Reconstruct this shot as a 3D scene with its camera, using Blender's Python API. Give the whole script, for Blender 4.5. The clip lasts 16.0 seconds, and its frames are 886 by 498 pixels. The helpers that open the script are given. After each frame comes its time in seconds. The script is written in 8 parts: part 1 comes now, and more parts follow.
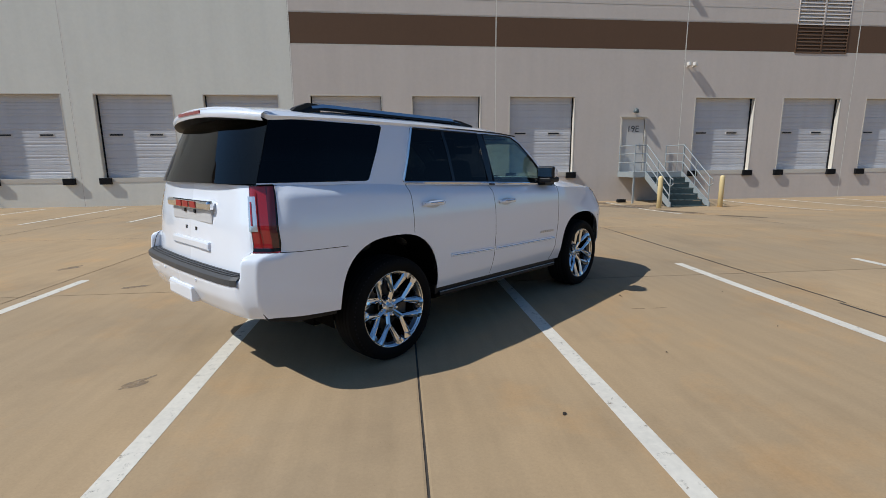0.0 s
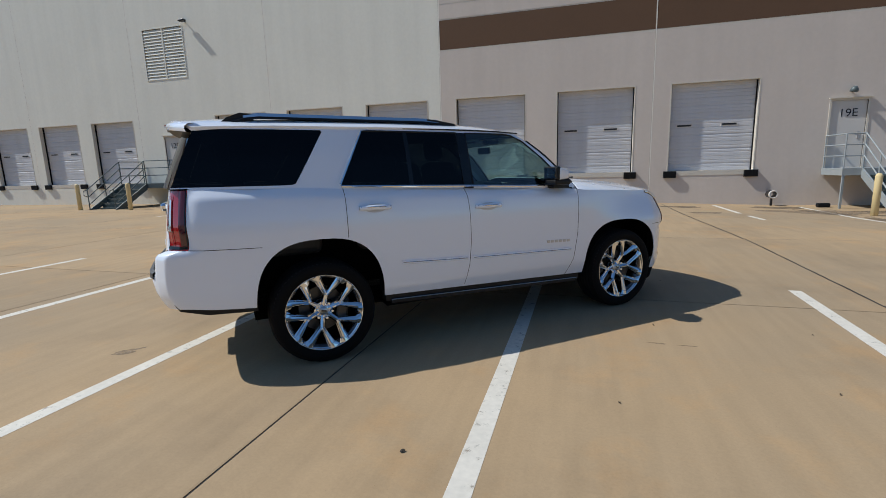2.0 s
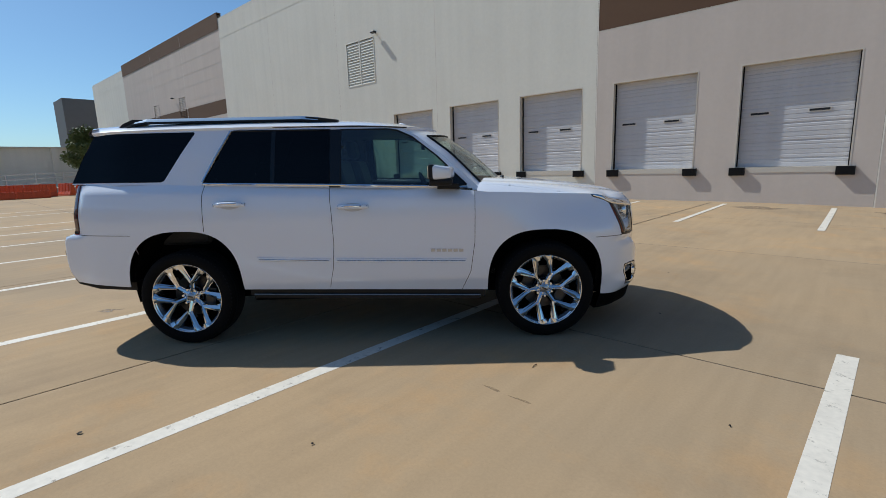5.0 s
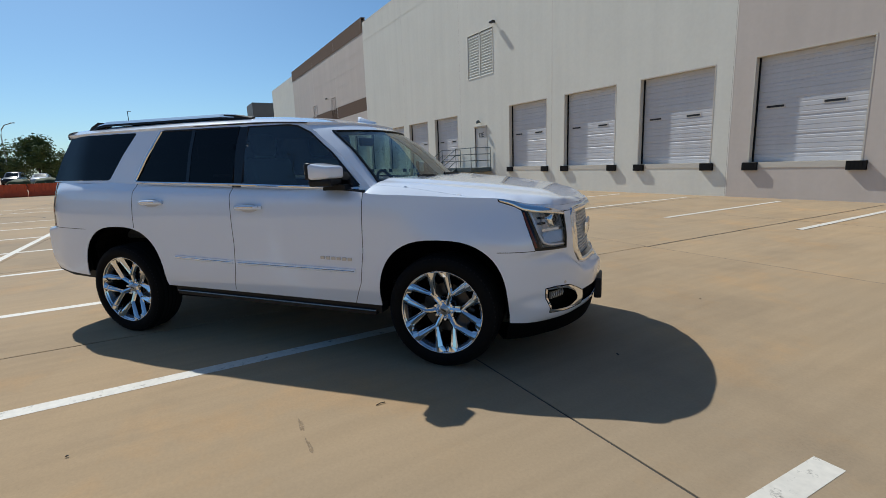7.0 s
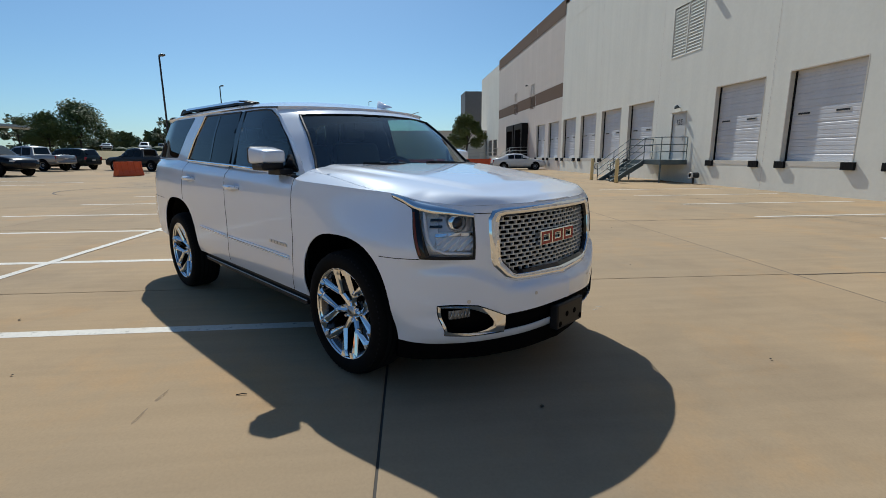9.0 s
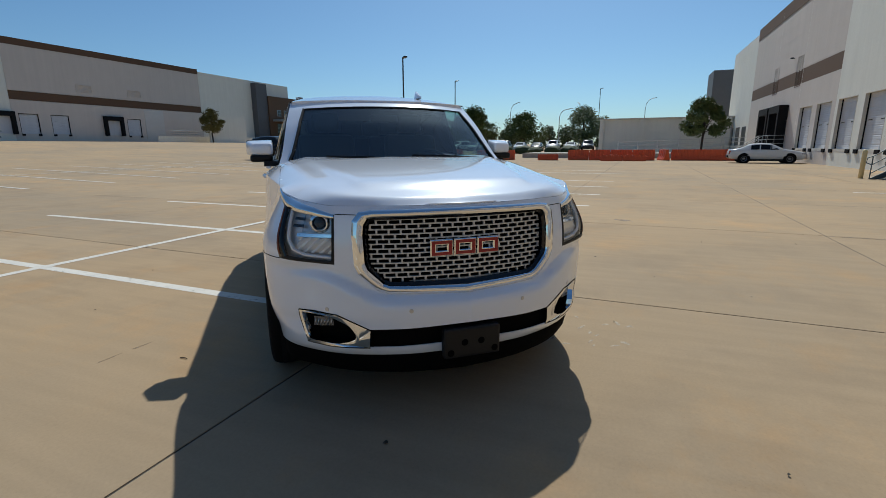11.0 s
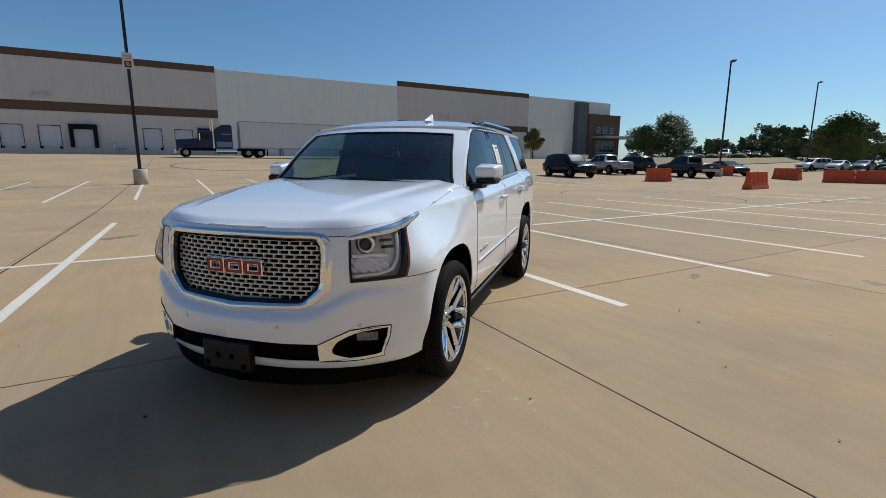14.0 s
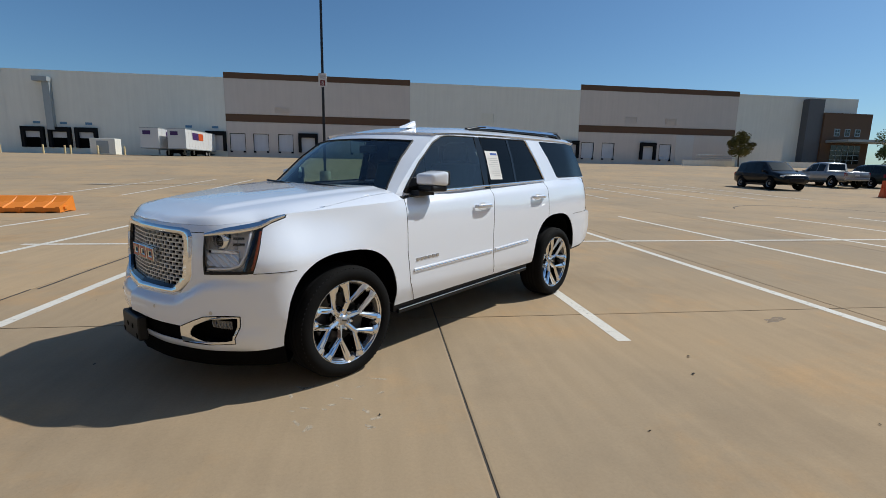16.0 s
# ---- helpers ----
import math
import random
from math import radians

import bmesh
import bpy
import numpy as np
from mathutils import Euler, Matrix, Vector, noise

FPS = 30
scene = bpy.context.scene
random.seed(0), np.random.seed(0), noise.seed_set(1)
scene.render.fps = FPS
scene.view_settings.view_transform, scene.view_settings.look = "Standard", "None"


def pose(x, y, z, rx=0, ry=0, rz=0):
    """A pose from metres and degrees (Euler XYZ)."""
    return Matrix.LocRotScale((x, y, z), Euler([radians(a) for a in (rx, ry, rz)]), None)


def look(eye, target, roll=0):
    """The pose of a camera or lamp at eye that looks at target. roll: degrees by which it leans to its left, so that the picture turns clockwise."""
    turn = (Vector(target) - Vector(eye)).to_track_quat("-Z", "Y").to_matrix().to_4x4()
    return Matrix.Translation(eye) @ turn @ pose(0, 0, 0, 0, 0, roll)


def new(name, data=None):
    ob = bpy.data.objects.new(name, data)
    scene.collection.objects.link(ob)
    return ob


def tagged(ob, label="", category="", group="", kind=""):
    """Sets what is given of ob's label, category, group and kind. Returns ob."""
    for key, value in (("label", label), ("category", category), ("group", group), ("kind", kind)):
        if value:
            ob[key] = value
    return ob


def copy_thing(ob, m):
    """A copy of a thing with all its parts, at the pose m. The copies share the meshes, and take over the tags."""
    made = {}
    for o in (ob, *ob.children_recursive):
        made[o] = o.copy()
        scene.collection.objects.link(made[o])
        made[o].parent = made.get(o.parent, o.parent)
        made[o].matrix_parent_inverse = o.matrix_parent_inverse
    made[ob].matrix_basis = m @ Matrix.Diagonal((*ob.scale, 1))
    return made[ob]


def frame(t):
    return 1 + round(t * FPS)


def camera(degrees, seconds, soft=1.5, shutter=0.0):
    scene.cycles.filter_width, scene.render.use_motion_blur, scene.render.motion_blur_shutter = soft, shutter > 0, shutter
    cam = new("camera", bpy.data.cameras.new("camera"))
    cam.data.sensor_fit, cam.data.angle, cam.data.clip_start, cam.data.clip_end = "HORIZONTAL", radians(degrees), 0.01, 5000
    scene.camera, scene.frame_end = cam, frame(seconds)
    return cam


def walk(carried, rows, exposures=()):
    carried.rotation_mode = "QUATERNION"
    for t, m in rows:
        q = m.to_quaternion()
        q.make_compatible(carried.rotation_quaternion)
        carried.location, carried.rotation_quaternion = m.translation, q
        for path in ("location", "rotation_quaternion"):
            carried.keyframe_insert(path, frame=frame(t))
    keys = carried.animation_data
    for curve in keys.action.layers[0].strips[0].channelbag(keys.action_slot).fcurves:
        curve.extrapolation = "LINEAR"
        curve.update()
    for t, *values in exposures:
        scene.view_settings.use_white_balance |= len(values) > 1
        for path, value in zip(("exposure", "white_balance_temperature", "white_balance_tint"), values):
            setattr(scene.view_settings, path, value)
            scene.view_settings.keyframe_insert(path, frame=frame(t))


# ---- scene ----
cam = camera(87.0, 16.0, soft=0.3)
PATH = [
    (0, (-0.489, -5.091, 1.451), (-0.268, -3.135, 1.093), -0.6),
    (0.5, (-0.024, -5.047, 1.432), (-0.011, -3.082, 1.059), -0.7),
    (1, (0.422, -4.96, 1.449), (0.225, -3.004, 1.084), -1.2),
    (1.5, (0.902, -4.882, 1.456), (0.514, -2.952, 1.104), -1.3),
    (2, (1.326, -4.706, 1.438), (0.779, -2.814, 1.093), -1.6),
    (2.5, (1.781, -4.564, 1.429), (1.08, -2.722, 1.086), -1.8),
    (3, (2.168, -4.351, 1.424), (1.33, -2.569, 1.08), -2.5),
    (3.5, (2.508, -4.08, 1.417), (1.561, -2.352, 1.071), -2.1),
    (4, (2.898, -3.792, 1.415), (1.825, -2.139, 1.075), -1.7),
    (6.5, (4.281, -1.751, 1.385), (2.664, -0.634, 1.018), -2.3),
    (7, (4.409, -1.3, 1.387), (2.707, -0.314, 1.024), -2.1),
    (7.5, (4.579, -0.856, 1.371), (2.792, -0.039, 0.995), -2.0),
    (8, (4.655, -0.402, 1.363), (2.788, 0.204, 0.977), -1.5),
    (10.5, (4.219, 1.905, 1.339), (2.323, 1.426, 0.922), 0.1),
    (11, (4.029, 2.287, 1.366), (2.215, 1.564, 0.935), -0.3),
    (11.5, (3.797, 2.704, 1.367), (2.09, 1.756, 0.933), -0.5),
    (12, (3.512, 3.034, 1.353), (1.922, 1.896, 0.933), -0.3),
    (12.5, (3.246, 3.392, 1.373), (1.781, 2.095, 0.958), -0.3),
    (13, (2.916, 3.71, 1.386), (1.595, 2.266, 0.975), -0.5),
    (13.5, (2.533, 3.957, 1.4), (1.361, 2.383, 1.014), -0.4),
    (14, (2.109, 4.246, 1.424), (1.106, 2.554, 1.059), 0.2),
    (14.5, (1.673, 4.422, 1.407), (0.866, 2.628, 1.047), 0.1),
    (15, (1.239, 4.605, 1.423), (0.605, 2.743, 1.063), 0.1),
    (15.5, (0.788, 4.735, 1.43), (0.322, 2.825, 1.065), 0.7),
    (16, (0.333, 4.806, 1.452), (0.035, 2.859, 1.102), 1.0),
]
walk(cam, [(t, look(eye, aim, roll)) for t, eye, aim, roll in PATH], [(0, -0.04, 6330, 8), (4, 0.0, 6280, 7), (8, 0.0, 6300, 6), (10.3, -0.12, 6300, 5), (11.2, -0.15, 6300, 5), (12.2, -0.13, 6300, 5), (13.5, -0.06, 6310, 6), (16, -0.08, 6320, 7)])

# ---- world, sun ----
SUN = Vector((1.17, 0.25, -1.33)).normalized()
world = bpy.data.worlds.new("world")
scene.world = world
world.use_nodes = True
wn = world.node_tree
sky = wn.nodes.new("ShaderNodeTexSky")
sky.sky_type = "NISHITA"
sky.sun_disc = False
sky.sun_elevation = math.asin(-SUN.z)
sky.sun_rotation = radians(260)
sky.air_density, sky.dust_density, sky.ozone_density = 0.9, 0.7, 2.5
tint = wn.nodes.new("ShaderNodeVectorMath")
tint.operation = "MULTIPLY"
tint.inputs[1].default_value = (0.765, 1.02, 1.18)
wn.links.new(sky.outputs[0], tint.inputs[0])
wn.links.new(tint.outputs[0], wn.nodes["Background"].inputs[0])
wn.nodes["Background"].inputs[1].default_value = 0.081
lamp = bpy.data.lights.new("sun", "SUN")
lamp.energy, lamp.angle, lamp.color = 4.0, radians(0.55), (1.0, 0.965, 0.91)
sun = new("sun", lamp)
sun.rotation_euler = SUN.to_track_quat("-Z", "Y").to_euler()
sun.location = (-30, -5, 40)


# ---- materials ----
def mat(name, color, rough=0.6, metal=0.0, vary=0.12, scale=1.5, grain=0.0, grain_scale=60.0, bump=0.0, coat=0.0, spec=0.5, rand=0.0, streak=0.0):
    """A node material: base colour with stains at one scale and grain at another, fine relief."""
    m = bpy.data.materials.new(name)
    m.use_nodes = True
    nt = m.node_tree
    b = nt.nodes["Principled BSDF"]
    b.inputs["Roughness"].default_value = rough
    b.inputs["Metallic"].default_value = metal
    b.inputs["Specular IOR Level"].default_value = spec
    if coat:
        b.inputs["Coat Weight"].default_value = coat
        b.inputs["Coat Roughness"].default_value = 0.03
    b.inputs["Base Color"].default_value = (*color, 1)
    if vary or grain or bump or rand:
        co = nt.nodes.new("ShaderNodeNewGeometry")
        n1 = nt.nodes.new("ShaderNodeTexNoise")
        n1.inputs["Scale"].default_value, n1.inputs["Detail"].default_value = scale, 6
        n2 = nt.nodes.new("ShaderNodeTexNoise")
        n2.inputs["Scale"].default_value, n2.inputs["Detail"].default_value = grain_scale, 3
        nt.links.new(co.outputs["Position"], n1.inputs["Vector"])
        nt.links.new(co.outputs["Position"], n2.inputs["Vector"])
        a = nt.nodes.new("ShaderNodeMath"); a.operation = "MULTIPLY_ADD"
        nt.links.new(n1.outputs[0], a.inputs[0]); a.inputs[1].default_value = 2 * vary; a.inputs[2].default_value = 1 - vary
        c = nt.nodes.new("ShaderNodeMath"); c.operation = "MULTIPLY_ADD"
        nt.links.new(n2.outputs[0], c.inputs[0]); c.inputs[1].default_value = 2 * grain; c.inputs[2].default_value = -grain
        s = nt.nodes.new("ShaderNodeMath"); s.operation = "ADD"
        nt.links.new(a.outputs[0], s.inputs[0]); nt.links.new(c.outputs[0], s.inputs[1])
        last = s
        if streak:
            mp = nt.nodes.new("ShaderNodeMapping"); mp.inputs["Scale"].default_value = (2.2, 2.2, 0.12)
            n3 = nt.nodes.new("ShaderNodeTexNoise"); n3.inputs["Scale"].default_value, n3.inputs["Detail"].default_value = 1.0, 5
            nt.links.new(co.outputs["Position"], mp.inputs["Vector"]); nt.links.new(mp.outputs[0], n3.inputs["Vector"])
            t3 = nt.nodes.new("ShaderNodeMath"); t3.operation = "MULTIPLY_ADD"
            nt.links.new(n3.outputs[0], t3.inputs[0]); t3.inputs[1].default_value = 2 * streak; t3.inputs[2].default_value = -streak
            s3 = nt.nodes.new("ShaderNodeMath"); s3.operation = "ADD"
            nt.links.new(s.outputs[0], s3.inputs[0]); nt.links.new(t3.outputs[0], s3.inputs[1])
            s = last = s3
        if rand:
            oi = nt.nodes.new("ShaderNodeObjectInfo")
            r = nt.nodes.new("ShaderNodeMath"); r.operation = "MULTIPLY_ADD"
            nt.links.new(oi.outputs["Random"], r.inputs[0]); r.inputs[1].default_value = 2 * rand; r.inputs[2].default_value = -rand
            s2 = nt.nodes.new("ShaderNodeMath"); s2.operation = "ADD"
            nt.links.new(s.outputs[0], s2.inputs[0]); nt.links.new(r.outputs[0], s2.inputs[1])
            last = s2
        mx = nt.nodes.new("ShaderNodeVectorMath"); mx.operation = "SCALE"
        mx.inputs[0].default_value = color
        nt.links.new(last.outputs[0], mx.inputs["Scale"])
        nt.links.new(mx.outputs[0], b.inputs["Base Color"])
        if bump:
            bp = nt.nodes.new("ShaderNodeBump")
            bp.inputs["Strength"].default_value, bp.inputs["Distance"].default_value = bump, 0.01
            nt.links.new(n2.outputs[0], bp.inputs["Height"])
            nt.links.new(bp.outputs[0], b.inputs["Normal"])
    return m


def glass(name, tint, rough=0.0, f0=0.04):
    """A tinted pane: see-through with the mirror gloss of glass."""
    m = bpy.data.materials.new(name)
    m.use_nodes = True
    nt = m.node_tree
    nt.nodes.remove(nt.nodes["Principled BSDF"])
    tr = nt.nodes.new("ShaderNodeBsdfTransparent"); tr.inputs[0].default_value = (*tint, 1)
    gl = nt.nodes.new("ShaderNodeBsdfGlossy"); gl.inputs["Roughness"].default_value = rough
    fr = nt.nodes.new("ShaderNodeLayerWeight"); fr.inputs[0].default_value = 0.5
    pw = nt.nodes.new("ShaderNodeMath"); pw.operation = "POWER"; pw.inputs[1].default_value = 5.0
    ma = nt.nodes.new("ShaderNodeMath"); ma.operation = "MULTIPLY_ADD"; ma.inputs[1].default_value = 1 - f0; ma.inputs[2].default_value = f0
    mx = nt.nodes.new("ShaderNodeMixShader")
    nt.links.new(fr.outputs["Facing"], pw.inputs[0]); nt.links.new(pw.outputs[0], ma.inputs[0])
    nt.links.new(ma.outputs[0], mx.inputs[0]); nt.links.new(tr.outputs[0], mx.inputs[1]); nt.links.new(gl.outputs[0], mx.inputs[2])
    nt.links.new(mx.outputs[0], nt.nodes["Material Output"].inputs[0])
    return m


def worn(name, color, cover, scale, soft=0.12, rough=0.75, grain=0.15):
    """A thin layer on the paving that has worn through in places."""
    m = mat(name, color, rough, vary=0.12, scale=3, grain=grain, grain_scale=25)
    nt = m.node_tree
    g = nt.nodes.new("ShaderNodeNewGeometry")
    n = nt.nodes.new("ShaderNodeTexNoise")
    n.inputs["Scale"].default_value, n.inputs["Detail"].default_value, n.inputs["Roughness"].default_value = scale, 7, 0.7
    nt.links.new(g.outputs["Position"], n.inputs["Vector"])
    r = nt.nodes.new("ShaderNodeMapRange")
    r.inputs["From Min"].default_value, r.inputs["From Max"].default_value = cover - soft, cover + soft
    r.inputs["To Min"].default_value, r.inputs["To Max"].default_value = 1.0, 0.0
    nt.links.new(n.outputs[0], r.inputs["Value"])
    nt.links.new(r.outputs[0], nt.nodes["Principled BSDF"].inputs["Alpha"])
    return m


def paving():
    """Sun-bleached concrete: warm and grey patches, blotches, broom grain, fine specks."""
    m = bpy.data.materials.new("concrete_paving")
    m.use_nodes = True
    nt = m.node_tree
    b = nt.nodes["Principled BSDF"]
    g = nt.nodes.new("ShaderNodeNewGeometry")

    def tex(scale, detail, rough=0.6, stretch=None):
        n = nt.nodes.new("ShaderNodeTexNoise")
        n.inputs["Scale"].default_value, n.inputs["Detail"].default_value, n.inputs["Roughness"].default_value = scale, detail, rough
        if stretch:
            mp = nt.nodes.new("ShaderNodeMapping")
            mp.inputs["Scale"].default_value = stretch
            nt.links.new(g.outputs["Position"], mp.inputs["Vector"]); nt.links.new(mp.outputs[0], n.inputs["Vector"])
        else:
            nt.links.new(g.outputs["Position"], n.inputs["Vector"])
        return n

    def ramp(n, lo, hi, c0, c1):
        r = nt.nodes.new("ShaderNodeValToRGB")
        r.color_ramp.elements[0].position, r.color_ramp.elements[1].position = lo, hi
        r.color_ramp.elements[0].color, r.color_ramp.elements[1].color = (*c0, 1), (*c1, 1)
        nt.links.new(n.outputs[0], r.inputs[0])
        return r

    def times(a, c):
        x = nt.nodes.new("ShaderNodeMix"); x.data_type = "RGBA"; x.blend_type = "MULTIPLY"
        x.inputs["Factor"].default_value = 1.0
        nt.links.new(a, x.inputs["A"]); nt.links.new(c, x.inputs["B"])
        return x.outputs["Result"]
    base = ramp(tex(0.16, 7), 0.36, 0.64, (0.340, 0.259, 0.171), (0.424, 0.301, 0.177))
    blotch = ramp(tex(0.55, 8, 0.68), 0.28, 0.50, (0.80, 0.80, 0.81), (1, 1, 1))
    warm = ramp(tex(0.8, 6, 0.7), 0.52, 0.72, (1, 1, 1), (1.17, 1.04, 0.88))
    broom = ramp(tex(9.0, 3, 0.5, (1.0, 0.10, 1.0)), 0.3, 0.7, (0.945, 0.945, 0.94), (1.045, 1.045, 1.045))
    speck = ramp(tex(55.0, 4, 0.75), 0.33, 0.62, (0.93, 0.928, 0.925), (1.03, 1.03, 1.025))
    pits = ramp(tex(150.0, 2, 0.6), 0.24, 0.34, (0.72, 0.71, 0.69), (1, 1, 1))
    out = base.outputs[0]
    for r in (blotch, warm, broom, speck, pits):
        out = times(out, r.outputs[0])
    oi = nt.nodes.new("ShaderNodeObjectInfo")
    sl = nt.nodes.new("ShaderNodeMapRange")
    sl.inputs["To Min"].default_value, sl.inputs["To Max"].default_value = 0.95, 1.05
    nt.links.new(oi.outputs["Random"], sl.inputs["Value"])
    sc = nt.nodes.new("ShaderNodeVectorMath"); sc.operation = "SCALE"
    nt.links.new(out, sc.inputs[0]); nt.links.new(sl.outputs[0], sc.inputs["Scale"])
    nt.links.new(sc.outputs[0], b.inputs["Base Color"])
    rr = nt.nodes.new("ShaderNodeMapRange")
    rr.inputs["To Min"].default_value, rr.inputs["To Max"].default_value = 0.75, 0.95
    nt.links.new(blotch.outputs[0], rr.inputs["Value"]); nt.links.new(rr.outputs[0], b.inputs["Roughness"])
    b.inputs["Specular IOR Level"].default_value = 0.32
    bp = nt.nodes.new("ShaderNodeBump"); bp.inputs["Strength"].default_value, bp.inputs["Distance"].default_value = 0.25, 0.004
    nt.links.new(speck.outputs[0], bp.inputs["Height"]); nt.links.new(bp.outputs[0], b.inputs["Normal"])
    return m


CONCRETE = paving()
JOINT = mat("joint_sealant", (0.05, 0.042, 0.035), 0.8, vary=0.2)
LINE = worn("white_line_paint", (0.66, 0.62, 0.545), 0.66, 14.0, 0.08, 0.7)
CREAM = mat("cream_painted_concrete", (0.765, 0.748, 0.665), 0.85, streak=0.07, vary=0.05, scale=0.5, grain=0.04, grain_scale=8, bump=0.15)
TAUPE = mat("taupe_painted_concrete", (0.62, 0.55, 0.49), 0.85, streak=0.07, vary=0.05, scale=0.5, grain=0.04, grain_scale=8, bump=0.15)
BROWN = mat("brown_painted_concrete", (0.122, 0.067, 0.037), 0.85, vary=0.08, scale=0.5, grain=0.05, grain_scale=8)
TRIM = mat("light_trim_paint", (0.62, 0.575, 0.50), 0.7, vary=0.06)
DOCKDOOR = mat("dock_door_paint", (0.58, 0.585, 0.61), 0.5, streak=0.10, vary=0.06, scale=0.8, grain=0.04, grain_scale=15, rand=0.04)
WHITEDOOR = mat("white_door_paint", (0.62, 0.59, 0.55), 0.5, vary=0.05)
RUBBER = mat("black_rubber", (0.009, 0.009, 0.010), 0.85, spec=0.2, vary=0.2, grain=0.2, bump=0.2)
SLOT = mat("dark_slot", (0.01, 0.01, 0.012), 0.4, vary=0)
STEEL = mat("grey_painted_steel", (0.33, 0.36, 0.37), 0.5, 0.2, vary=0.12, scale=4)
DARKSTEEL = mat("dark_green_grey_steel", (0.09, 0.115, 0.12), 0.5, 0.2, vary=0.12, scale=4)
TREAD = mat("teal_grey_stair_paint", (0.05, 0.078, 0.082), 0.6, 0.1, vary=0.15, scale=4)
BOLLARD = mat("pale_yellow_paint", (0.68, 0.54, 0.28), 0.6, vary=0.1, scale=3, grain=0.05)
ORANGE = mat("orange_plastic", (0.62, 0.09, 0.018), 0.5, vary=0.15, scale=2, grain=0.08, grain_scale=20)
AMBER = mat("faded_orange_plastic", (0.75, 0.22, 0.02), 0.5, vary=0.1, scale=2)
BLACKMETAL = mat("black_pole_paint", (0.014, 0.014, 0.016), 0.4, 0.0, vary=0.1)
CASTCONC = mat("cast_concrete", (0.42, 0.38, 0.32), 0.85, vary=0.15, scale=3, grain=0.08, bump=0.2)
INK = mat("black_lettering", (0.015, 0.015, 0.017), 0.6, vary=0)
PAINT = mat("pearl_white_car_paint", (0.850, 0.898, 0.985), 0.18, 0.04, vary=0.0, coat=1.0)
PAINT.node_tree.nodes["Principled BSDF"].inputs["Coat IOR"].default_value = 1.55
CHROME = mat("chrome", (0.86, 0.87, 0.88), 0.06, 1.0, vary=0)
CHROMEW = mat("chrome_wheel", (0.84, 0.85, 0.86), 0.05, 1.0, vary=0)
BLACK = mat("black_trim_plastic", (0.009, 0.009, 0.010), 0.45, vary=0.1, spec=0.3)
GLOSSBLACK = mat("gloss_black", (0.006, 0.006, 0.007), 0.08, vary=0)
SHELL = mat("dark_inner_shell", (0.004, 0.004, 0.004), 0.95, vary=0, spec=0.05)
TYRE = mat("tyre_rubber", (0.006, 0.006, 0.006), 0.8, spec=0.12, vary=0.2, scale=8, grain=0.1, bump=0.1)
IRON = mat("brake_metal", (0.07, 0.068, 0.066), 0.4, 0.8, vary=0.1)
CABIN = mat("dark_leather", (0.040, 0.039, 0.039), 0.55, vary=0.15, grain=0.1, bump=0.1)
PAPER = mat("white_paper", (0.78, 0.77, 0.74), 0.8, vary=0.03)
LENS = glass("clear_lens", (0.98, 0.985, 0.99))
REDLENS = mat("red_lamp_lens", (0.29, 0.009, 0.012), 0.08, vary=0, coat=1.0)
PRIVACY = glass("privacy_glass", (0.018, 0.019, 0.021), f0=0.028)
TINT = glass("tinted_glass", (0.38, 0.55, 0.51), f0=0.12)
SHIELD = glass("windscreen_glass", (0.70, 0.79, 0.75), f0=0.15)
SILVER = mat("silver_trim", (0.55, 0.55, 0.56), 0.3, 0.9, vary=0)


# ---- mesh helpers ----
def obj(name, bm, material, parent=None, label="", smooth=False, m=None):
    me = bpy.data.meshes.new(name)
    bm.to_mesh(me); bm.free()
    for mt in (material if isinstance(material, (list, tuple)) else [material]):
        me.materials.append(mt)
    if smooth:
        me.polygons.foreach_set("use_smooth", [True] * len(me.polygons))
    ob = new(name, me)
    if parent is not None:
        ob.parent = parent
    if m is not None:
        ob.matrix_basis = m
    if label:
        ob["label"] = label
    return ob


def part(name, bm, material, parent, label="", smooth=False, m=None):
    return obj(name, bm, material, parent, label, smooth, m)


def thing(name, label, category, group="", kind="", m=None):
    e = new(name)
    if m is not None:
        e.matrix_basis = m
    return tagged(e, label, category, group, kind)


def box(bm, x0, x1, y0, y1, z0, z1, mi=0):
    v = [bm.verts.new(p) for p in ((x0, y0, z0), (x1, y0, z0), (x1, y1, z0), (x0, y1, z0), (x0, y0, z1), (x1, y0, z1), (x1, y1, z1), (x0, y1, z1))]
    fs = []
    for i in ((3, 2, 1, 0), (4, 5, 6, 7), (0, 1, 5, 4), (1, 2, 6, 5), (2, 3, 7, 6), (3, 0, 4, 7)):
        f = bm.faces.new([v[k] for k in i]); f.material_index = mi; fs.append(f)
    return v, fs


def boxes(*bs):
    bm = bmesh.new()
    for b in bs:
        box(bm, *b)
    return bm


def rbox(x0, x1, y0, y1, z0, z1, r=0.01, seg=2):
    """A box with rounded edges."""
    bm = bmesh.new()
    box(bm, x0, x1, y0, y1, z0, z1)
    bmesh.ops.bevel(bm, geom=bm.edges[:], offset=r, segments=seg, affect="EDGES", profile=0.5)
    return bm


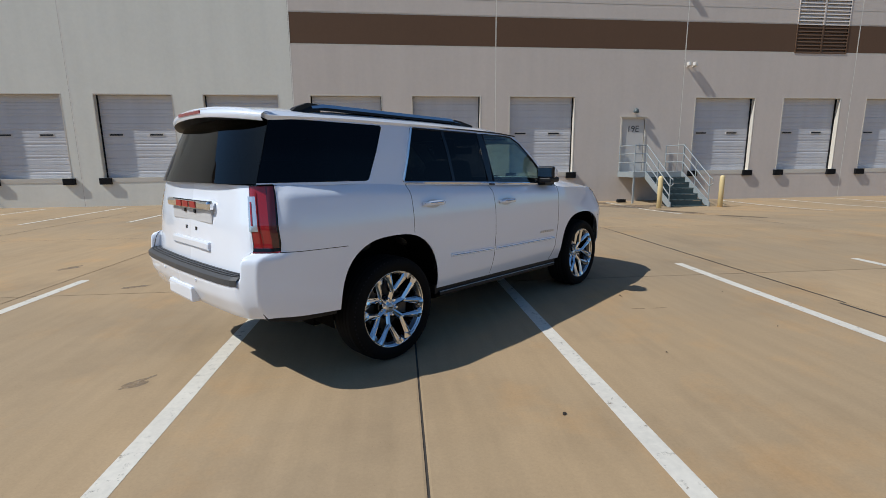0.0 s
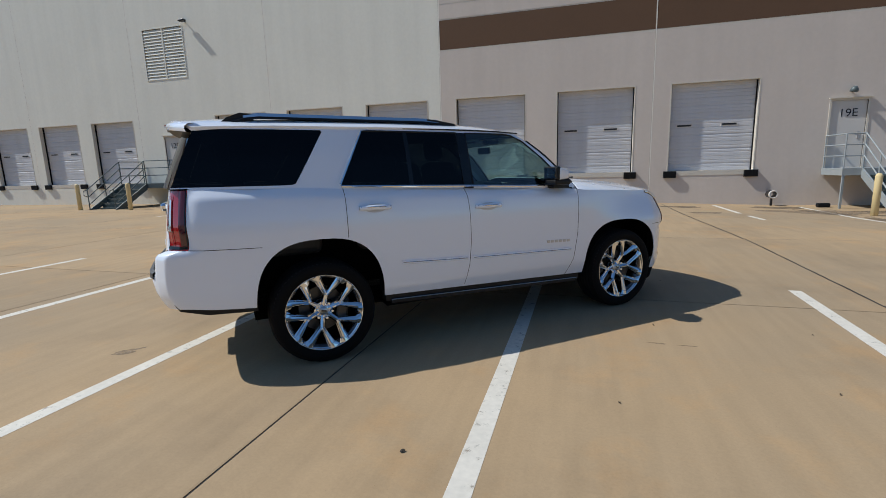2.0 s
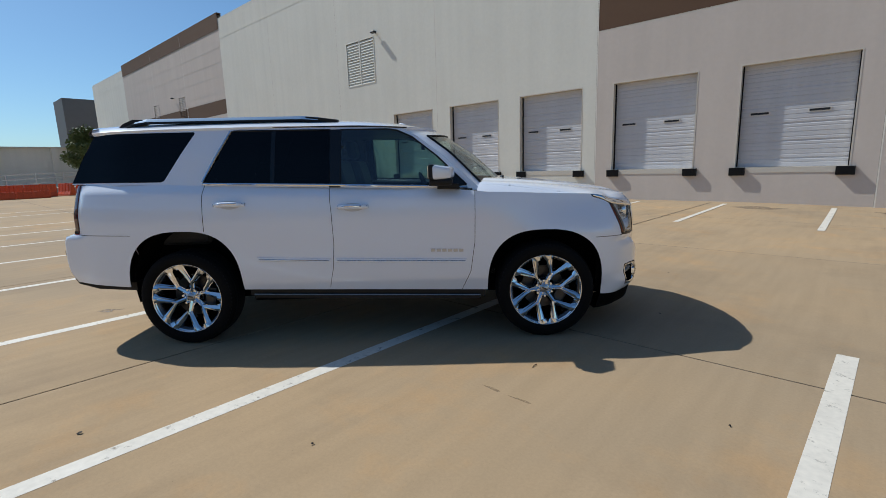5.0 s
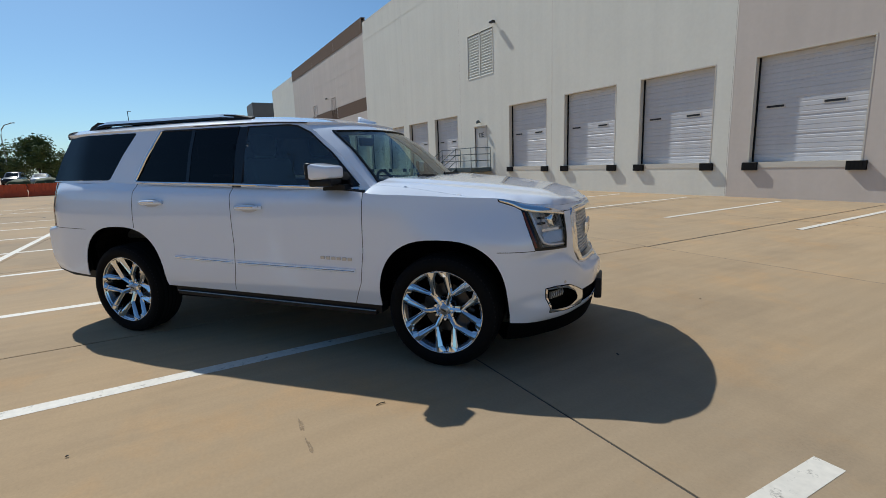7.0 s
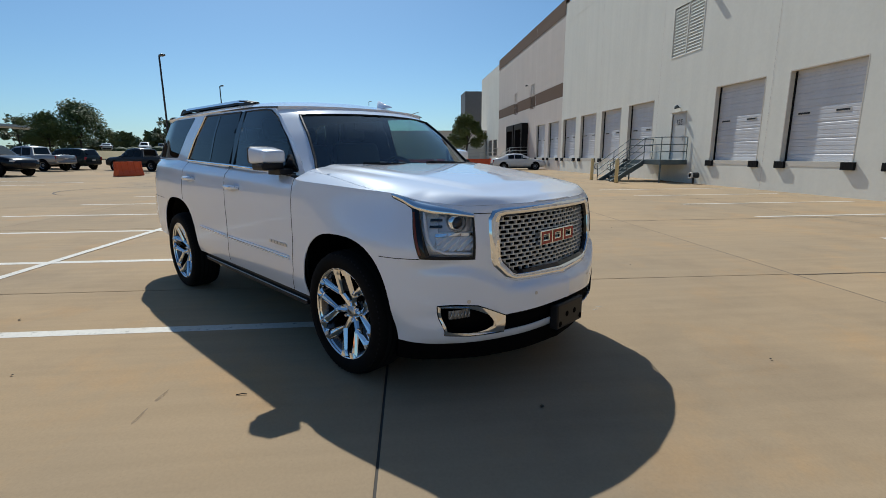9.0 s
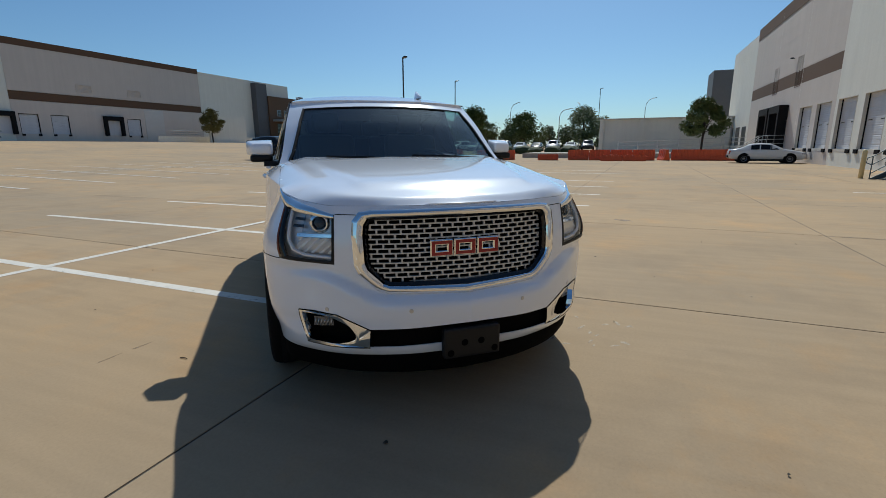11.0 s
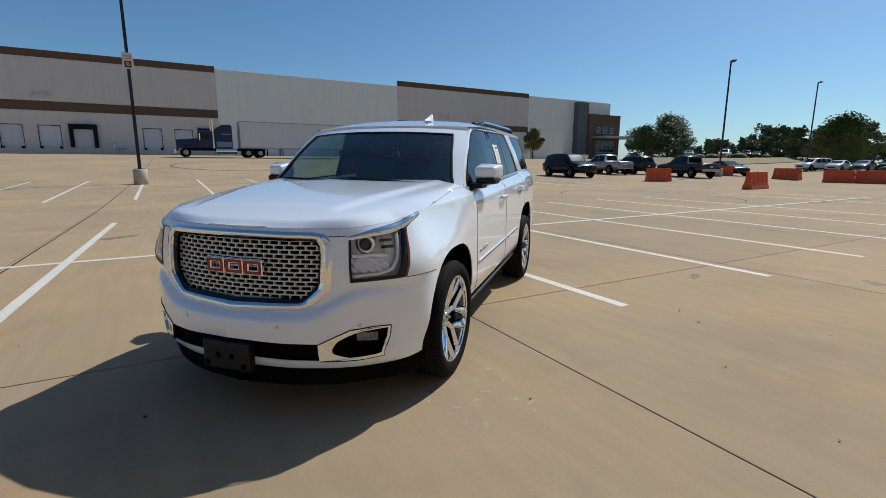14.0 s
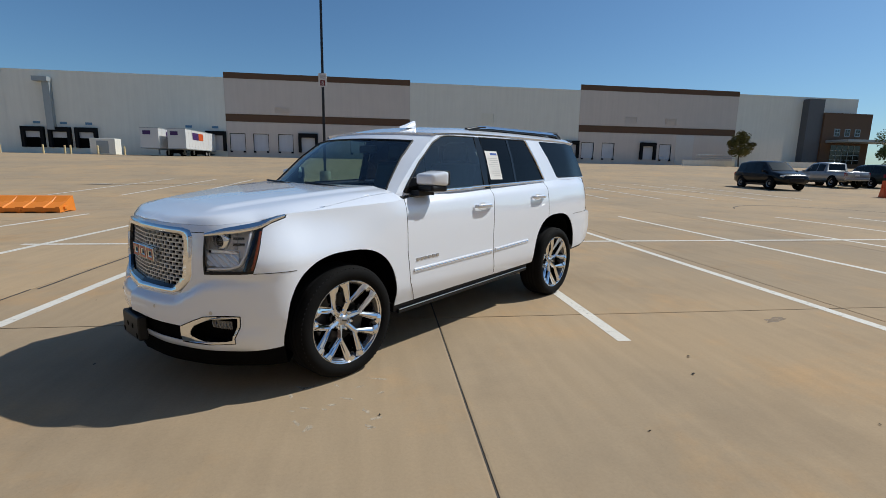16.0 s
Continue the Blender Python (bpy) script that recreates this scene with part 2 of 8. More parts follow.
def prism(bm, poly, axis, a, b):
    """A polygon in the two other axes, drawn out along axis from a to b."""
    def put(p, h):
        return {"x": (h, p[0], p[1]), "y": (p[0], h, p[1]), "z": (p[0], p[1], h)}[axis]
    A = [bm.verts.new(put(p, a)) for p in poly]
    B = [bm.verts.new(put(p, b)) for p in poly]
    n = len(poly)
    bm.faces.new(A); bm.faces.new(B[::-1])
    for i in range(n):
        bm.faces.new((A[i], B[i], B[(i + 1) % n], A[(i + 1) % n]))
    return bm


def tube(bm, pts, r, n=8):
    """A round bar through points."""
    pts = [Vector(p) for p in pts]
    rings = []
    for i, p in enumerate(pts):
        d = (pts[min(i + 1, len(pts) - 1)] - pts[max(i - 1, 0)]).normalized()
        u = d.orthogonal().normalized() if abs(d.z) > 0.95 else d.cross(Vector((0, 0, 1))).normalized()
        w = d.cross(u)
        rings.append([bm.verts.new(p + r * (math.cos(a) * u + math.sin(a) * w)) for a in [2 * math.pi * k / n for k in range(n)]])
    for A, B in zip(rings, rings[1:]):
        for k in range(n):
            bm.faces.new((A[k], A[(k + 1) % n], B[(k + 1) % n], B[k]))
    bm.faces.new(rings[0][::-1]); bm.faces.new(rings[-1])
    return bm


def lathe(profile, n=32, axis="y"):
    """Profile of (radius, height) turned about an axis."""
    bm = bmesh.new()
    rings = []
    for r, h in profile:
        ring = []
        for k in range(n):
            a = 2 * math.pi * k / n
            c, s = r * math.cos(a), r * math.sin(a)
            ring.append(bm.verts.new((c, h, s) if axis == "y" else (c, s, h) if axis == "z" else (h, c, s)))
        rings.append(ring)
    for A, B in zip(rings, rings[1:]):
        for k in range(n):
            bm.faces.new((A[k], A[(k + 1) % n], B[(k + 1) % n], B[k]))
    return bm


def fix(bm):
    bmesh.ops.remove_doubles(bm, verts=bm.verts[:], dist=1e-5)
    bmesh.ops.recalc_face_normals(bm, faces=bm.faces[:])
    return bm


def ss(a, b, x):
    t = min(1, max(0, (x - a) / (b - a)))
    return t * t * (3 - 2 * t)


def lerp(table, x):
    """Piecewise-linear lookup."""
    return float(np.interp(x, [p[0] for p in table], [p[1] for p in table]))


def smooth_curve(table, x):
    """Cubic through (x, value) pairs."""
    xs = [p[0] for p in table]
    i = int(min(max(np.searchsorted(xs, x) - 1, 0), len(xs) - 2))

    def tan(k):
        a, b = max(k - 1, 0), min(k + 1, len(xs) - 1)
        return (table[b][1] - table[a][1]) / (xs[b] - xs[a])
    h = xs[i + 1] - xs[i]
    t = min(1, max(0, (x - xs[i]) / h))
    p0, p1 = table[i][1], table[i + 1][1]
    m0, m1 = tan(i) * h, tan(i + 1) * h
    return (2 * t**3 - 3 * t**2 + 1) * p0 + (t**3 - 2 * t**2 + t) * m0 + (-2 * t**3 + 3 * t**2) * p1 + (t**3 - t**2) * m1


# ---- ground ----
def lot_z(x, y):
    """Height of the paving: level round the car, a rise to the far row of docks, a dip at the near docks."""
    z = lerp([(0, 0), (2, 0.04), (15.8, 0.37), (45, 1.91), (76, 2.5)], -12 - y)
    return z - 0.19 * ss(0, 10, x) * ss(4, 11, y)


def ground():
    bm = bmesh.new()
    xs = [-2500, -900, -400, -220, -150] + list(np.arange(-110, -5, 5.0)) + list(np.arange(-5, 15, 1.0)) + list(np.arange(15, 90, 5.0)) + [110, 200, 500, 2500]
    ys = [-2500, -900, -300, -150] + list(np.arange(-100, 2, 2.0)) + list(np.arange(2, 14, 1.0)) + [14, 20, 60, 300, 2500]
    grid = [[bm.verts.new((x, y, lot_z(x, y) - 0.012)) for y in ys] for x in xs]
    for i in range(len(xs) - 1):
        for j in range(len(ys) - 1):
            bm.faces.new((grid[i][j], grid[i + 1][j], grid[i + 1][j + 1], grid[i][j + 1]))
    g = obj("ground", bm, CONCRETE, smooth=True)
    return tagged(g, "tan sun-bleached concrete paving of the truck court", "ground", kind="structure")


floor = ground()
SL, SW = 4.5, 4.46
JX, JY, TURN = -0.27, 0.505, radians(-1.3)
ROWS = [-13.5, -7.95, -4.5, 0.0, 4.5]


def grid_at(x, y):
    """A place of the paving's joint grid, which lies a little askew to the walls."""
    c, s = math.cos(TURN), math.sin(TURN)
    return JX + c * x - s * y, JY + s * x + c * y


def slabs():
    bm = bmesh.new()
    g, h, w, b = 0.007, SL / 2, SW / 2, 0.012
    box(bm, -w + g, w - g, -h + g, h - g, -0.012, -0.002)
    top = [bm.verts.new((sx * (w - g - b), sy * (h - g - b), 0)) for sx, sy in ((-1, -1), (1, -1), (1, 1), (-1, 1))]
    bm.faces.ensure_lookup_table()
    old = bm.faces[1]
    ov = list(old.verts)
    bm.faces.remove(old)
    bm.faces.new(top)
    for i in range(4):
        bm.faces.new((ov[i], ov[(i + 1) % 4], top[(i + 1) % 4], top[i]))
    first = obj("slab", bm, CONCRETE, floor, "square cast concrete paving slab")
    me = first.data
    k = 0
    for i in range(-4, 4):
        for y0, y1 in zip(ROWS, ROWS[1:]):
            x, y = grid_at((i + 0.5) * SW, (y0 + y1) / 2)
            o = first if k == 0 else new("slab", me)
            o.parent = floor
            o.location = (x, y, 0)
            o.rotation_euler = (0, 0, TURN)
            o.scale = (1, (y1 - y0) / SL, 1)
            k += 1
    return first


slabs()
tagged(obj("joint_bed", boxes((-4 * SW, 4 * SW, -3 * SL, SL, -0.011, -0.006)), JOINT, m=Matrix.Translation((JX, JY, 0)) @ Matrix.Rotation(TURN, 4, "Z")), "dark sealant bed in the paving joints", "joint sealant", kind="structure")


def strip(name, x0, y0, x1, y1, w, material, lift, n=1, wob=0.0, label="", parent=None, rnd=None):
    """A flat strip on the ground from one point to another."""
    bm = bmesh.new()
    d = Vector((x1 - x0, y1 - y0))
    nrm = Vector((-d.y, d.x)).normalized() * w / 2
    rows = []
    for i in range(n + 1):
        p = Vector((x0, y0)) + d * i / n
        o = (rnd.uniform(-wob, wob) if rnd and 0 < i < n else 0)
        p += nrm.normalized() * o
        z = lot_z(p.x, p.y) + lift
        rows.append((bm.verts.new((p.x + nrm.x, p.y + nrm.y, z)), bm.verts.new((p.x - nrm.x, p.y - nrm.y, z))))
    for A, B in zip(rows, rows[1:]):
        bm.faces.new((A[0], A[1], B[1], B[0]))
    bmesh.ops.recalc_face_normals(bm, faces=bm.faces[:])
    o = obj(name, bm, material, parent, label)
    return o


def markings():
    lw = 0.122
    for k in range(-9, 4):
        x = 0.885 + 2.685 * k
        o = strip("line_marking", x - 0.10 - 0.28 * max(k, 0), -8.95 - 0.03 * x, x + 0.07 * max(k, 0), 1.22 - 0.032 * x, lw, LINE, 0.0015 if x > -17 else -0.008, 4)
        tagged(o, "worn white painted parking stall line", "line marking", "stall lines", "structure")
    o = strip("line_marking", -24.0, -3.80, 6.3, -4.10, lw, LINE, 0.0028, 8)
    tagged(o, "worn white painted line between two parking rows", "line marking", "stall lines", "structure")
    for x in [0.4 + 2.74 * k for k in range(-8, 1)] + [3.05, 5.60, 8.05, 10.3, 12.9]:
        o = strip("line_marking", x, -15.7, x, -27.6, lw, LINE, -0.003, 8)
        tagged(o, "worn white painted parking stall line", "line marking", "far stall lines", "structure")
    o = strip("line_marking", -22, -22.4, 15, -22.4, lw, LINE, -0.0015, 10)
    tagged(o, "worn white painted line between two parking rows", "line marking", "far stall lines", "structure")
    for x, y0, y1 in [(v, 8.3, 13.4) for v in (-12.9, -10.2, -7.5, -4.82, -2.1, 0.5, 3.09, 8.4, 13.6, 16.3, 19.0)] + [(5.91, 8.8, 10.0), (5.91, 10.7, 13.5)]:
        o = strip("line_marking", x, y0, x, y1, lw, LINE, -0.006, 8)
        tagged(o, "white painted line at the dock doors", "line marking", "dock lines", "structure")
    rnd = random.Random(4)
    def joint(a, b, w, lift=-0.007):
        o = strip("paving_joint", *grid_at(*a), *grid_at(*b), w, JOINT, lift, 40, 0.006, rnd=rnd)
        tagged(o, "dark sealed joint in the concrete paving", "paving joint", "paving joints", "structure")
    for k in range(-8, 8):
        if k != 1:
            joint((k * SW, SL), (k * SW, 13.2 - 0.165 * max(-k, 0)), 0.018)
    joint((SW, SL), (SW - 0.24, 13.4), 0.026)
    joint((SW, -0.3 * SL), (SW, SL), 0.022, 0.002)
    joint((0.985 * SW, -0.30 * SL), (0.985 * SW, -3 * SL), 0.030, 0.002)
    joint((0.985 * SW, -3 * SL), (0.975 * SW, -60), 0.030, 0.0)
    for y in ROWS + [2 * SL]:
        joint((-60, y), (-4 * SW, y), 0.018)
        joint((4 * SW, y), (45, y), 0.018)
    joint((-4 * SW, 2 * SL), (4 * SW, 2 * SL), 0.011)
    joint((-4 * SW, SL), (4 * SW, SL), 0.012, 0.002)
    o = strip("paving_joint", -40, -26.5, 30, -26.5, 0.024, JOINT, 0.005, 60, 0.008, rnd=rnd)
    tagged(o, "dark sealed joint in the concrete paving", "paving joint", "paving joints", "structure")


markings()

# ---- near warehouse ----
FY = 14.21          # face of the near warehouse
DZ0, DZ1 = 1.06, 4.12
DW = 2.74
near = thing("warehouse", "long cream and taupe tilt-up concrete warehouse with dock doors", "building")


def pierced(bm, x0, x1, z0, z1, holes, y=0.0, depth=0.25, mi=0, ri=0):
    """A wall face at y (looking to -y) with rectangular openings and their reveals."""
    xs = sorted({x0, x1, *[min(max(v, x0), x1) for h in holes for v in h[:2]]})
    zs = sorted({z0, z1, *[v for h in holes for v in h[2:4]]})
    for xa, xb in zip(xs, xs[1:]):
        for za, zb in zip(zs, zs[1:]):
            cx, cz = (xa + xb) / 2, (za + zb) / 2
            if any(h[0] < cx < h[1] and h[2] < cz < h[3] for h in holes):
                continue
            f = bm.faces.new([bm.verts.new(p) for p in ((xa, y, za), (xb, y, za), (xb, y, zb), (xa, y, zb))])
            f.material_index = mi
    for a, b, c, d in holes:
        for q in (((a, y, c), (a, y, d), (a, y + depth, d), (a, y + depth, c)), ((b, y, d), (b, y, c), (b, y + depth, c), (b, y + depth, d)),
                  ((a, y, d), (b, y, d), (b, y + depth, d), (a, y + depth, d)), ((b, y, c), (a, y, c), (a, y + depth, c), (b, y + depth, c))):
            f = bm.faces.new([bm.verts.new(p) for p in q]); f.material_index = ri


def dock_door_mesh():
    """A sectional door leaf: ribbed sections with joints between them."""
    bm = bmesh.new()
    prof = []
    n = 6
    hgt = (DZ1 - DZ0) / n
    for i in range(n):
        z = i * hgt
        prof += [(z + 0.006, 0.012), (z + 0.012, 0.0)]
        for k in (0.27, 0.5, 0.73):
            zz = z + k * hgt
            prof += [(zz - 0.035, 0.0), (zz - 0.022, 0.012), (zz + 0.022, 0.012), (zz + 0.035, 0.0)] if k == 0.5 else [(zz - 0.02, 0.0), (zz, 0.006), (zz + 0.02, 0.0)]
        prof += [(z + hgt - 0.012, 0.0), (z + hgt - 0.006, 0.012)]
    A = [bm.verts.new((0, y, z)) for z, y in prof]
    B = [bm.verts.new((DW, y, z)) for z, y in prof]
    for i in range(len(prof) - 1):
        bm.faces.new((A[i], B[i], B[i + 1], A[i + 1]))
    return bm


LEAF = None


def dock(x, parent, base=FY, flip=False, bumpers=True, m=None):
    """One dock opening: leaf, two vision slots, bottom seal angle, two bumpers."""
    global LEAF
    if LEAF is None:
        LEAF = obj("dock_door", dock_door_mesh(), DOCKDOOR, parent, "white ribbed sectional dock door, shut")
        door = LEAF
    else:
        door = new("dock_door", LEAF.data)
        door.parent = parent
        door["label"] = "white ribbed sectional dock door, shut"
    door.location = (x, base + 0.235, DZ0)
    for sx in (0.28, 1.72):
        part("slot_frame", boxes((sx - 0.035, sx + 0.5, -0.012, 0.0, 1.555, 1.665)), WHITEDOOR, door)
        part("vision_slot", boxes((sx, sx + 0.465, -0.016, -0.011, 1.58, 1.64)), SLOT, door, "narrow dark window slot")
    part("door_frame", boxes((x - 0.03, x + 0.006, base - 0.006, base + 0.228, DZ0, DZ1 + 0.03), (x + DW - 0.006, x + DW + 0.03, base - 0.006, base + 0.228, DZ0, DZ1 + 0.03), (x + 0.006, x + DW - 0.006, base - 0.006, base + 0.228, DZ1 - 0.006, DZ1 + 0.03)), TRIM, parent)
    part("sill", boxes((x + 0.01, x + DW - 0.01, base - 0.012, base + 0.22, DZ0 - 0.16, DZ0 + 0.004)), TRIM, parent, "pale steel dock sill")
    for sx in (x + 0.008, x + DW - 0.036):
        part("side_seal", boxes((sx, sx + 0.028, base + 0.17, base + 0.233, DZ0 + 0.006, DZ1 - 0.008)), RUBBER, parent)
    if bumpers:
        for bx in (x - 0.14, x + DW - 0.28):
            bm = bmesh.new()
            box(bm, bx, bx + 0.42, base - 0.10, base - 0.004, DZ0 - 0.24, DZ0 + 0.0)
            for k in range(1, 5):
                box(bm, bx + 0.084 * k - 0.004, bx + 0.084 * k + 0.004, base - 0.104, base - 0.098, DZ0 - 0.24, DZ0)
            part("dock_bumper", bm, RUBBER, parent, "laminated black rubber dock bumper")


def letters(text, size, m, parent, material=INK, name="sign_text"):
    cu = bpy.data.curves.new(name, "FONT")
    cu.body, cu.size, cu.align_x, cu.extrude = text, size, "CENTER", 0.002
    tmp = new(name, cu)
    dg = bpy.context.evaluated_depsgraph_get()
    me = bpy.data.meshes.new_from_object(tmp.evaluated_get(dg))
    bpy.data.objects.remove(tmp)
    me.materials.clear(); me.materials.append(material)
    ob = new(name, me)
    ob.parent = parent
    ob.matrix_basis = m
    return ob


def man_door(x0, x1, text, parent, base=FY):
    part("door_frame", boxes((x0 - 0.06, x0, base - 0.02, base + 0.07, DZ0, 3.30), (x1, x1 + 0.06, base - 0.02, base + 0.07, DZ0, 3.30), (x0, x1, base - 0.02, base + 0.07, 3.235, 3.30), (x0 - 0.1, x1 + 0.1, base - 0.09, base - 0.02, 3.30, 3.335)), TRIM, parent)
    d = part("door", boxes((x0, x1, base + 0.03, base + 0.07, DZ0, 3.235)), WHITEDOOR, parent, "pale grey steel personnel door, shut")
    letters(text, 0.36, pose((x0 + x1) / 2, base + 0.026, 2.72, 90, 0, 0), d)
    bm = bmesh.new()
    tube(bm, [(x1 - 0.16, base + 0.03, 2.12), (x1 - 0.16, base - 0.03, 2.12), (x1 - 0.28, base - 0.035, 2.12)], 0.014)
    box(bm, x1 - 0.19, x1 - 0.13, base + 0.018, base + 0.03, 1.98, 2.24)
    part("door_handle", bm, SILVER, d)


def wall_light(x, z, parent, base=FY):
    bm = bmesh.new()
    tube(bm, [(x, base, z - 0.1), (x, base - 0.13, z - 0.05), (x, base - 0.17, z - 0.12)], 0.02)
    bm2 = lathe([(0.0, 0.13), (0.06, 0.12), (0.10, 0.05), (0.12, -0.03), (0.10, -0.035), (0.0, 0.0)], 20, "z")
    l = part("wall_lamp", bm, STEEL, parent, "small grey jelly-jar wall lamp")
    part("lamp_shade", bm2, DARKSTEEL, l, smooth=True, m=pose(x, base - 0.17, z - 0.1, 20, 0, 0))


def flood(x, z, parent, base=FY):
    f = part("flood_lamp", tube(bmesh.new(), [(x, base, z), (x, base - 0.12, z + 0.02)], 0.025), BLACKMETAL, parent, "shoebox flood lamp on a short arm")
    part("lamp_head", rbox(x - 0.16, x + 0.16, base - 0.30, base - 0.1, z - 0.03, z + 0.07, 0.03), BLACKMETAL, f)


def louvre(x0, x1, z0, z1, parent, base=FY, n=16, split=None):
    """Double louvre; below the height 'split' it is painted with the brown band."""
    w = 0.035
    xm = (x0 + x1) / 2
    cuts = [(z0, z1, CREAM)] if split is None else [(split, z1, TAUPE), (z0, split - 0.004, BROWN)]
    l = None
    for za, zb, paint in cuts:
        bs = [(a, c, base - 0.018, base + 0.1, za, zb) for a, c in ((x0 - w, x0), (xm - 0.035, xm + 0.035), (x1, x1 + w))]
        bs += [(x0 - w, x1 + w, base - 0.018, base + 0.1, z1, z1 + w)] if zb == z1 else []
        bs += [(x0 - w, x1 + w, base - 0.018, base + 0.1, z0 - w, z0)] if za == z0 else []
        f = part("louvre_frame", boxes(*bs), paint, parent if l is None else l, "pale framed double wall louvre" if l is None else "")
        l = l or f
    part("louvre_back", boxes((x0, x1, base + 0.12, base + 0.14, z0, z1)), STEEL, l)
    mesh = {}
    for k in range(n):
        zz = z0 + (k + 0.5) * (z1 - z0) / n
        paint = cuts[-1][2] if zz < cuts[-1][1] else cuts[0][2]
        for a, b in ((x0, xm - 0.035), (xm + 0.035, x1)):
            if paint not in mesh:
                bm = bmesh.new()
                prism(bm, [(-0.014, -0.09), (0.05, 0.05), (0.05, 0.065), (-0.014, -0.075)], "x", 0, b - a)
                o = part("slat", bm, paint, l); mesh[paint] = o.data
            else:
                o = new("slat", mesh[paint]); o.parent = l
            o.location = (a, base, zz)


TOWER = mat("dark_grey_cladding", (0.10, 0.10, 0.105), 0.6, vary=0.1)
JOINTS = [-72.2, -66.0, -59.3, -50.0, -42.2, -34.4, -27.1, -19.65, -12.02, -4.06, 3.89, 11.95, 19.9, 27.85, 35.8, 43.7, 51.6]
DOCKS = [-7.38, -11.24, -15.12, -22.83, -26.55, -30.2, -33.95, -37.84, -41.6, -3.43, 0.53, 4.49, 12.58, 16.68, 20.72, 24.8, 29.0, 33.0, 37.2, 41.2]
MEN = [(9.35, 10.35), (-18.22, -17.12), (-45.6, -44.6)]
LOUVRES = [(-18.76, -16.46, 5.97, 8.22), (16.95, 19.33, 6.0, 8.25), (-43.9, -42.6, 5.9, 8.2), (-50.6, -49.2, 5.9, 8.2)]


# paler wall tone: sunlight on the joint's chamfer, put into the colour
JOINT_LIT = mat("sunlit_joint_edge", (0.80, 0.765, 0.69), 0.8, vary=0.06)


def near_wall():
    for a, b in zip(JOINTS, JOINTS[1:]):
        taupe = a >= -4.1 or -59.4 < a < -34.5
        top = 13.4 if taupe else 12.95
        g = 0.012
        holes = [(x, x + DW, DZ0, DZ1) for x in DOCKS if a < x + 1 < b] + [(x0, x1, DZ0, 3.235) for x0, x1 in MEN if a < x0 < b] + [h for h in LOUVRES if a < h[0] + .4 < b]
        wall = TAUPE if taupe else CREAM

        def face(name, z0, z1, hs, dy, depth, material, label=""):
            bm = bmesh.new()
            pierced(bm, a + g, b - g, z0, z1, hs, FY + dy, depth)
            bmesh.ops.remove_doubles(bm, verts=bm.verts[:], dist=1e-4)
            return part(name, bm, material, near, label)
        low = [h for h in holes if h[2] < 5]
        hi = [h for h in holes if h[2] > 5]
        if taupe:
            face("wall_panel", -0.6, 5.97, low, 0, 0.25, wall, "taupe painted concrete wall panel")
            face("wall_band", 6.02, 7.12, [(h[0], h[1], max(h[2], 6.02), 7.12) for h in hi], 0.004, 0.25, BROWN, "dark brown painted band")
            h2 = [(h[0], h[1], 7.16, h[3]) for h in hi]
            zs = [7.16, 7.72, 8.9, 9.9, 10.95, 12.25]
            for za, zb in zip(zs, zs[1:]):
                face("wall_strip", za, zb - 0.03, [(p[0], p[1], za, min(zb - 0.03, p[3])) for p in h2 if p[3] > za], 0, 0.25, wall)
            # groove backs in a lighter colour than the wall, painting the lit groove
            face("groove_back", 5.9, 12.26, hi, 0.007, 0.01, TRIM)
            face("parapet_band", 12.25, top, [], -0.03, 0.03, BROWN, "dark brown parapet band")
        else:
            face("wall_panel", -0.6, 11.5, holes, 0, 0.25, wall, "cream painted concrete wall panel")
            face("parapet_band", 11.53, top, [], 0, 0.03, wall)
            face("groove_back", 11.48, 11.55, [], 0.015, 0.01, wall)
        part("panel_back", boxes((a + g, b - g, FY + 0.26, FY + 0.3, -0.6, top - 0.02)), wall, near)
        part("parapet_cap", boxes((a + g, b - g, FY - (0.034 if taupe else 0.004), FY + 0.3, top - 0.02, top + 0.04)), BROWN if taupe else CREAM, near)
    for x in JOINTS[1:-1]:
        # pale strip paints the sunlit chamfer, darker strip its shaded side
        part("panel_joint", boxes((x - 0.016, x + 0.016, FY - 0.002, FY + 0.03, -0.5, 12.2)), JOINT_LIT, near)
        part("joint_shadow", boxes((x - 0.026, x - 0.016, FY - 0.001, FY + 0.03, -0.5, 12.2)), CASTCONC, near)
    part("end_wall", boxes((51.6, 51.9, FY, FY + 60, -0.6, 13.4)), TAUPE, near)
    part("end_wall", boxes((-72.5, -72.2, FY, FY + 60, -0.6, 12.9)), CREAM, near)
    part("roof", boxes((-72.2, 51.6, FY + 0.31, FY + 60, 11.8, 12.1)), CASTCONC, near, "flat pale roof behind the parapet")
    for x in DOCKS:
        dock(x, near)
    for (x0, x1), s in zip(MEN, ("19E", "12E", "")):
        man_door(x0, x1, s if s else " ", near)
        wall_light((x0 + x1) / 2, 3.62, near)
    for l in LOUVRES:
        louvre(*l, near, split=7.12 if l[0] > -4 or l[0] < -34.5 else None)
    flood(-16.2, 8.35, near); flood(11.3, 8.9, near); flood(-45.0, 8.3, near)
    for dx in (-0.12, 0.14):
        f = part("camera_housing", rbox(12.18 + dx - 0.07, 12.18 + dx + 0.07, FY - 0.24, FY - 0.06, 5.36, 5.52, 0.03), WHITEDOOR, near, "white twin wall camera")
        part("bracket", tube(bmesh.new(), [(12.18 + dx, FY, 5.36), (12.18 + dx, FY - 0.2, 5.38)], 0.03), WHITEDOOR, f)
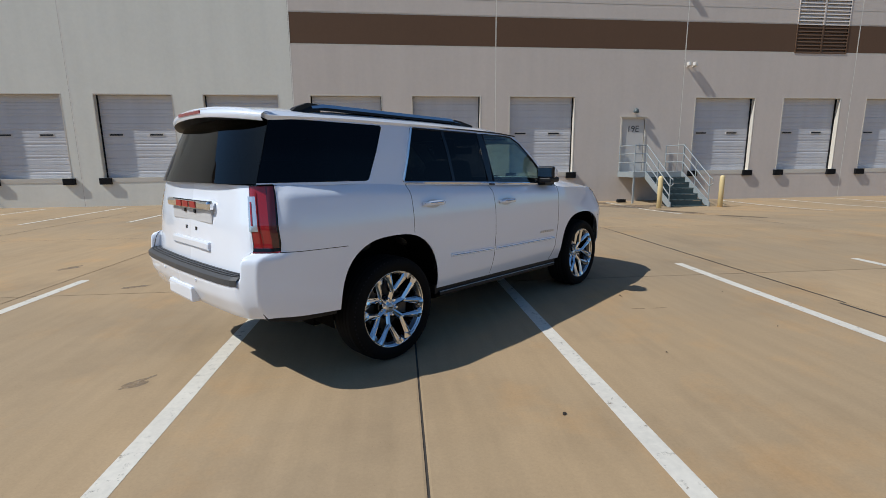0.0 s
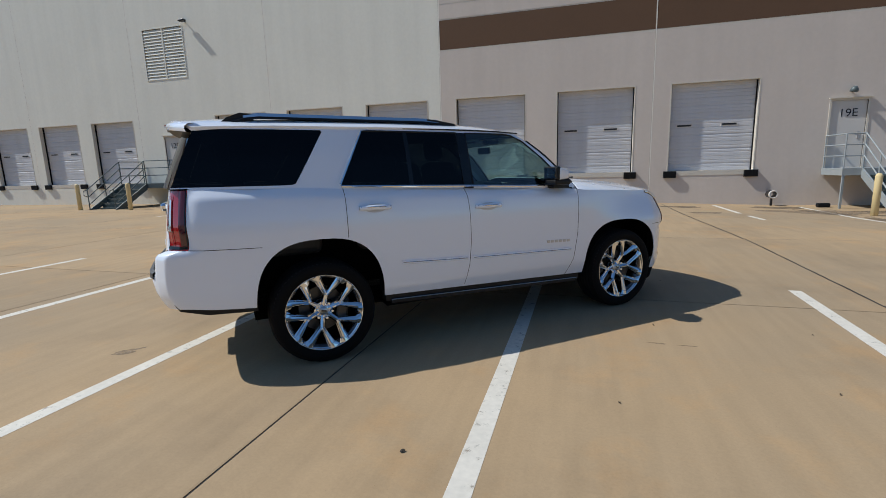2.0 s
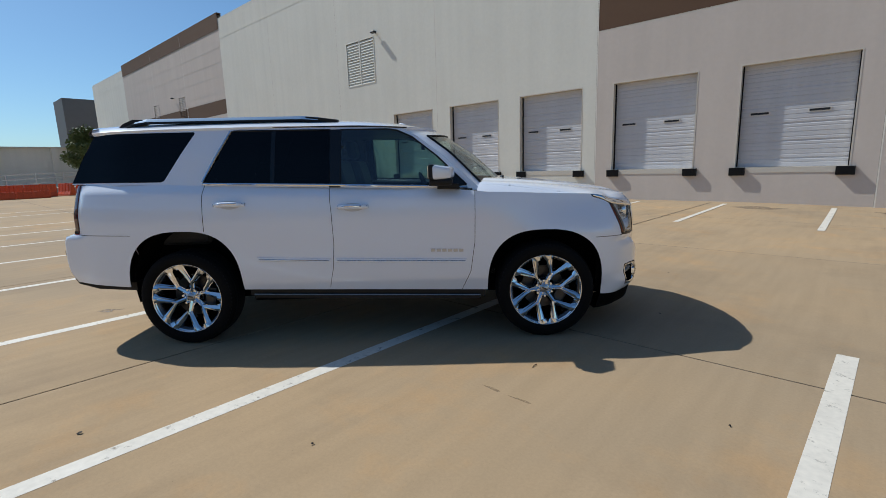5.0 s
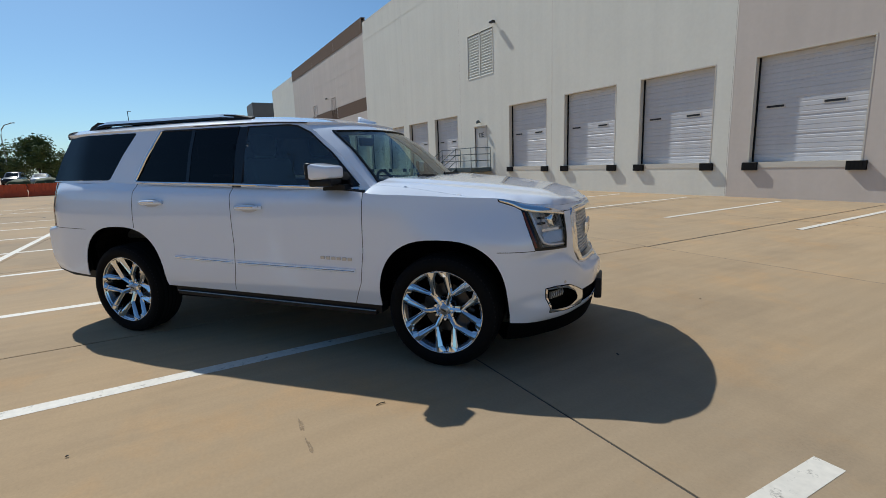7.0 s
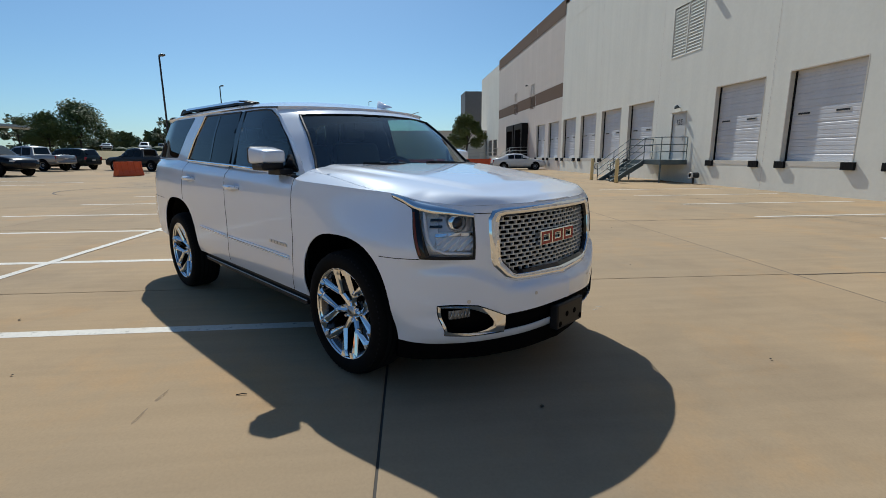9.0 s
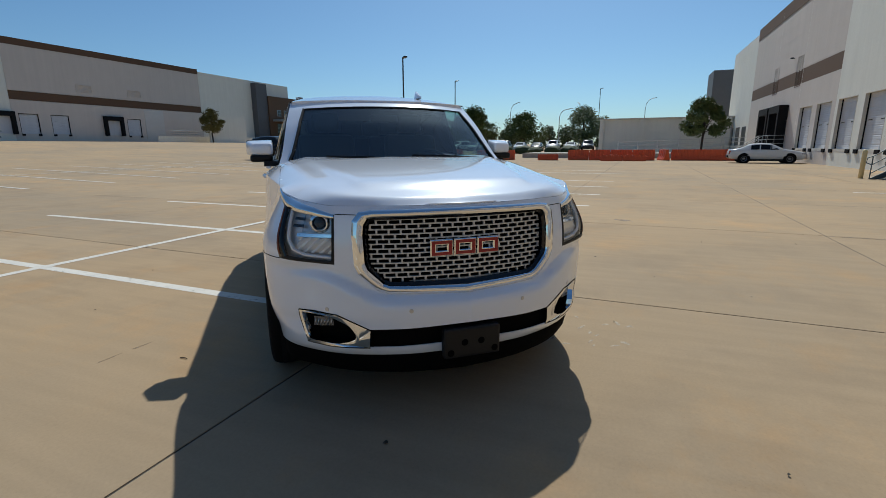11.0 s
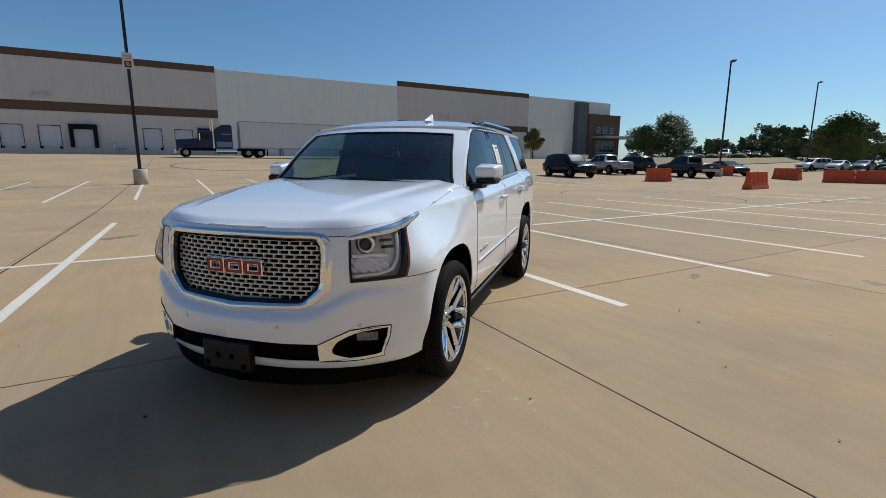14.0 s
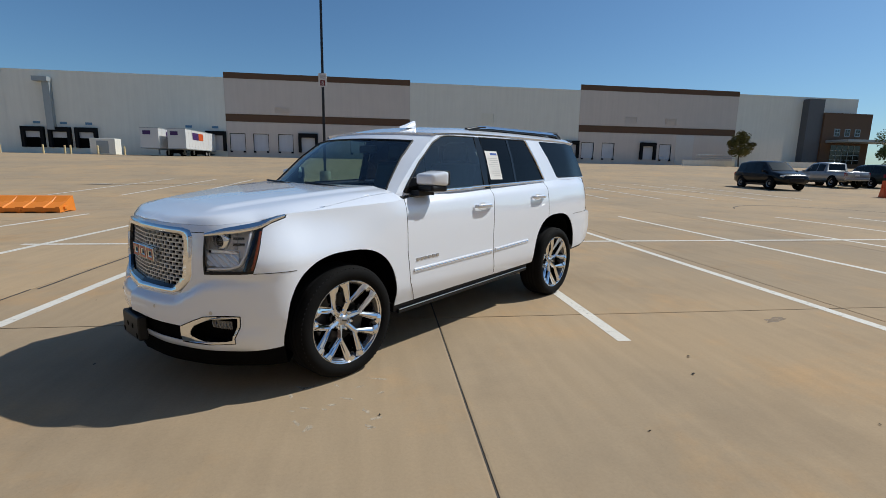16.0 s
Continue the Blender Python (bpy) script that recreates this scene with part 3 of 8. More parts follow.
    for x in (-47.6, -51.4):
        s = part("dock_shelter", boxes((x - 0.3, x + 0.1, FY - 0.7, FY, DZ0 - 0.1, 4.6), (x + 2.6, x + 3.0, FY - 0.7, FY, DZ0 - 0.1, 4.6), (x + 0.1, x + 2.6, FY - 0.7, FY, 4.0, 4.6)), RUBBER, near, "black rubber dock shelter")
        part("shelter_back", boxes((x + 0.1, x + 2.6, FY - 0.05, FY - 0.02, DZ0, 4.0)), DOCKDOOR, s)
    # entrance tower at the far end
    part("entrance_tower", boxes((-97.0, -90.5, FY - 0.1, FY + 8, -0.6, 13.6)), TOWER, near, "dark grey entrance tower")
    for x in (-62.5, -66, -70):
        part("window", boxes((x, x + 2.2, FY - 0.03, FY - 0.005, 1.2, 3.4)), GLOSSBLACK, near)


near_wall()


def stair(x0, x1, land_x0, land_x1, steel, label):
    """Steel dock stair that runs down to -y, with a landing against the wall."""
    s = thing("dock_stair", label, "stair")
    yl, n, rise, run = FY - 1.35, 6, 0.205, 0.285
    z0 = DZ0 - n * rise
    part("landing", boxes((land_x0, land_x1, yl, FY - 0.02, DZ0 - 0.04, DZ0), (land_x0, land_x1, yl, yl + 0.05, DZ0 - 0.22, DZ0 - 0.041), (land_x0, land_x0 + 0.05, yl + 0.05, FY - 0.02, DZ0 - 0.22, DZ0 - 0.041), (land_x1 - 0.05, land_x1, yl + 0.05, FY - 0.02, DZ0 - 0.22, DZ0 - 0.041)), steel, s)
    me = None
    for k in range(n):
        zz, yy = DZ0 - (k + 1) * rise, yl - (k + 0.0) * run
        if me is None:
            o = part("tread", boxes((x0 + 0.05, x1 - 0.05, -run, 0.02, -0.035, 0.0), (x0 + 0.05, x1 - 0.05, 0.005, 0.02, 0.0, rise - 0.045)), TREAD, s); me = o.data
        else:
            o = new("tread", me); o.parent = s
        o.location = (0, yy, zz)
    for x in (x0, x1 - 0.05):
        bm = bmesh.new()
        prism(bm, [(yl, DZ0), (yl, DZ0 - 0.28), (yl - n * run, z0 - 0.06), (yl - n * run - 0.1, z0 - 0.06), (yl - n * run - 0.1, z0 + 0.12)], "x", x, x + 0.05)
        part("stringer", bm, steel, s)
    for px in (land_x0 + 0.06, land_x1 - 0.06):
        part("post", boxes((px - 0.03, px + 0.03, yl + 0.02, yl + 0.08, -0.3, DZ0 - 0.04)), steel, s)
    yb = yl - n * run
    for x in (x0 + 0.02, x1 - 0.02):
        for dz in (1.05, 0.72, 0.38):
            pts = [(x, yl, DZ0 + dz), (x, yb, z0 + dz)]
            if dz == 1.05:
                pts = [(x, yl, DZ0 + dz), (x, yb, z0 + dz), (x, yb - 0.16, z0 + dz - 0.06), (x, yb - 0.18, z0 + 0.8), (x, yb, z0 + 0.72)]
            part("rail", tube(bmesh.new(), pts, 0.021), steel, s)
        for k in (0.0, 0.5, 1.0):
            y, z = yl - k * n * run, DZ0 - k * n * rise
            part("rail_post", tube(bmesh.new(), [(x, y, z - 0.1), (x, y, z + 1.05)], 0.021), steel, s)
    for x, xa in ((land_x0 + 0.03, x0), (land_x1 - 0.03, x1)):
        for dz in (1.05, 0.72, 0.38):
            pts = [(x, FY - 0.05, DZ0 + dz), (x, yl + 0.02, DZ0 + dz)]
            if abs(x - xa) > 0.15:
                pts.append((xa, yl + 0.02, DZ0 + dz))
            part("rail", tube(bmesh.new(), pts, 0.021), steel, s)
        for y in (FY - 0.06, yl + 0.02):
            part("rail_post", tube(bmesh.new(), [(x, y, DZ0), (x, y, DZ0 + 1.05)], 0.021), steel, s)
    return s


stair(9.75, 11.35, 9.25, 11.4, STEEL, "galvanised grey steel dock stair with pipe rails")
stair(-19.75, -18.2, -19.8, -16.7, DARKSTEEL, "dark green-grey steel dock stair with pipe rails")
stair(-47.2, -45.8, -47.2, -44.2, STEEL, "grey steel dock stair with pipe rails, far along the wall")


def bollard(x, y):
    z = lot_z(x, y)
    bm = lathe([(0.0, -0.3), (0.085, -0.3), (0.085, 1.06), (0.075, 1.10), (0.045, 1.135), (0.0, 1.145)], 20, "z")
    tagged(obj("bollard", bm, BOLLARD, smooth=True, m=pose(x, y, z)), "pale yellow painted steel bollard in the paving", "bollard", "stair bollards")


for x, y in ((9.15, 10.75), (11.6, 10.85), (-17.2, 11.0), (-20.1, 11.0)):
    bollard(x, y)


def wall_drain(x, z=0.35):
    d = thing("drain_pipe", "short black drain pipe with a white end by the wall", "pipe", m=pose(x, FY - 0.35, lot_z(x, 13.8)))
    part("pipe", lathe([(0.13, -0.16), (0.13, 0.2), (0.10, 0.2), (0.10, -0.15)], 20, "y"), BLACKMETAL, d, smooth=True, m=pose(0, 0, 0.38))
    part("pipe_collar", lathe([(0.135, -0.10), (0.142, -0.165), (0.128, -0.185), (0.102, -0.18), (0.100, -0.12)], 20, "y"), WHITEDOOR, d, "white pipe end", True, m=pose(0, 0, 0.38))
    part("post", boxes((-0.03, 0.03, -0.03, 0.03, -0.1, 0.26)), BLACKMETAL, d)


wall_drain(7.75)
wall_drain(-15.6)
tagged(obj("wheel_chock", rbox(8.9, 9.25, 13.3, 13.5, -0.19, -0.06, 0.03), RUBBER), "black rubber wheel chock lying by the wall", "wheel chock")

# ---- far warehouse ----
WY = -88.0
WG = 2.5
SLOT_BLUE = mat("blue_sign_paint", (0.10, 0.22, 0.34), 0.6, vary=0.1)
far = thing("warehouse", "long far cream and taupe warehouse in shade with dark docks", "building")


def far_wall():
    secs = [(62.0, 120.0, 16.2, 0), (26.6, 62.0, 16.4, 0), (-7.0, 26.6, 17.35, 1), (-41.4, -7.0, 16.9, 0), (-77.0, -41.4, 18.0, 1), (-106.5, -77.0, 17.5, 0)]
    docks = [x for x in (24.7, 20.6, 16.2, 3.0, -1.5, -43.6, -48.1, -61.0)]
    for a, b, top, taupe in secs:
        g = 0.015
        wall = TAUPE if taupe else CREAM
        low = [(x - 1.37, x + 1.37, WG + 1.1, WG + 4.25) for x in docks if a < x < b]

        def face(name, z0, z1, hs, dy, material, label=""):
            """The wall looks to +y."""
            bm = bmesh.new()
            pierced(bm, -b + g, -a - g, z0, z1, [(-h[1], -h[0], h[2], h[3]) for h in hs], dy, 0.2)
            bmesh.ops.remove_doubles(bm, verts=bm.verts[:], dist=1e-4)
            part(name, bm, material, far, label, m=pose(0, WY, 0, 0, 0, 180))
        if taupe:
            face("wall_panel", WG - 1, 8.8, low, 0, wall, "taupe painted far wall section")
            face("wall_band", 8.85, 10.15, [], 0, BROWN, "dark brown painted band")
            face("wall_strip", 10.2, top - 1.0, [], 0, wall)
            face("parapet_band", top - 1.0, top, [], -0.03, BROWN, "dark brown parapet band")
        else:
            face("wall_panel", WG - 1, top, low, 0, wall, "cream painted far wall section")
        part("panel_back", boxes((a + g, b - g, WY - 0.3, WY - 0.21, WG - 1, top - 0.02)), wall, far)
        part("parapet_cap", boxes((a + g, b - g, WY - 0.3, WY + 0.034, top - 0.02, top + 0.05)), BROWN if taupe else CREAM, far)
    part("roof", boxes((-106, 120, WY - 60, WY - 0.31, 15.0, 15.3)), CASTCONC, far)
    for x in docks:
        d = new("dock_door", LEAF.data); d.parent = far
        d.matrix_basis = pose(x + 1.37, WY - 0.18, WG + 1.12, 0, 0, 180)
        # black strips inside the opening stand for the shadow along its edges
        part("door_edge_shade", boxes((x - 1.365, x - 1.29, WY - 0.16, WY - 0.02, WG + 1.105, WG + 4.245), (x + 1.29, x + 1.365, WY - 0.16, WY - 0.02, WG + 1.105, WG + 4.245), (x - 1.29, x + 1.29, WY - 0.16, WY - 0.02, WG + 4.16, WG + 4.245)), RUBBER, far, "black strips painting the shadow at the door edges")
        for bx in (x - 1.35, x + 0.95):
            part("dock_bumper", boxes((bx, bx + 0.4, WY, WY + 0.2, WG + 0.8, WG + 1.1)), RUBBER, far)
    for x in (58.2, 54.0, 49.8, 28.4, 12.1, -5.4, -39.8, -56.9):
        s = part("dock_shelter", boxes((x - 1.75, x - 1.25, WY, WY + 0.6, WG + 1.0, WG + 4.5), (x + 1.25, x + 1.75, WY, WY + 0.6, WG + 1.0, WG + 4.5), (x - 1.25, x + 1.25, WY, WY + 0.6, WG + 3.75, WG + 4.5)), RUBBER, far, "black rubber dock shelter")
        half = x > 45
        part("dock_leaf", boxes((x - 1.25, x + 1.25, WY + 0.02, WY + 0.04, WG + (2.7 if half else 1.1), WG + (3.7 if half else 4.0))), DOCKDOOR, s, "half-open dock door" if half else "")
        if half:
            # flat black sheet before the wall paints the unlit inside of the dock
            part("dock_opening", boxes((x - 1.25, x + 1.25, WY + 0.004, WY + 0.018, WG + 1.0, WG + 4.0)), SHELL, s, "dark open dock")
    for x, za, zb, mt in ((16.6, 10.5, 11.5, TAUPE), (-52.7, 10.8, 12.0, TAUPE), (-61.8, 10.8, 12.0, TAUPE), (-22.3, 9.8, 11.7, CREAM)):
        v = part("wall_vent", boxes((x - 1.35, x - 1.2, WY, WY + 0.09, za, zb), (x + 1.2, x + 1.35, WY, WY + 0.09, za, zb), (x - 1.35, x + 1.35, WY, WY + 0.12, zb, zb + 0.12)), mt, far, "framed louvre vent")
        for k in range(6):
            zz = za + (k + 0.5) * (zb - za) / 6
            part("slat", boxes((x - 1.2, x + 1.2, WY + 0.004, WY + 0.06, zz - 0.03, zz + 0.03)), mt, v)
    part("overhead_door", boxes((-67.4, -63.3, WY, WY + 0.05, WG, 8.7)), WHITEDOOR, far, "tall white overhead door")
    for x in (57.6, 53.4, 49.4, 33.0, 28.5):
        part("dock_number", boxes((x - 0.55, x + 0.55, WY + 0.004, WY + 0.03, 7.5, 7.9)), SLOT_BLUE, far, "blue dock number plate")
    # duct on the wall
    part("duct", boxes((54.5, 55.6, WY, WY + 0.8, 6.5, 14.45), (54.4, 56.7, WY, WY + 1.4, 14.45, 15.2)), STEEL, far, "grey sheet-metal duct")
    # entrance at the end
    part("entrance_block", boxes((-108.5, -96.4, WY, WY + 2.0, 0.5, 14.2)), BROWN, far, "brown brick entrance block")
    part("entrance_pylon", boxes((-96.4, -92.6, WY, WY + 1.6, 0.5, 17.0)), TOWER, far, "tall grey entrance pylon")
    for x in (-100.0, -102.6, -105.2):
        part("window", boxes((x - 0.7, x + 0.7, WY + 2.0, WY + 2.06, 9.3, 10.9)), STEEL, far)
        part("pane", boxes((x - 0.55, x - 0.05, WY + 2.06, WY + 2.075, 9.45, 10.05), (x + 0.05, x + 0.55, WY + 2.06, WY + 2.075, 9.45, 10.05), (x - 0.55, x - 0.05, WY + 2.06, WY + 2.075, 10.15, 10.75), (x + 0.05, x + 0.55, WY + 2.06, WY + 2.075, 10.15, 10.75)), GLOSSBLACK, far)
    part("window", boxes((-106.5, -99.0, WY + 2.0, WY + 2.05, 3.4, 7.4)), GLOSSBLACK, far, "gridded entrance glazing")
    part("glazing_grid", boxes(*[(-106.5, -99.0, WY + 2.05, WY + 2.1, z, z + 0.12) for z in (4.2, 5.2, 6.2)], *[(x, x + 0.12, WY + 2.05, WY + 2.1, 3.4, 7.4) for x in (-105, -103.5, -102, -100.5)]), STEEL, far)
    part("canopy", boxes((-118, -97.5, WY + 1.5, WY + 7.0, 7.9, 8.4)), STEEL, far, "flat grey entrance canopy")
    part("ramp_wall", boxes((-92, -61, WY + 6.0, WY + 6.3, WG - 0.5, WG + 1.0), (-80.2, -70.2, WY + 9, WY + 9.3, WG - 0.5, WG + 5.3)), CREAM, far, "low ramp and screen walls")
    for z in (WG + 1.4, WG + 1.8, WG + 2.1):
        part("rail", tube(bmesh.new(), [(-78, WY + 6.1, z), (-64, WY + 6.1, z)], 0.05, 6), STEEL, far)


far_wall()

# ---- the parked SUV ----
suv = thing("suv", "large pearl white SUV with chrome grille and chrome wheels", "car", m=pose(0.013, -0.015, 0, 0, 0, 40.5))

XF = [(0.28, 2.34), (0.33, 2.43), (0.40, 2.462), (0.50, 2.475), (0.57, 2.478), (0.605, 2.472), (0.622, 2.452), (0.645, 2.412), (0.66, 2.406), (0.72, 2.404), (0.80, 2.402), (0.95, 2.390), (1.04, 2.375), (1.08, 2.355), (1.12, 2.32), (1.4, 2.2)]
XR = [(0.45, -2.48), (0.55, -2.56), (0.65, -2.603), (0.85, -2.603), (0.915, -2.58), (0.94, -2.505), (1.10, -2.49), (1.36, -2.445), (1.5, -2.41)]
XRM = [(0.45, -2.48), (0.55, -2.56), (0.65, -2.603), (0.74, -2.616), (0.785, -2.606), (0.80, -2.525), (0.94, -2.508), (1.10, -2.49), (1.36, -2.445), (1.5, -2.41)]
KZ = [(0.30, 0.945), (0.40, 0.962), (0.46, 0.982), (0.52, 0.998), (0.62, 1.006), (0.80, 1.010), (0.98, 1.010), (1.08, 1.004), (1.16, 0.992), (1.24, 0.974), (1.36, 0.945), (1.5, 0.91)]
BELT = [(-3.5, 1.345), (-2.3, 1.332), (-1.6, 1.320), (-1.27, 1.300), (-0.15, 1.260), (0.60, 1.227), (0.90, 1.207), (1.0, 1.192), (1.30, 1.178), (1.60, 1.160), (1.85, 1.148), (2.13, 1.108), (2.40, 1.082), (3.06, 1.078)]
BASE = [(-3.5, 0.535), (-2.45, 0.535), (-1.9, 0.49), (-1.0, 0.448), (1.0, 0.395), (1.9, 0.335), (2.2, 0.316), (2.5, 0.322), (3.06, 0.335)]


def side_point(u, z):
    """A point of the lower body: u runs from the tailgate's middle (-3.46) along the side to the nose's middle (3.06)."""
    ze = z - 0.13 * (1 - ss(2.30, 2.66, u)) * ss(0.52, 0.66, z) * (1 - ss(0.84, 1.0, z))
    xf, xr, k = smooth_curve(XF, ze), smooth_curve(XR, z), smooth_curve(KZ, z)
    m = ss(-2.61, -2.65, u)
    xr = xr * (1 - m) + lerp(XRM, z) * m
    q = 1.3 - 0.3 * ss(0.60, 0.68, ze) - 0.15 * ss(0.50, 0.40, z)
    X = [(-3.46, xr), (-2.96, xr + 0.014), (-2.66, xr + 0.045), (-2.50, xr + 0.122), (-2.465, xr + 0.150), (-2.20, -2.20), (-1.8, -1.8), (0.0, 0.0), (1.7, 1.7), (1.92, 1.92), (2.13, xf - 0.30 * q), (2.30, xf - 0.19 * q), (2.42, xf - 0.13 * q), (2.56, xf - 0.082 * q), (2.76, xf - 0.03 * q), (3.06, xf)]
    Y = [(-3.46, 0.0), (-2.96, 0.5), (-2.66, 0.80), (-2.50, 0.912), (-2.465, 0.928), (-2.20, 0.974), (-1.8, 0.992), (-1.45, 1.0), (-1.1, 0.993), (0.0, 0.988), (1.1, 0.993), (1.45, 1.0), (1.7, 0.999), (1.92, 0.980), (2.13, 0.884), (2.30, 0.738), (2.42, 0.625), (2.56, 0.495), (2.76, 0.30), (3.06, 0.0)]
    y = smooth_curve(Y, u) * (1 - 0.02 * (1 - ss(1.7, 2.15, u)))
    b = lerp(BELT, u)
    y -= 0.05 * ss(b - 0.10, b + 0.01, z) ** 2 * ss(-2.55, -2.25, u) * (1 - ss(0.75, 1.0, u))
    kk = 1 + (k - 1) * ss(0.3, 0.9, y) - 0.105 * ss(0.84, 1.14, z) * ss(1.0, 1.9, u) * (1 - ss(2.05, 2.45, u))
    return smooth_curve(X, u), max(0.0, y) * kk


def cut(bm, poly, pad=0.02):
    """Splits a flat sheet in the (x, z) plane along a convex polygon; returns the faces within."""
    n = len(poly)
    area = sum(poly[i][0] * poly[(i + 1) % n][1] - poly[(i + 1) % n][0] * poly[i][1] for i in range(n))
    if area < 0:
        poly = poly[::-1]
    x0, x1, z0, z1 = min(p[0] for p in poly), max(p[0] for p in poly), min(p[1] for p in poly), max(p[1] for p in poly)

    def near_faces():
        out = []
        for f in bm.faces:
            fx = [v.co.x for v in f.verts]; fz = [v.co.z for v in f.verts]
            if max(fx) > x0 - 1e-6 and min(fx) < x1 + 1e-6 and max(fz) > z0 - 1e-6 and min(fz) < z1 + 1e-6:
                out.append(f)
        return out
    for i in range(n):
        a, b = poly[i], poly[(i + 1) % n]
        fs = near_faces()
        geom = list({e for f in fs for e in f.edges}) + fs + list({v for f in fs for v in f.verts})
        bmesh.ops.bisect_plane(bm, geom=geom, dist=1e-6, plane_co=(a[0], 0, a[1]), plane_no=(b[1] - a[1], 0, a[0] - b[0]))
    ins = []
    for f in bm.faces:
        c = f.calc_center_median()
        if all((poly[(i + 1) % n][0] - poly[i][0]) * (c.z - poly[i][1]) - (poly[(i + 1) % n][1] - poly[i][1]) * (c.x - poly[i][0]) > -1e-9 for i in range(n)):
            ins.append(f)
    return ins


def sheet(us, rows):
    """A flat grid: rows(u) gives the heights at each u."""
    bm = bmesh.new()
    cols = []
    for u in us:
        cols.append([bm.verts.new((p[0], 0, p[1])) for p in rows(u)])
    for A, B in zip(cols, cols[1:]):
        for a0, b0, b1, a1 in zip(A, B, B[1:], A[1:]):
            bm.faces.new((a0, b0, b1, a1))
    return bm


def extract(bm, key, layer, shape, side, gap=0.0035):
    """The faces with a given key as a new bmesh, shaped to the body and mirrored to a side, drawn back at the seams."""
    out = bmesh.new()
    vm = {}
    for f in bm.faces:
        if f[layer] != key:
            continue
        vs = []
        for v in f.verts:
            if v not in vm:
                x, y, z = shape(v.co.x, v.co.z)
                vm[v] = out.verts.new((x, side * y, z))
            vs.append(vm[v])
        try:
            out.faces.new(vs)
        except ValueError:
            pass
    if gap:
        moves = {}
        for v in out.verts:
            if any(len(e.link_faces) == 1 for e in v.link_edges) and abs(v.co.y) > 1e-4:
                c = sum((f.calc_center_median() for f in v.link_faces), Vector()) / len(v.link_faces)
                d = c - v.co
                if d.length > 1e-6:
                    moves[v] = d.normalized() * gap
        for v, d in moves.items():
            v.co += d
    return out


def turn_out(bm, side):
    """Normals away from the car's middle."""
    bmesh.ops.recalc_face_normals(bm, faces=bm.faces[:])
    s = sum(f.normal.dot(f.calc_center_median() - Vector((0.0, 0, 0.9))) * f.calc_area() for f in bm.faces)
    if s < 0:
        bmesh.ops.reverse_faces(bm, faces=bm.faces[:])
    return bm


def rim(bm, d=0.018):
    """Folds the open edge of a panel inwards, so that the sheet shows thickness at its seams."""
    edges = [e for e in bm.edges if len(e.link_faces) == 1 and not (abs(e.verts[0].co.y) < 1e-4 and abs(e.verts[1].co.y) < 1e-4)]
    bm.normal_update()
    for e in edges:
        e.smooth = False
    vs = {v: v.normal.copy() for e in edges for v in e.verts}
    ret = bmesh.ops.extrude_edge_only(bm, edges=edges)
    new_v = [g for g in ret["geom"] if isinstance(g, bmesh.types.BMVert)]
    for v in new_v:
        best = min(vs, key=lambda o: (o.co - v.co).length)
        v.co -= vs[best] * d
    return bm


def arch(xc, a, z0, b, low, n=2.6, k=26):
    """Outline of a wheel arch: a flattened round arch on straight legs."""
    pts = [(xc - a, low)]
    for i in range(k + 1):
        t = math.pi * i / k
        c, s = -math.cos(t), math.sin(t)
        pts.append((xc + a * math.copysign(abs(c) ** (2 / n), c), z0 + b * abs(s) ** (2 / n)))
    return pts + [(xc + a, low)]


ARCH_R = arch(-1.466, 0.470, 0.45, 0.497, 0.30)
ARCH_F = arch(1.470, 0.462, 0.40, 0.487, 0.22)
LAMP = [(2.40, 0.797), (2.117, 0.815), (2.02, 1.088), (2.05, 1.110), (2.29, 1.072), (2.412, 1.04)]
LAMP_TIP = [(2.06, 1.07), (1.855, 1.122), (1.837, 1.143), (1.87, 1.146), (2.06, 1.113)]
GRILLE = [(3.06, 1.062), (2.59, 1.062), (2.525, 1.03), (2.52, 0.79), (2.64, 0.668), (3.06, 0.645)]
SLOT_IN = [(3.06, 0.492), (2.552, 0.474), (2.545, 0.376), (3.06, 0.392)]
REFLECTOR = mat("lamp_reflector", (0.82, 0.83, 0.84), 0.28, 0.4, vary=0)
FOG = [(2.205, 0.552), (2.205, 0.380), (2.34, 0.370), (2.545, 0.374), (2.555, 0.470), (2.47, 0.510), (2.39, 0.546), (2.28, 0.556)]
HOLE = [(2.219, 0.541), (2.219, 0.402), (2.25, 0.394), (2.34, 0.389), (2.44, 0.392), (2.486, 0.408), (2.494, 0.455), (2.457, 0.499), (2.388, 0.533), (2.28, 0.545)]
TAIL = [(-2.62, 0.936), (-2.41, 0.936), (-2.452, 1.335), (-2.66, 1.335)]


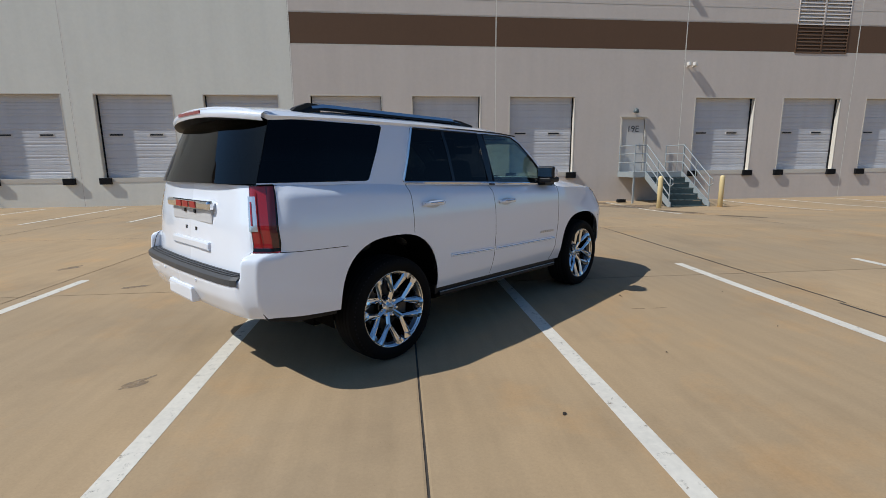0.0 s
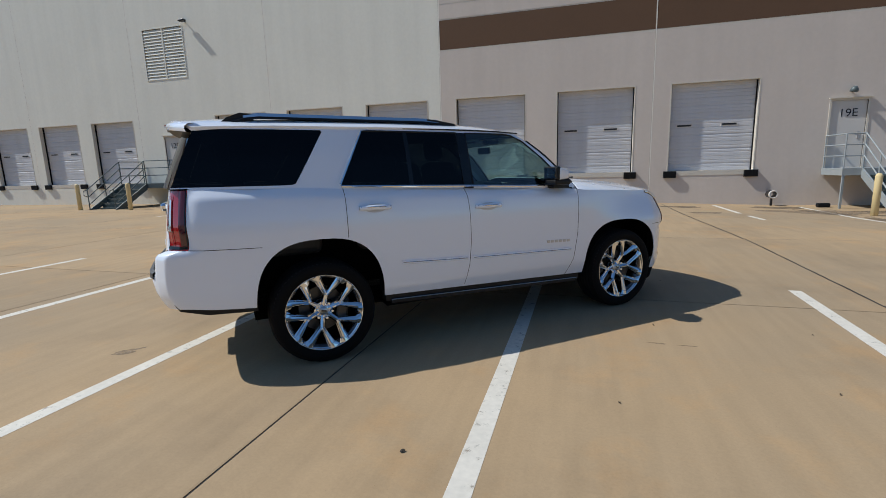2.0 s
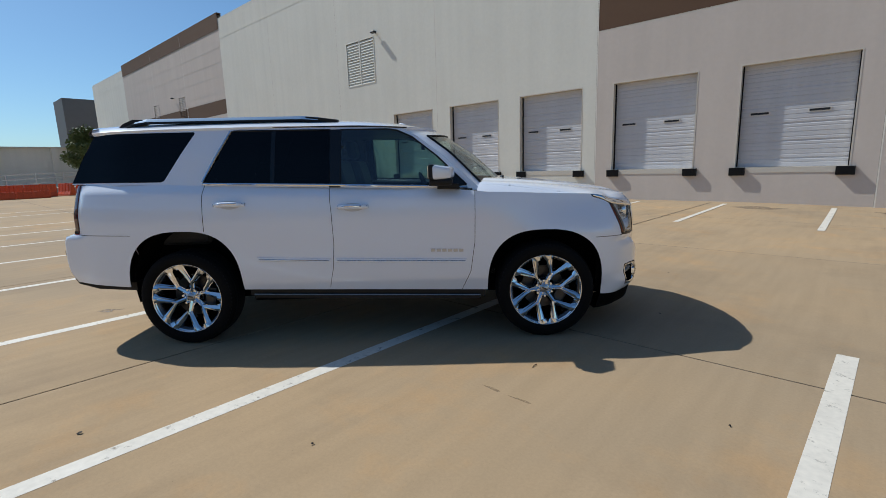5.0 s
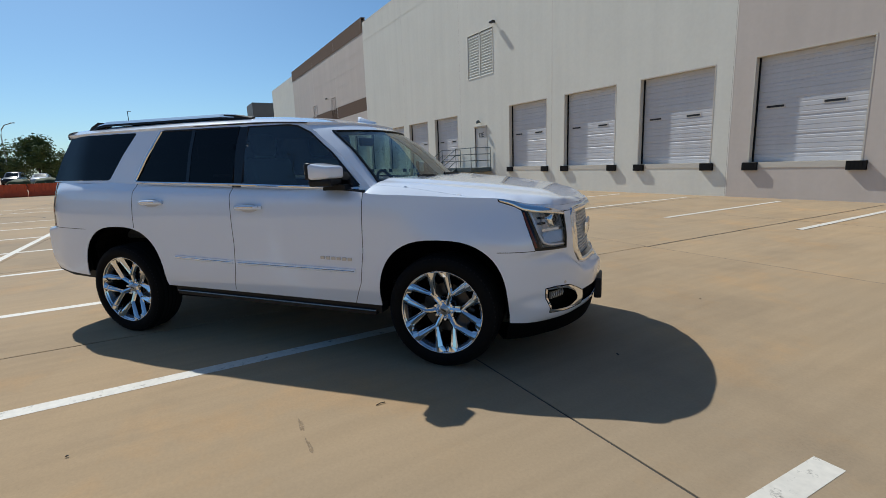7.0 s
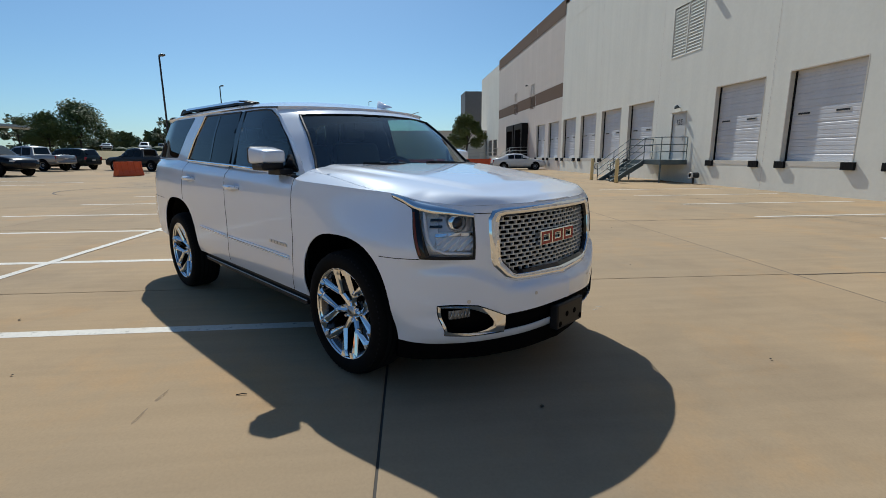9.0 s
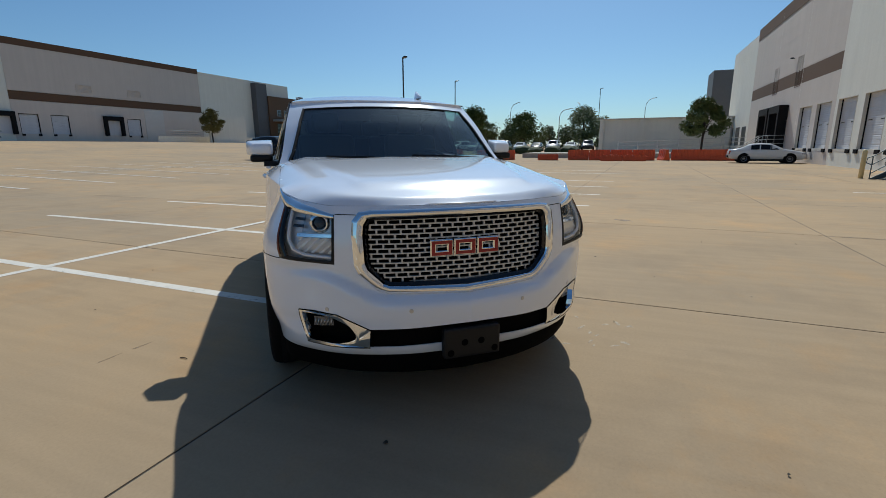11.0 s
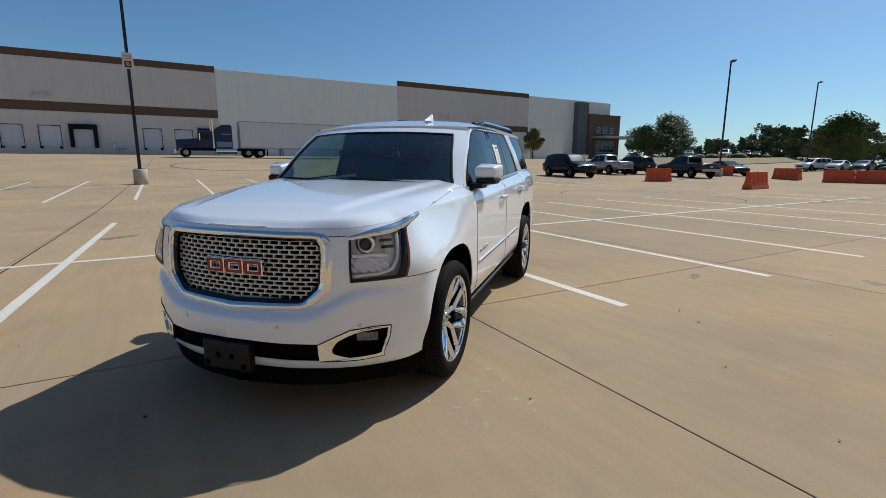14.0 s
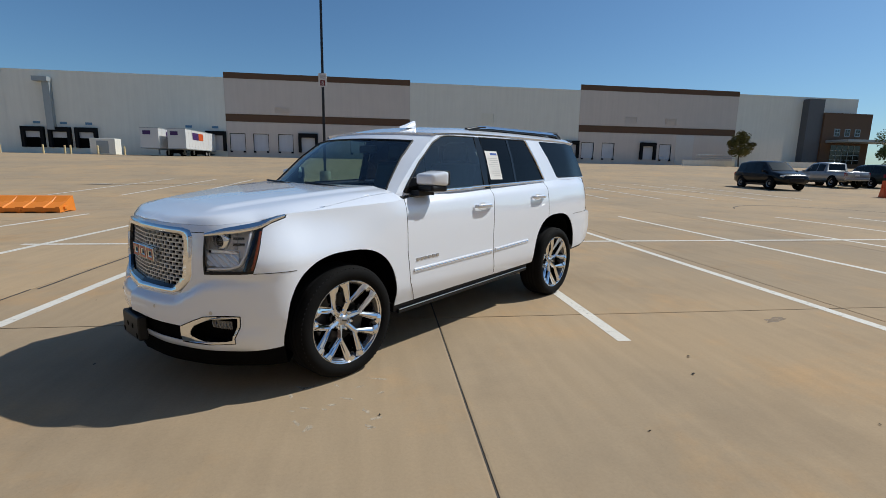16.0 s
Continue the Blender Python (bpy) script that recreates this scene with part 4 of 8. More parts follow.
def body_side():
    us = sorted({*np.linspace(-3.46, -2.66, 20), *np.linspace(-2.66, -2.40, 20), *np.linspace(-2.40, -1.95, 12), *np.linspace(-1.95, 1.95, 66), *np.linspace(1.95, 3.06, 34)})
    ts = np.linspace(0, 1, 41)

    def rows(u):
        b, t = lerp(BASE, u), lerp(BELT, u)
        return [(u, b + (t - b) * k) for k in ts]
    bm = sheet(us, rows)
    L = bm.faces.layers.int.new("key")
    names = ["front_door", "rear_door", "fender", "quarter_panel", "front_bumper", "rear_bumper", "tailgate", "drop", "headlamp", "headlamp_tip", "fog", "grille", "intake", "tail_lamp"]
    K = {n: i + 1 for i, n in enumerate(names)}
    regions = [("front_door", [(-0.5, 1.36), (-0.5, 0.3), (0.72, 0.30), (0.798, 0.395), (0.872, 0.56), (0.908, 0.80), (0.913, 1.0), (0.918, 1.36)]),
               ("rear_door", [(-1.262, 1.36), (-1.262, 0.3), (-0.35, 0.3), (-0.282, 0.45), (-0.240, 0.62), (-0.223, 0.82), (-0.228, 1.05), (-0.252, 1.36)])]
    for f in bm.faces:
        f[L] = K["quarter_panel"] if f.calc_center_median().x < -1 else K["fender"]
    for nm, poly in regions:
        for f in cut(bm, poly):
            f[L] = K[nm]
    for f in cut(bm, [(1.6, 0.2), (1.6, 0.812), (2.42, 0.815), (3.2, 0.815), (3.2, 0.2)]):
        f[L] = K["front_bumper"]
    for f in cut(bm, [(2.415, 0.8), (2.415, 1.3), (3.2, 1.3), (3.2, 0.8)]):
        f[L] = K["front_bumper"]
    for f in cut(bm, [(-1.7, 0.3), (-1.7, 0.915), (-2.35, 0.938), (-3.5, 0.938), (-3.5, 0.3)]):
        f[L] = K["rear_bumper"]
    for f in cut(bm, [(-2.625, 0.80), (-2.68, 1.5), (-3.6, 1.5), (-3.6, 0.80)]):
        f[L] = K["tailgate"]
    for nm, poly in (("drop", ARCH_R), ("drop", ARCH_F), ("headlamp", LAMP), ("headlamp_tip", LAMP_TIP), ("fog", FOG), ("grille", GRILLE), ("intake", SLOT_IN), ("tail_lamp", TAIL)):
        for f in cut(bm, poly):
            f[L] = K[nm]

    def shape(u, z):
        x, y = side_point(u, z)
        return x, y, z
    for side, sn in ((-1, "right"), (1, "left")):
        for nm in ("front_door", "rear_door", "fender", "quarter_panel", "front_bumper", "rear_bumper", "tailgate"):
            b = turn_out(extract(bm, K[nm], L, shape, side, 0.0), side)
            rim(b, 0.006)
            part(nm if nm in ("front_door", "rear_door", "fender", "quarter_panel") else nm + "_half", b, PAINT, suv, smooth=True)
        for nm, key, mt, inset, label in (("tail_lamp", "tail_lamp", REDLENS, -0.004, "red tail lamp"), ):
            b = turn_out(extract(bm, K[key], L, shape, side, 0.004), side)
            part(nm, b, mt, suv, label, True)
        for nm, key, mt in (("headlamp_trim", "headlamp_tip", GLOSSBLACK),):
            part(nm, turn_out(extract(bm, K[key], L, shape, side, 0.002), side), mt, suv, smooth=True)
        lens = part("headlamp", turn_out(extract(bm, K["headlamp"], L, shape, side, 0.003), side), LENS, suv, "clear headlamp lens over chrome reflectors", True)
        headlamp_inside(lens, side)
        fog_inside(side)
        tail_inside(side)
        seams(side)
    bm.free()
    # dark shell behind all seams
    inner = bmesh.new()
    for side in (-1, 1):
        vs = [[None] * 8 for _ in range(60)]
        for i, u in enumerate(np.linspace(-3.40, 3.0, 60)):
            b, t = lerp(BASE, u) + 0.01, lerp(BELT, u) - 0.02
            for j, k in enumerate(np.linspace(0, 1, 8)):
                z = b + (t - b) * k
                x, y = side_point(u, z)
                x *= 0.972 if abs(x) > 2 else 0.99
                y -= 0.07 if abs(u) < 2.0 else 0.05
                vs[i][j] = inner.verts.new((x, side * max(y, 0), z))
        for i in range(59):
            uc = -3.40 + 6.4 * (i + 0.5) / 59
            for j in range(7):
                zc = vs[i][j].co.z
                if -1.98 < uc < -0.9 and zc < 0.97 or 0.92 < uc < 1.95 and zc < 0.9 or uc > 2.05 and zc > 0.76 and uc < 2.44:
                    continue
                inner.faces.new((vs[i][j], vs[i + 1][j], vs[i + 1][j + 1], vs[i][j + 1]))
    part("inner_shell", fix(inner), SHELL, suv)


def seams(side):
    """Dark shut lines between the panels."""
    lines = [[(0.916, 1.205), (0.913, 1.0), (0.908, 0.80), (0.872, 0.56), (0.798, 0.400)], [(-0.245, 1.272), (-0.228, 1.05), (-0.223, 0.82), (-0.240, 0.62), (-0.282, 0.450)], [(-1.262, 1.309), (-1.262, 0.940)],
             [(1.862, 0.8135), (2.117, 0.8145)], [(2.416, 1.044), (2.528, 1.040)], [(-1.868, 0.9210), (-2.41, 0.9370)], [(-2.625, 0.80), (-2.634, 0.936)], [(-2.625, 0.80), (-3.46, 0.80)]]
    for a, b in [ab for ln in lines for ab in zip(ln, ln[1:])]:
        bm = bmesh.new()
        pts = []
        for k in range(15):
            u, z = a[0] + (b[0] - a[0]) * k / 14, a[1] + (b[1] - a[1]) * k / 14
            x, y = side_point(u, z)
            pts.append((x, side * y, z))
        tube(bm, pts, 0.0021, 6)
        part("shut_line", bm, SHELL, suv)


def headlamp_inside(lens, side):
    """Bright housing, dark outer band, projector in a chrome ring, C-shaped light guide, lower reflector."""
    def at(u, z, back):
        x, y = side_point(u, z)
        return Vector((x - back, side * (y - back * 0.75), z))

    def patch(u0, u1, zs, back, n=6):
        bm = bmesh.new()
        cols = [[bm.verts.new(at(u0 + (u1 - u0) * i / n, z, back)) for z in zs] for i in range(n + 1)]
        for A, B in zip(cols, cols[1:]):
            for k in range(len(zs) - 1):
                bm.faces.new((A[k], B[k], B[k + 1], A[k + 1]))
        return turn_out(bm, side)
    def along(line, k):
        k = min(k, 0.99999) * (len(line) - 1)
        i = int(k)
        return tuple(line[i][j] + (line[i + 1][j] - line[i][j]) * (k - i) for j in (0, 1))

    def ribbon(one, two, back, n=24, edge=0.006):
        """A thin raised band between two lines of the body."""
        bm = bmesh.new()
        rows = []
        for i in range(n + 1):
            p, q = along(one, i / n), along(two, i / n)
            mid = ((p[0] + q[0]) / 2, (p[1] + q[1]) / 2)
            rows.append([bm.verts.new(v) for v in (at(*p, back + edge), at(*p, back), at(*mid, back - 0.001), at(*q, back), at(*q, back + edge))])
        for A, B in zip(rows, rows[1:]):
            for k in range(4):
                bm.faces.new((A[k], B[k], B[k + 1], A[k + 1]))
        return turn_out(bm, side)
    silver = mat("lamp_housing", (0.72, 0.73, 0.75), 0.3, 0.35, vary=0)
    part("housing", patch(2.06, 2.43, (0.80, 0.88, 0.97, 1.07, 1.09), 0.035), silver, lens)
    top = [(2.412, 1.042), (2.29, 1.074), (2.17, 1.094), (2.05, 1.112), (1.94, 1.132), (1.842, 1.147)]
    low = [(2.412, 1.022), (2.29, 1.038), (2.17, 1.050), (2.06, 1.067), (1.95, 1.104), (1.852, 1.130)]
    part("chrome_brow", ribbon(top, low, -0.004), CHROME, lens, "bright strip over the headlamp", True)
    part("outer_band", ribbon([(2.119, 0.816), (2.075, 0.94), (2.026, 1.070), (1.95, 1.102), (1.842, 1.128)], [(2.172, 0.833), (2.128, 0.95), (2.080, 1.062), (1.99, 1.098), (1.846, 1.136)], -0.002), GLOSSBLACK, lens, "dark outer band of the headlamp", True)
    part("side_marker", ribbon([(2.115, 0.835), (2.072, 0.955), (2.035, 1.055)], [(2.128, 0.838), (2.086, 0.957), (2.047, 1.058)], -0.0045, 8, 0.002), mat("amber_marker", (0.16, 0.035, 0.012), 0.15, vary=0), lens)
    part("bezel", ribbon([(2.119, 0.816), (2.26, 0.806), (2.40, 0.799)], [(2.150, 0.834), (2.26, 0.823), (2.392, 0.815)], -0.002, 10), BLACK, lens)
    part("bezel", ribbon([(2.40, 0.799), (2.406, 0.92), (2.412, 1.04)], [(2.388, 0.814), (2.394, 0.92), (2.400, 1.03)], -0.002, 10), BLACK, lens)
    bm = bmesh.new()
    tube(bm, [at(*along([(2.118, 1.052), (2.160, 0.915), (2.195, 0.862), (2.250, 0.838), (2.385, 0.828)], i / 24), 0.014) for i in range(25)], 0.0095, 8)
    part("light_guide", bm, mat("white_light_guide", (0.80, 0.81, 0.83), 0.2, vary=0), lens, smooth=True)
    part("divider", patch(2.20, 2.40, (0.926, 0.942), 0.020), CHROME, lens)
    part("projector_mask", patch(2.215, 2.395, (0.946, 1.0, 1.045), 0.032), mat("lamp_mask", (0.5, 0.5, 0.51), 0.25, 0.5, vary=0), lens)
    for z in (0.972, 1.006):
        part("louvre_bar", patch(2.165, 2.235, (z, z + 0.014), 0.016, 3), GLOSSBLACK, lens)
    bm = bmesh.new()
    grid = [[bm.verts.new(at(2.205 + 0.021 * i, 0.846 + 0.019 * j, 0.030 if (i + j) % 2 else 0.018)) for j in range(5)] for i in range(10)]
    for A, B in zip(grid, grid[1:]):
        for k in range(4):
            bm.faces.new((A[k], B[k], B[k + 1])); bm.faces.new((A[k], B[k + 1], A[k + 1]))
    part("reflector", turn_out(bm, side), REFLECTOR, lens, "faceted lower reflector")
    c = at(2.315, 0.995, 0.035)
    q = pose(c.x, c.y, c.z, 0, 0, side * 22 - 90)
    part("projector", lathe([(0.036, 0.028), (0.050, 0.024), (0.056, 0.0), (0.060, -0.04)], 28, "y"), CHROME, lens, smooth=True, m=q)
    part("projector_lens", lathe([(0.0005, 0.030), (0.018, 0.027), (0.030, 0.018), (0.037, 0.0)], 28, "y"), GLOSSBLACK, lens, smooth=True, m=q)


def fog_inside(side):
    """Chrome plate round a dark slot, with a lamp at its outer end."""
    def at(u, z, back):
        x, y = side_point(u, z)
        k = ss(2.1, 2.6, u)
        return Vector((x - back * (0.45 + 0.55 * k), side * (y - back * (1 - 0.75 * k)), z))

    def dense(poly, n=5):
        out = []
        for a, b in zip(poly, poly[1:] + poly[:1]):
            out += [(a[0] + (b[0] - a[0]) * i / n, a[1] + (b[1] - a[1]) * i / n) for i in range(n)]
        return out
    o, h = dense(FOG), dense(HOLE)
    bm = bmesh.new()
    loops = [[bm.verts.new(at(*q, d)) for q in pts] for pts, d in ((o, 0.012), (o, -0.003), (h, -0.001), (h, 0.03))]
    for P, Q in zip(loops, loops[1:]):
        for i in range(len(P)):
            j = (i + 1) % len(P)
            bm.faces.new((P[i], P[j], Q[j], Q[i]))
    f = part("fog_lamp", fix(bm), CHROME, suv, "chrome framed fog lamp recess")
    line = [at(*q, -0.001) for q in o]
    part("frame_gap", tube(bmesh.new(), line + line[:1], 0.0032, 6), SHELL, f)
    bm = bmesh.new()
    A, B = [bm.verts.new(at(*q, 0.028)) for q in h], [bm.verts.new(at(*q, 0.075)) for q in h]
    for i in range(len(A)):
        j = (i + 1) % len(A)
        bm.faces.new((A[i], A[j], B[j], B[i]))
    bm.faces.new(B)
    part("fog_recess", fix(bm), SHELL, f)
    c, d = at(2.246, 0.486, 0.03), at(2.355, 0.500, 0.03)
    bm = bmesh.new()
    up = Vector((0, 0, 0.024))
    inward = Vector((-0.03, -side * 0.02, 0))
    vs = [[bm.verts.new(q) for q in (p - up + e, p + up + e)] for p in (c, (c + d) / 2 + Vector((0.006, side * 0.006, 0)), d) for e in (Vector(), )]
    for P, Q in zip(vs, vs[1:]):
        bm.faces.new((P[0], Q[0], Q[1], P[1]))
    part("fog_lens", fix(bm), mat("fog_glass", (0.16, 0.165, 0.175), 0.08, 0.5, vary=0), f, "clear fog lamp lens")
    for k in range(6):
        p = c.lerp(d, (k + 0.5) / 6) + Vector((0.006, side * 0.004, 0))
        part("lens_rib", tube(bmesh.new(), [p - up * 0.85 + Vector((0, side * 0.006, 0)), p + Vector((0.004, 0, 0)), p + up * 0.85 - Vector((0, side * 0.006, 0))], 0.0035, 6), SILVER, f, smooth=True)


def tail_inside(side):
    def at(u, z, out):
        x, y = side_point(-2.41 + (u + 2.345) * 0.66 - 0.042 * (z - 0.94) / 0.395, z)
        return Vector((x - out * 0.7, side * (y + out * 0.7), z))
    def patch(u0, u1, z0, z1, out, n=10, slant=0.0):
        bm = bmesh.new()
        A = []
        for i in range(n + 1):
            u = u0 + (u1 - u0) * i / n
            A.append([bm.verts.new(at(u - slant * (z - 0.944) / 0.39, z, out)) for z in np.linspace(z0, z1, 9)])
        for P, Q in zip(A, A[1:]):
            for k in range(8):
                bm.faces.new((P[k], Q[k], Q[k + 1], P[k + 1]))
        return turn_out(bm, side)
    t = part("tail_lamp_trim", patch(-2.455, -2.374, 0.968, 1.33, 0.005), mat("smoked_lens", (0.085, 0.007, 0.008), 0.08, vary=0, coat=1.0), suv, "smoked edge of the tail lamp", True)
    part("reversing_lens", patch(-2.683, -2.575, 1.065, 1.272, 0.004), mat("clear_ribbed_lens", (0.70, 0.71, 0.74), 0.15, 0.7, vary=0, coat=1.0), t, "clear chrome-edged light tube", True)
    part("light_tube", patch(-2.580, -2.568, 0.97, 1.30, 0.006, 2), mat("bright_red_tube", (0.22, 0.012, 0.012), 0.2, vary=0), t)
    part("lamp_band", patch(-2.66, -2.348, 0.946, 0.966, 0.005), GLOSSBLACK, t)
    part("lamp_edge", patch(-2.373, -2.348, 0.967, 1.333, 0.005, 3), GLOSSBLACK, t)
    part("lamp_core", patch(-2.655, -2.634, 1.10, 1.24, 0.007, 3), REDLENS, t)


body_side()


# ---- hood, cowl, roof and glasshouse ----
HOODC = [(0.98, 1.292), (1.15, 1.280), (1.30, 1.268), (1.745, 1.218), (2.06, 1.172), (2.14, 1.157), (2.22, 1.134), (2.30, 1.110), (2.355, 1.090), (2.45, 1.06)]


def hood():
    bm = bmesh.new()
    cols = []
    us = np.linspace(0.93, 3.06, 70)
    ts = [0, 0.008, 0.018, 0.03, 0.045, 0.065, 0.09, 0.12, 0.15, 0.18, 0.21, 0.24, 0.27, 0.30, 0.33, 0.36, 0.40, 0.44, 0.48, 0.53, 0.58, 0.64, 0.72, 0.80, 0.90, 1.0]
    for u in us:
        z0 = lerp(BELT, u)
        x0, y0 = side_point(u, z0)
        xc = lerp([(0.93, 1.20), (1.3, 1.40), (1.9, 1.75), (2.3, 2.02), (2.42, 2.08), (2.6, 2.11), (3.06, 2.14)], u)
        span = math.hypot(x0 - xc, y0)
        roll = 0.17 - 0.08 * ss(2.0, 2.4, u)
        col = []
        for t in ts:
            x, y = x0 + (xc - x0) * t, y0 * (1 - t)
            dome = lerp([(1.1, 0.70), (1.6, 0.60), (2.1, 0.47)], x)
            h = smooth_curve(HOODC, x) - 0.014 * (y / 0.8) ** 2
            h += 0.014 * ss(2.19, 2.05, x) * (1 - ss(dome - 0.015, dome + 0.055, y)) - 0.022 * ss(dome, 0.95, y)
            k = 1 - (1 - min(1.0, t * span / roll)) ** 2.2
            col.append((x, y, z0 + (max(h, z0) - z0) * k))
        cols.append(col)
    for side in (-1, 1):
        g = [[bm.verts.new((x, side * y, z)) for x, y, z in c] for c in cols]
        for A, B in zip(g, g[1:]):
            for a0, b0, b1, a1 in zip(A, B, B[1:], A[1:]):
                try:
                    bm.faces.new((a0, b0, b1, a1))
                except ValueError:
                    pass
    bmesh.ops.remove_doubles(bm, verts=bm.verts[:], dist=1e-4)
    bmesh.ops.recalc_face_normals(bm, faces=bm.faces[:])
    if sum(f.normal.z for f in bm.faces) < 0:
        bmesh.ops.reverse_faces(bm, faces=bm.faces[:])
    for s in (1, -1):
        bmesh.ops.bisect_plane(bm, geom=bm.verts[:] + bm.edges[:] + bm.faces[:], dist=1e-6, plane_co=(1.0, s * 0.862, 0), plane_no=(-0.02, s * 1.0, 0))
    lay = {}
    for f in bm.faces:
        c = f.calc_center_median()
        lay[f] = 0 if abs(c.y) - 0.02 * (c.x - 1.0) < 0.862 else (1 if c.y > 0 else 2)
    for k, nm in ((0, "hood"), (1, "fender_top"), (2, "fender_top")):
        b = bmesh.new()
        vm = {}
        for f in bm.faces:
            if lay[f] == k:
                vs = []
                for v in f.verts:
                    if v not in vm:
                        vm[v] = b.verts.new(v.co)
                    vs.append(vm[v])
                b.faces.new(vs)
        ins = {}
        for v in b.verts:
            if any(len(e.link_faces) == 1 for e in v.link_edges):
                c = sum((f.calc_center_median() for f in v.link_faces), Vector()) / len(v.link_faces) - v.co
                if c.length > 1e-6:
                    ins[v] = c.normalized() * (0.0025 if k == 0 else 0.001)
        for v, d in ins.items():
            v.co += d
        b.normal_update()
        rim(b, 0.008)
        part(nm, b, PAINT, suv, smooth=True)
    bm.free()


hood()


def glass_y(z):
    return lerp([(1.18, 0.932), (1.25, 0.916), (1.30, 0.893), (1.55, 0.823), (1.70, 0.764), (1.735, 0.750), (1.78, 0.730)], z)


def gh_x(z):
    """Front (A-pillar) and rear ends of the side glasshouse at a height."""
    return lerp([(1.18, 1.02), (1.23, 0.95), (1.50, 0.66), (1.65, 0.46), (1.70, 0.37), (1.78, 0.22)], z), lerp([(1.30, -2.415), (1.50, -2.335), (1.78, -2.215)], z)


TOPZ = [(-2.5, 1.768), (-1.2, 1.765), (-0.4, 1.755), (0.1, 1.742), (0.4, 1.722), (1.0, 1.70)]
WIN_Q = [(-2.50, 1.352), (-1.625, 1.340), (-1.595, 1.350), (-1.365, 1.725), (-1.375, 1.738), (-2.50, 1.750)]
WIN_R = [(-1.275, 1.330), (-1.24, 1.322), (-0.245, 1.285), (-0.245, 1.722), (-1.03, 1.735), (-1.07, 1.728)]
WIN_F = [(-0.155, 1.283), (0.80, 1.247), (0.855, 1.25), (0.62, 1.485), (0.42, 1.645), (0.30, 1.70), (0.22, 1.712), (-0.155, 1.720)]


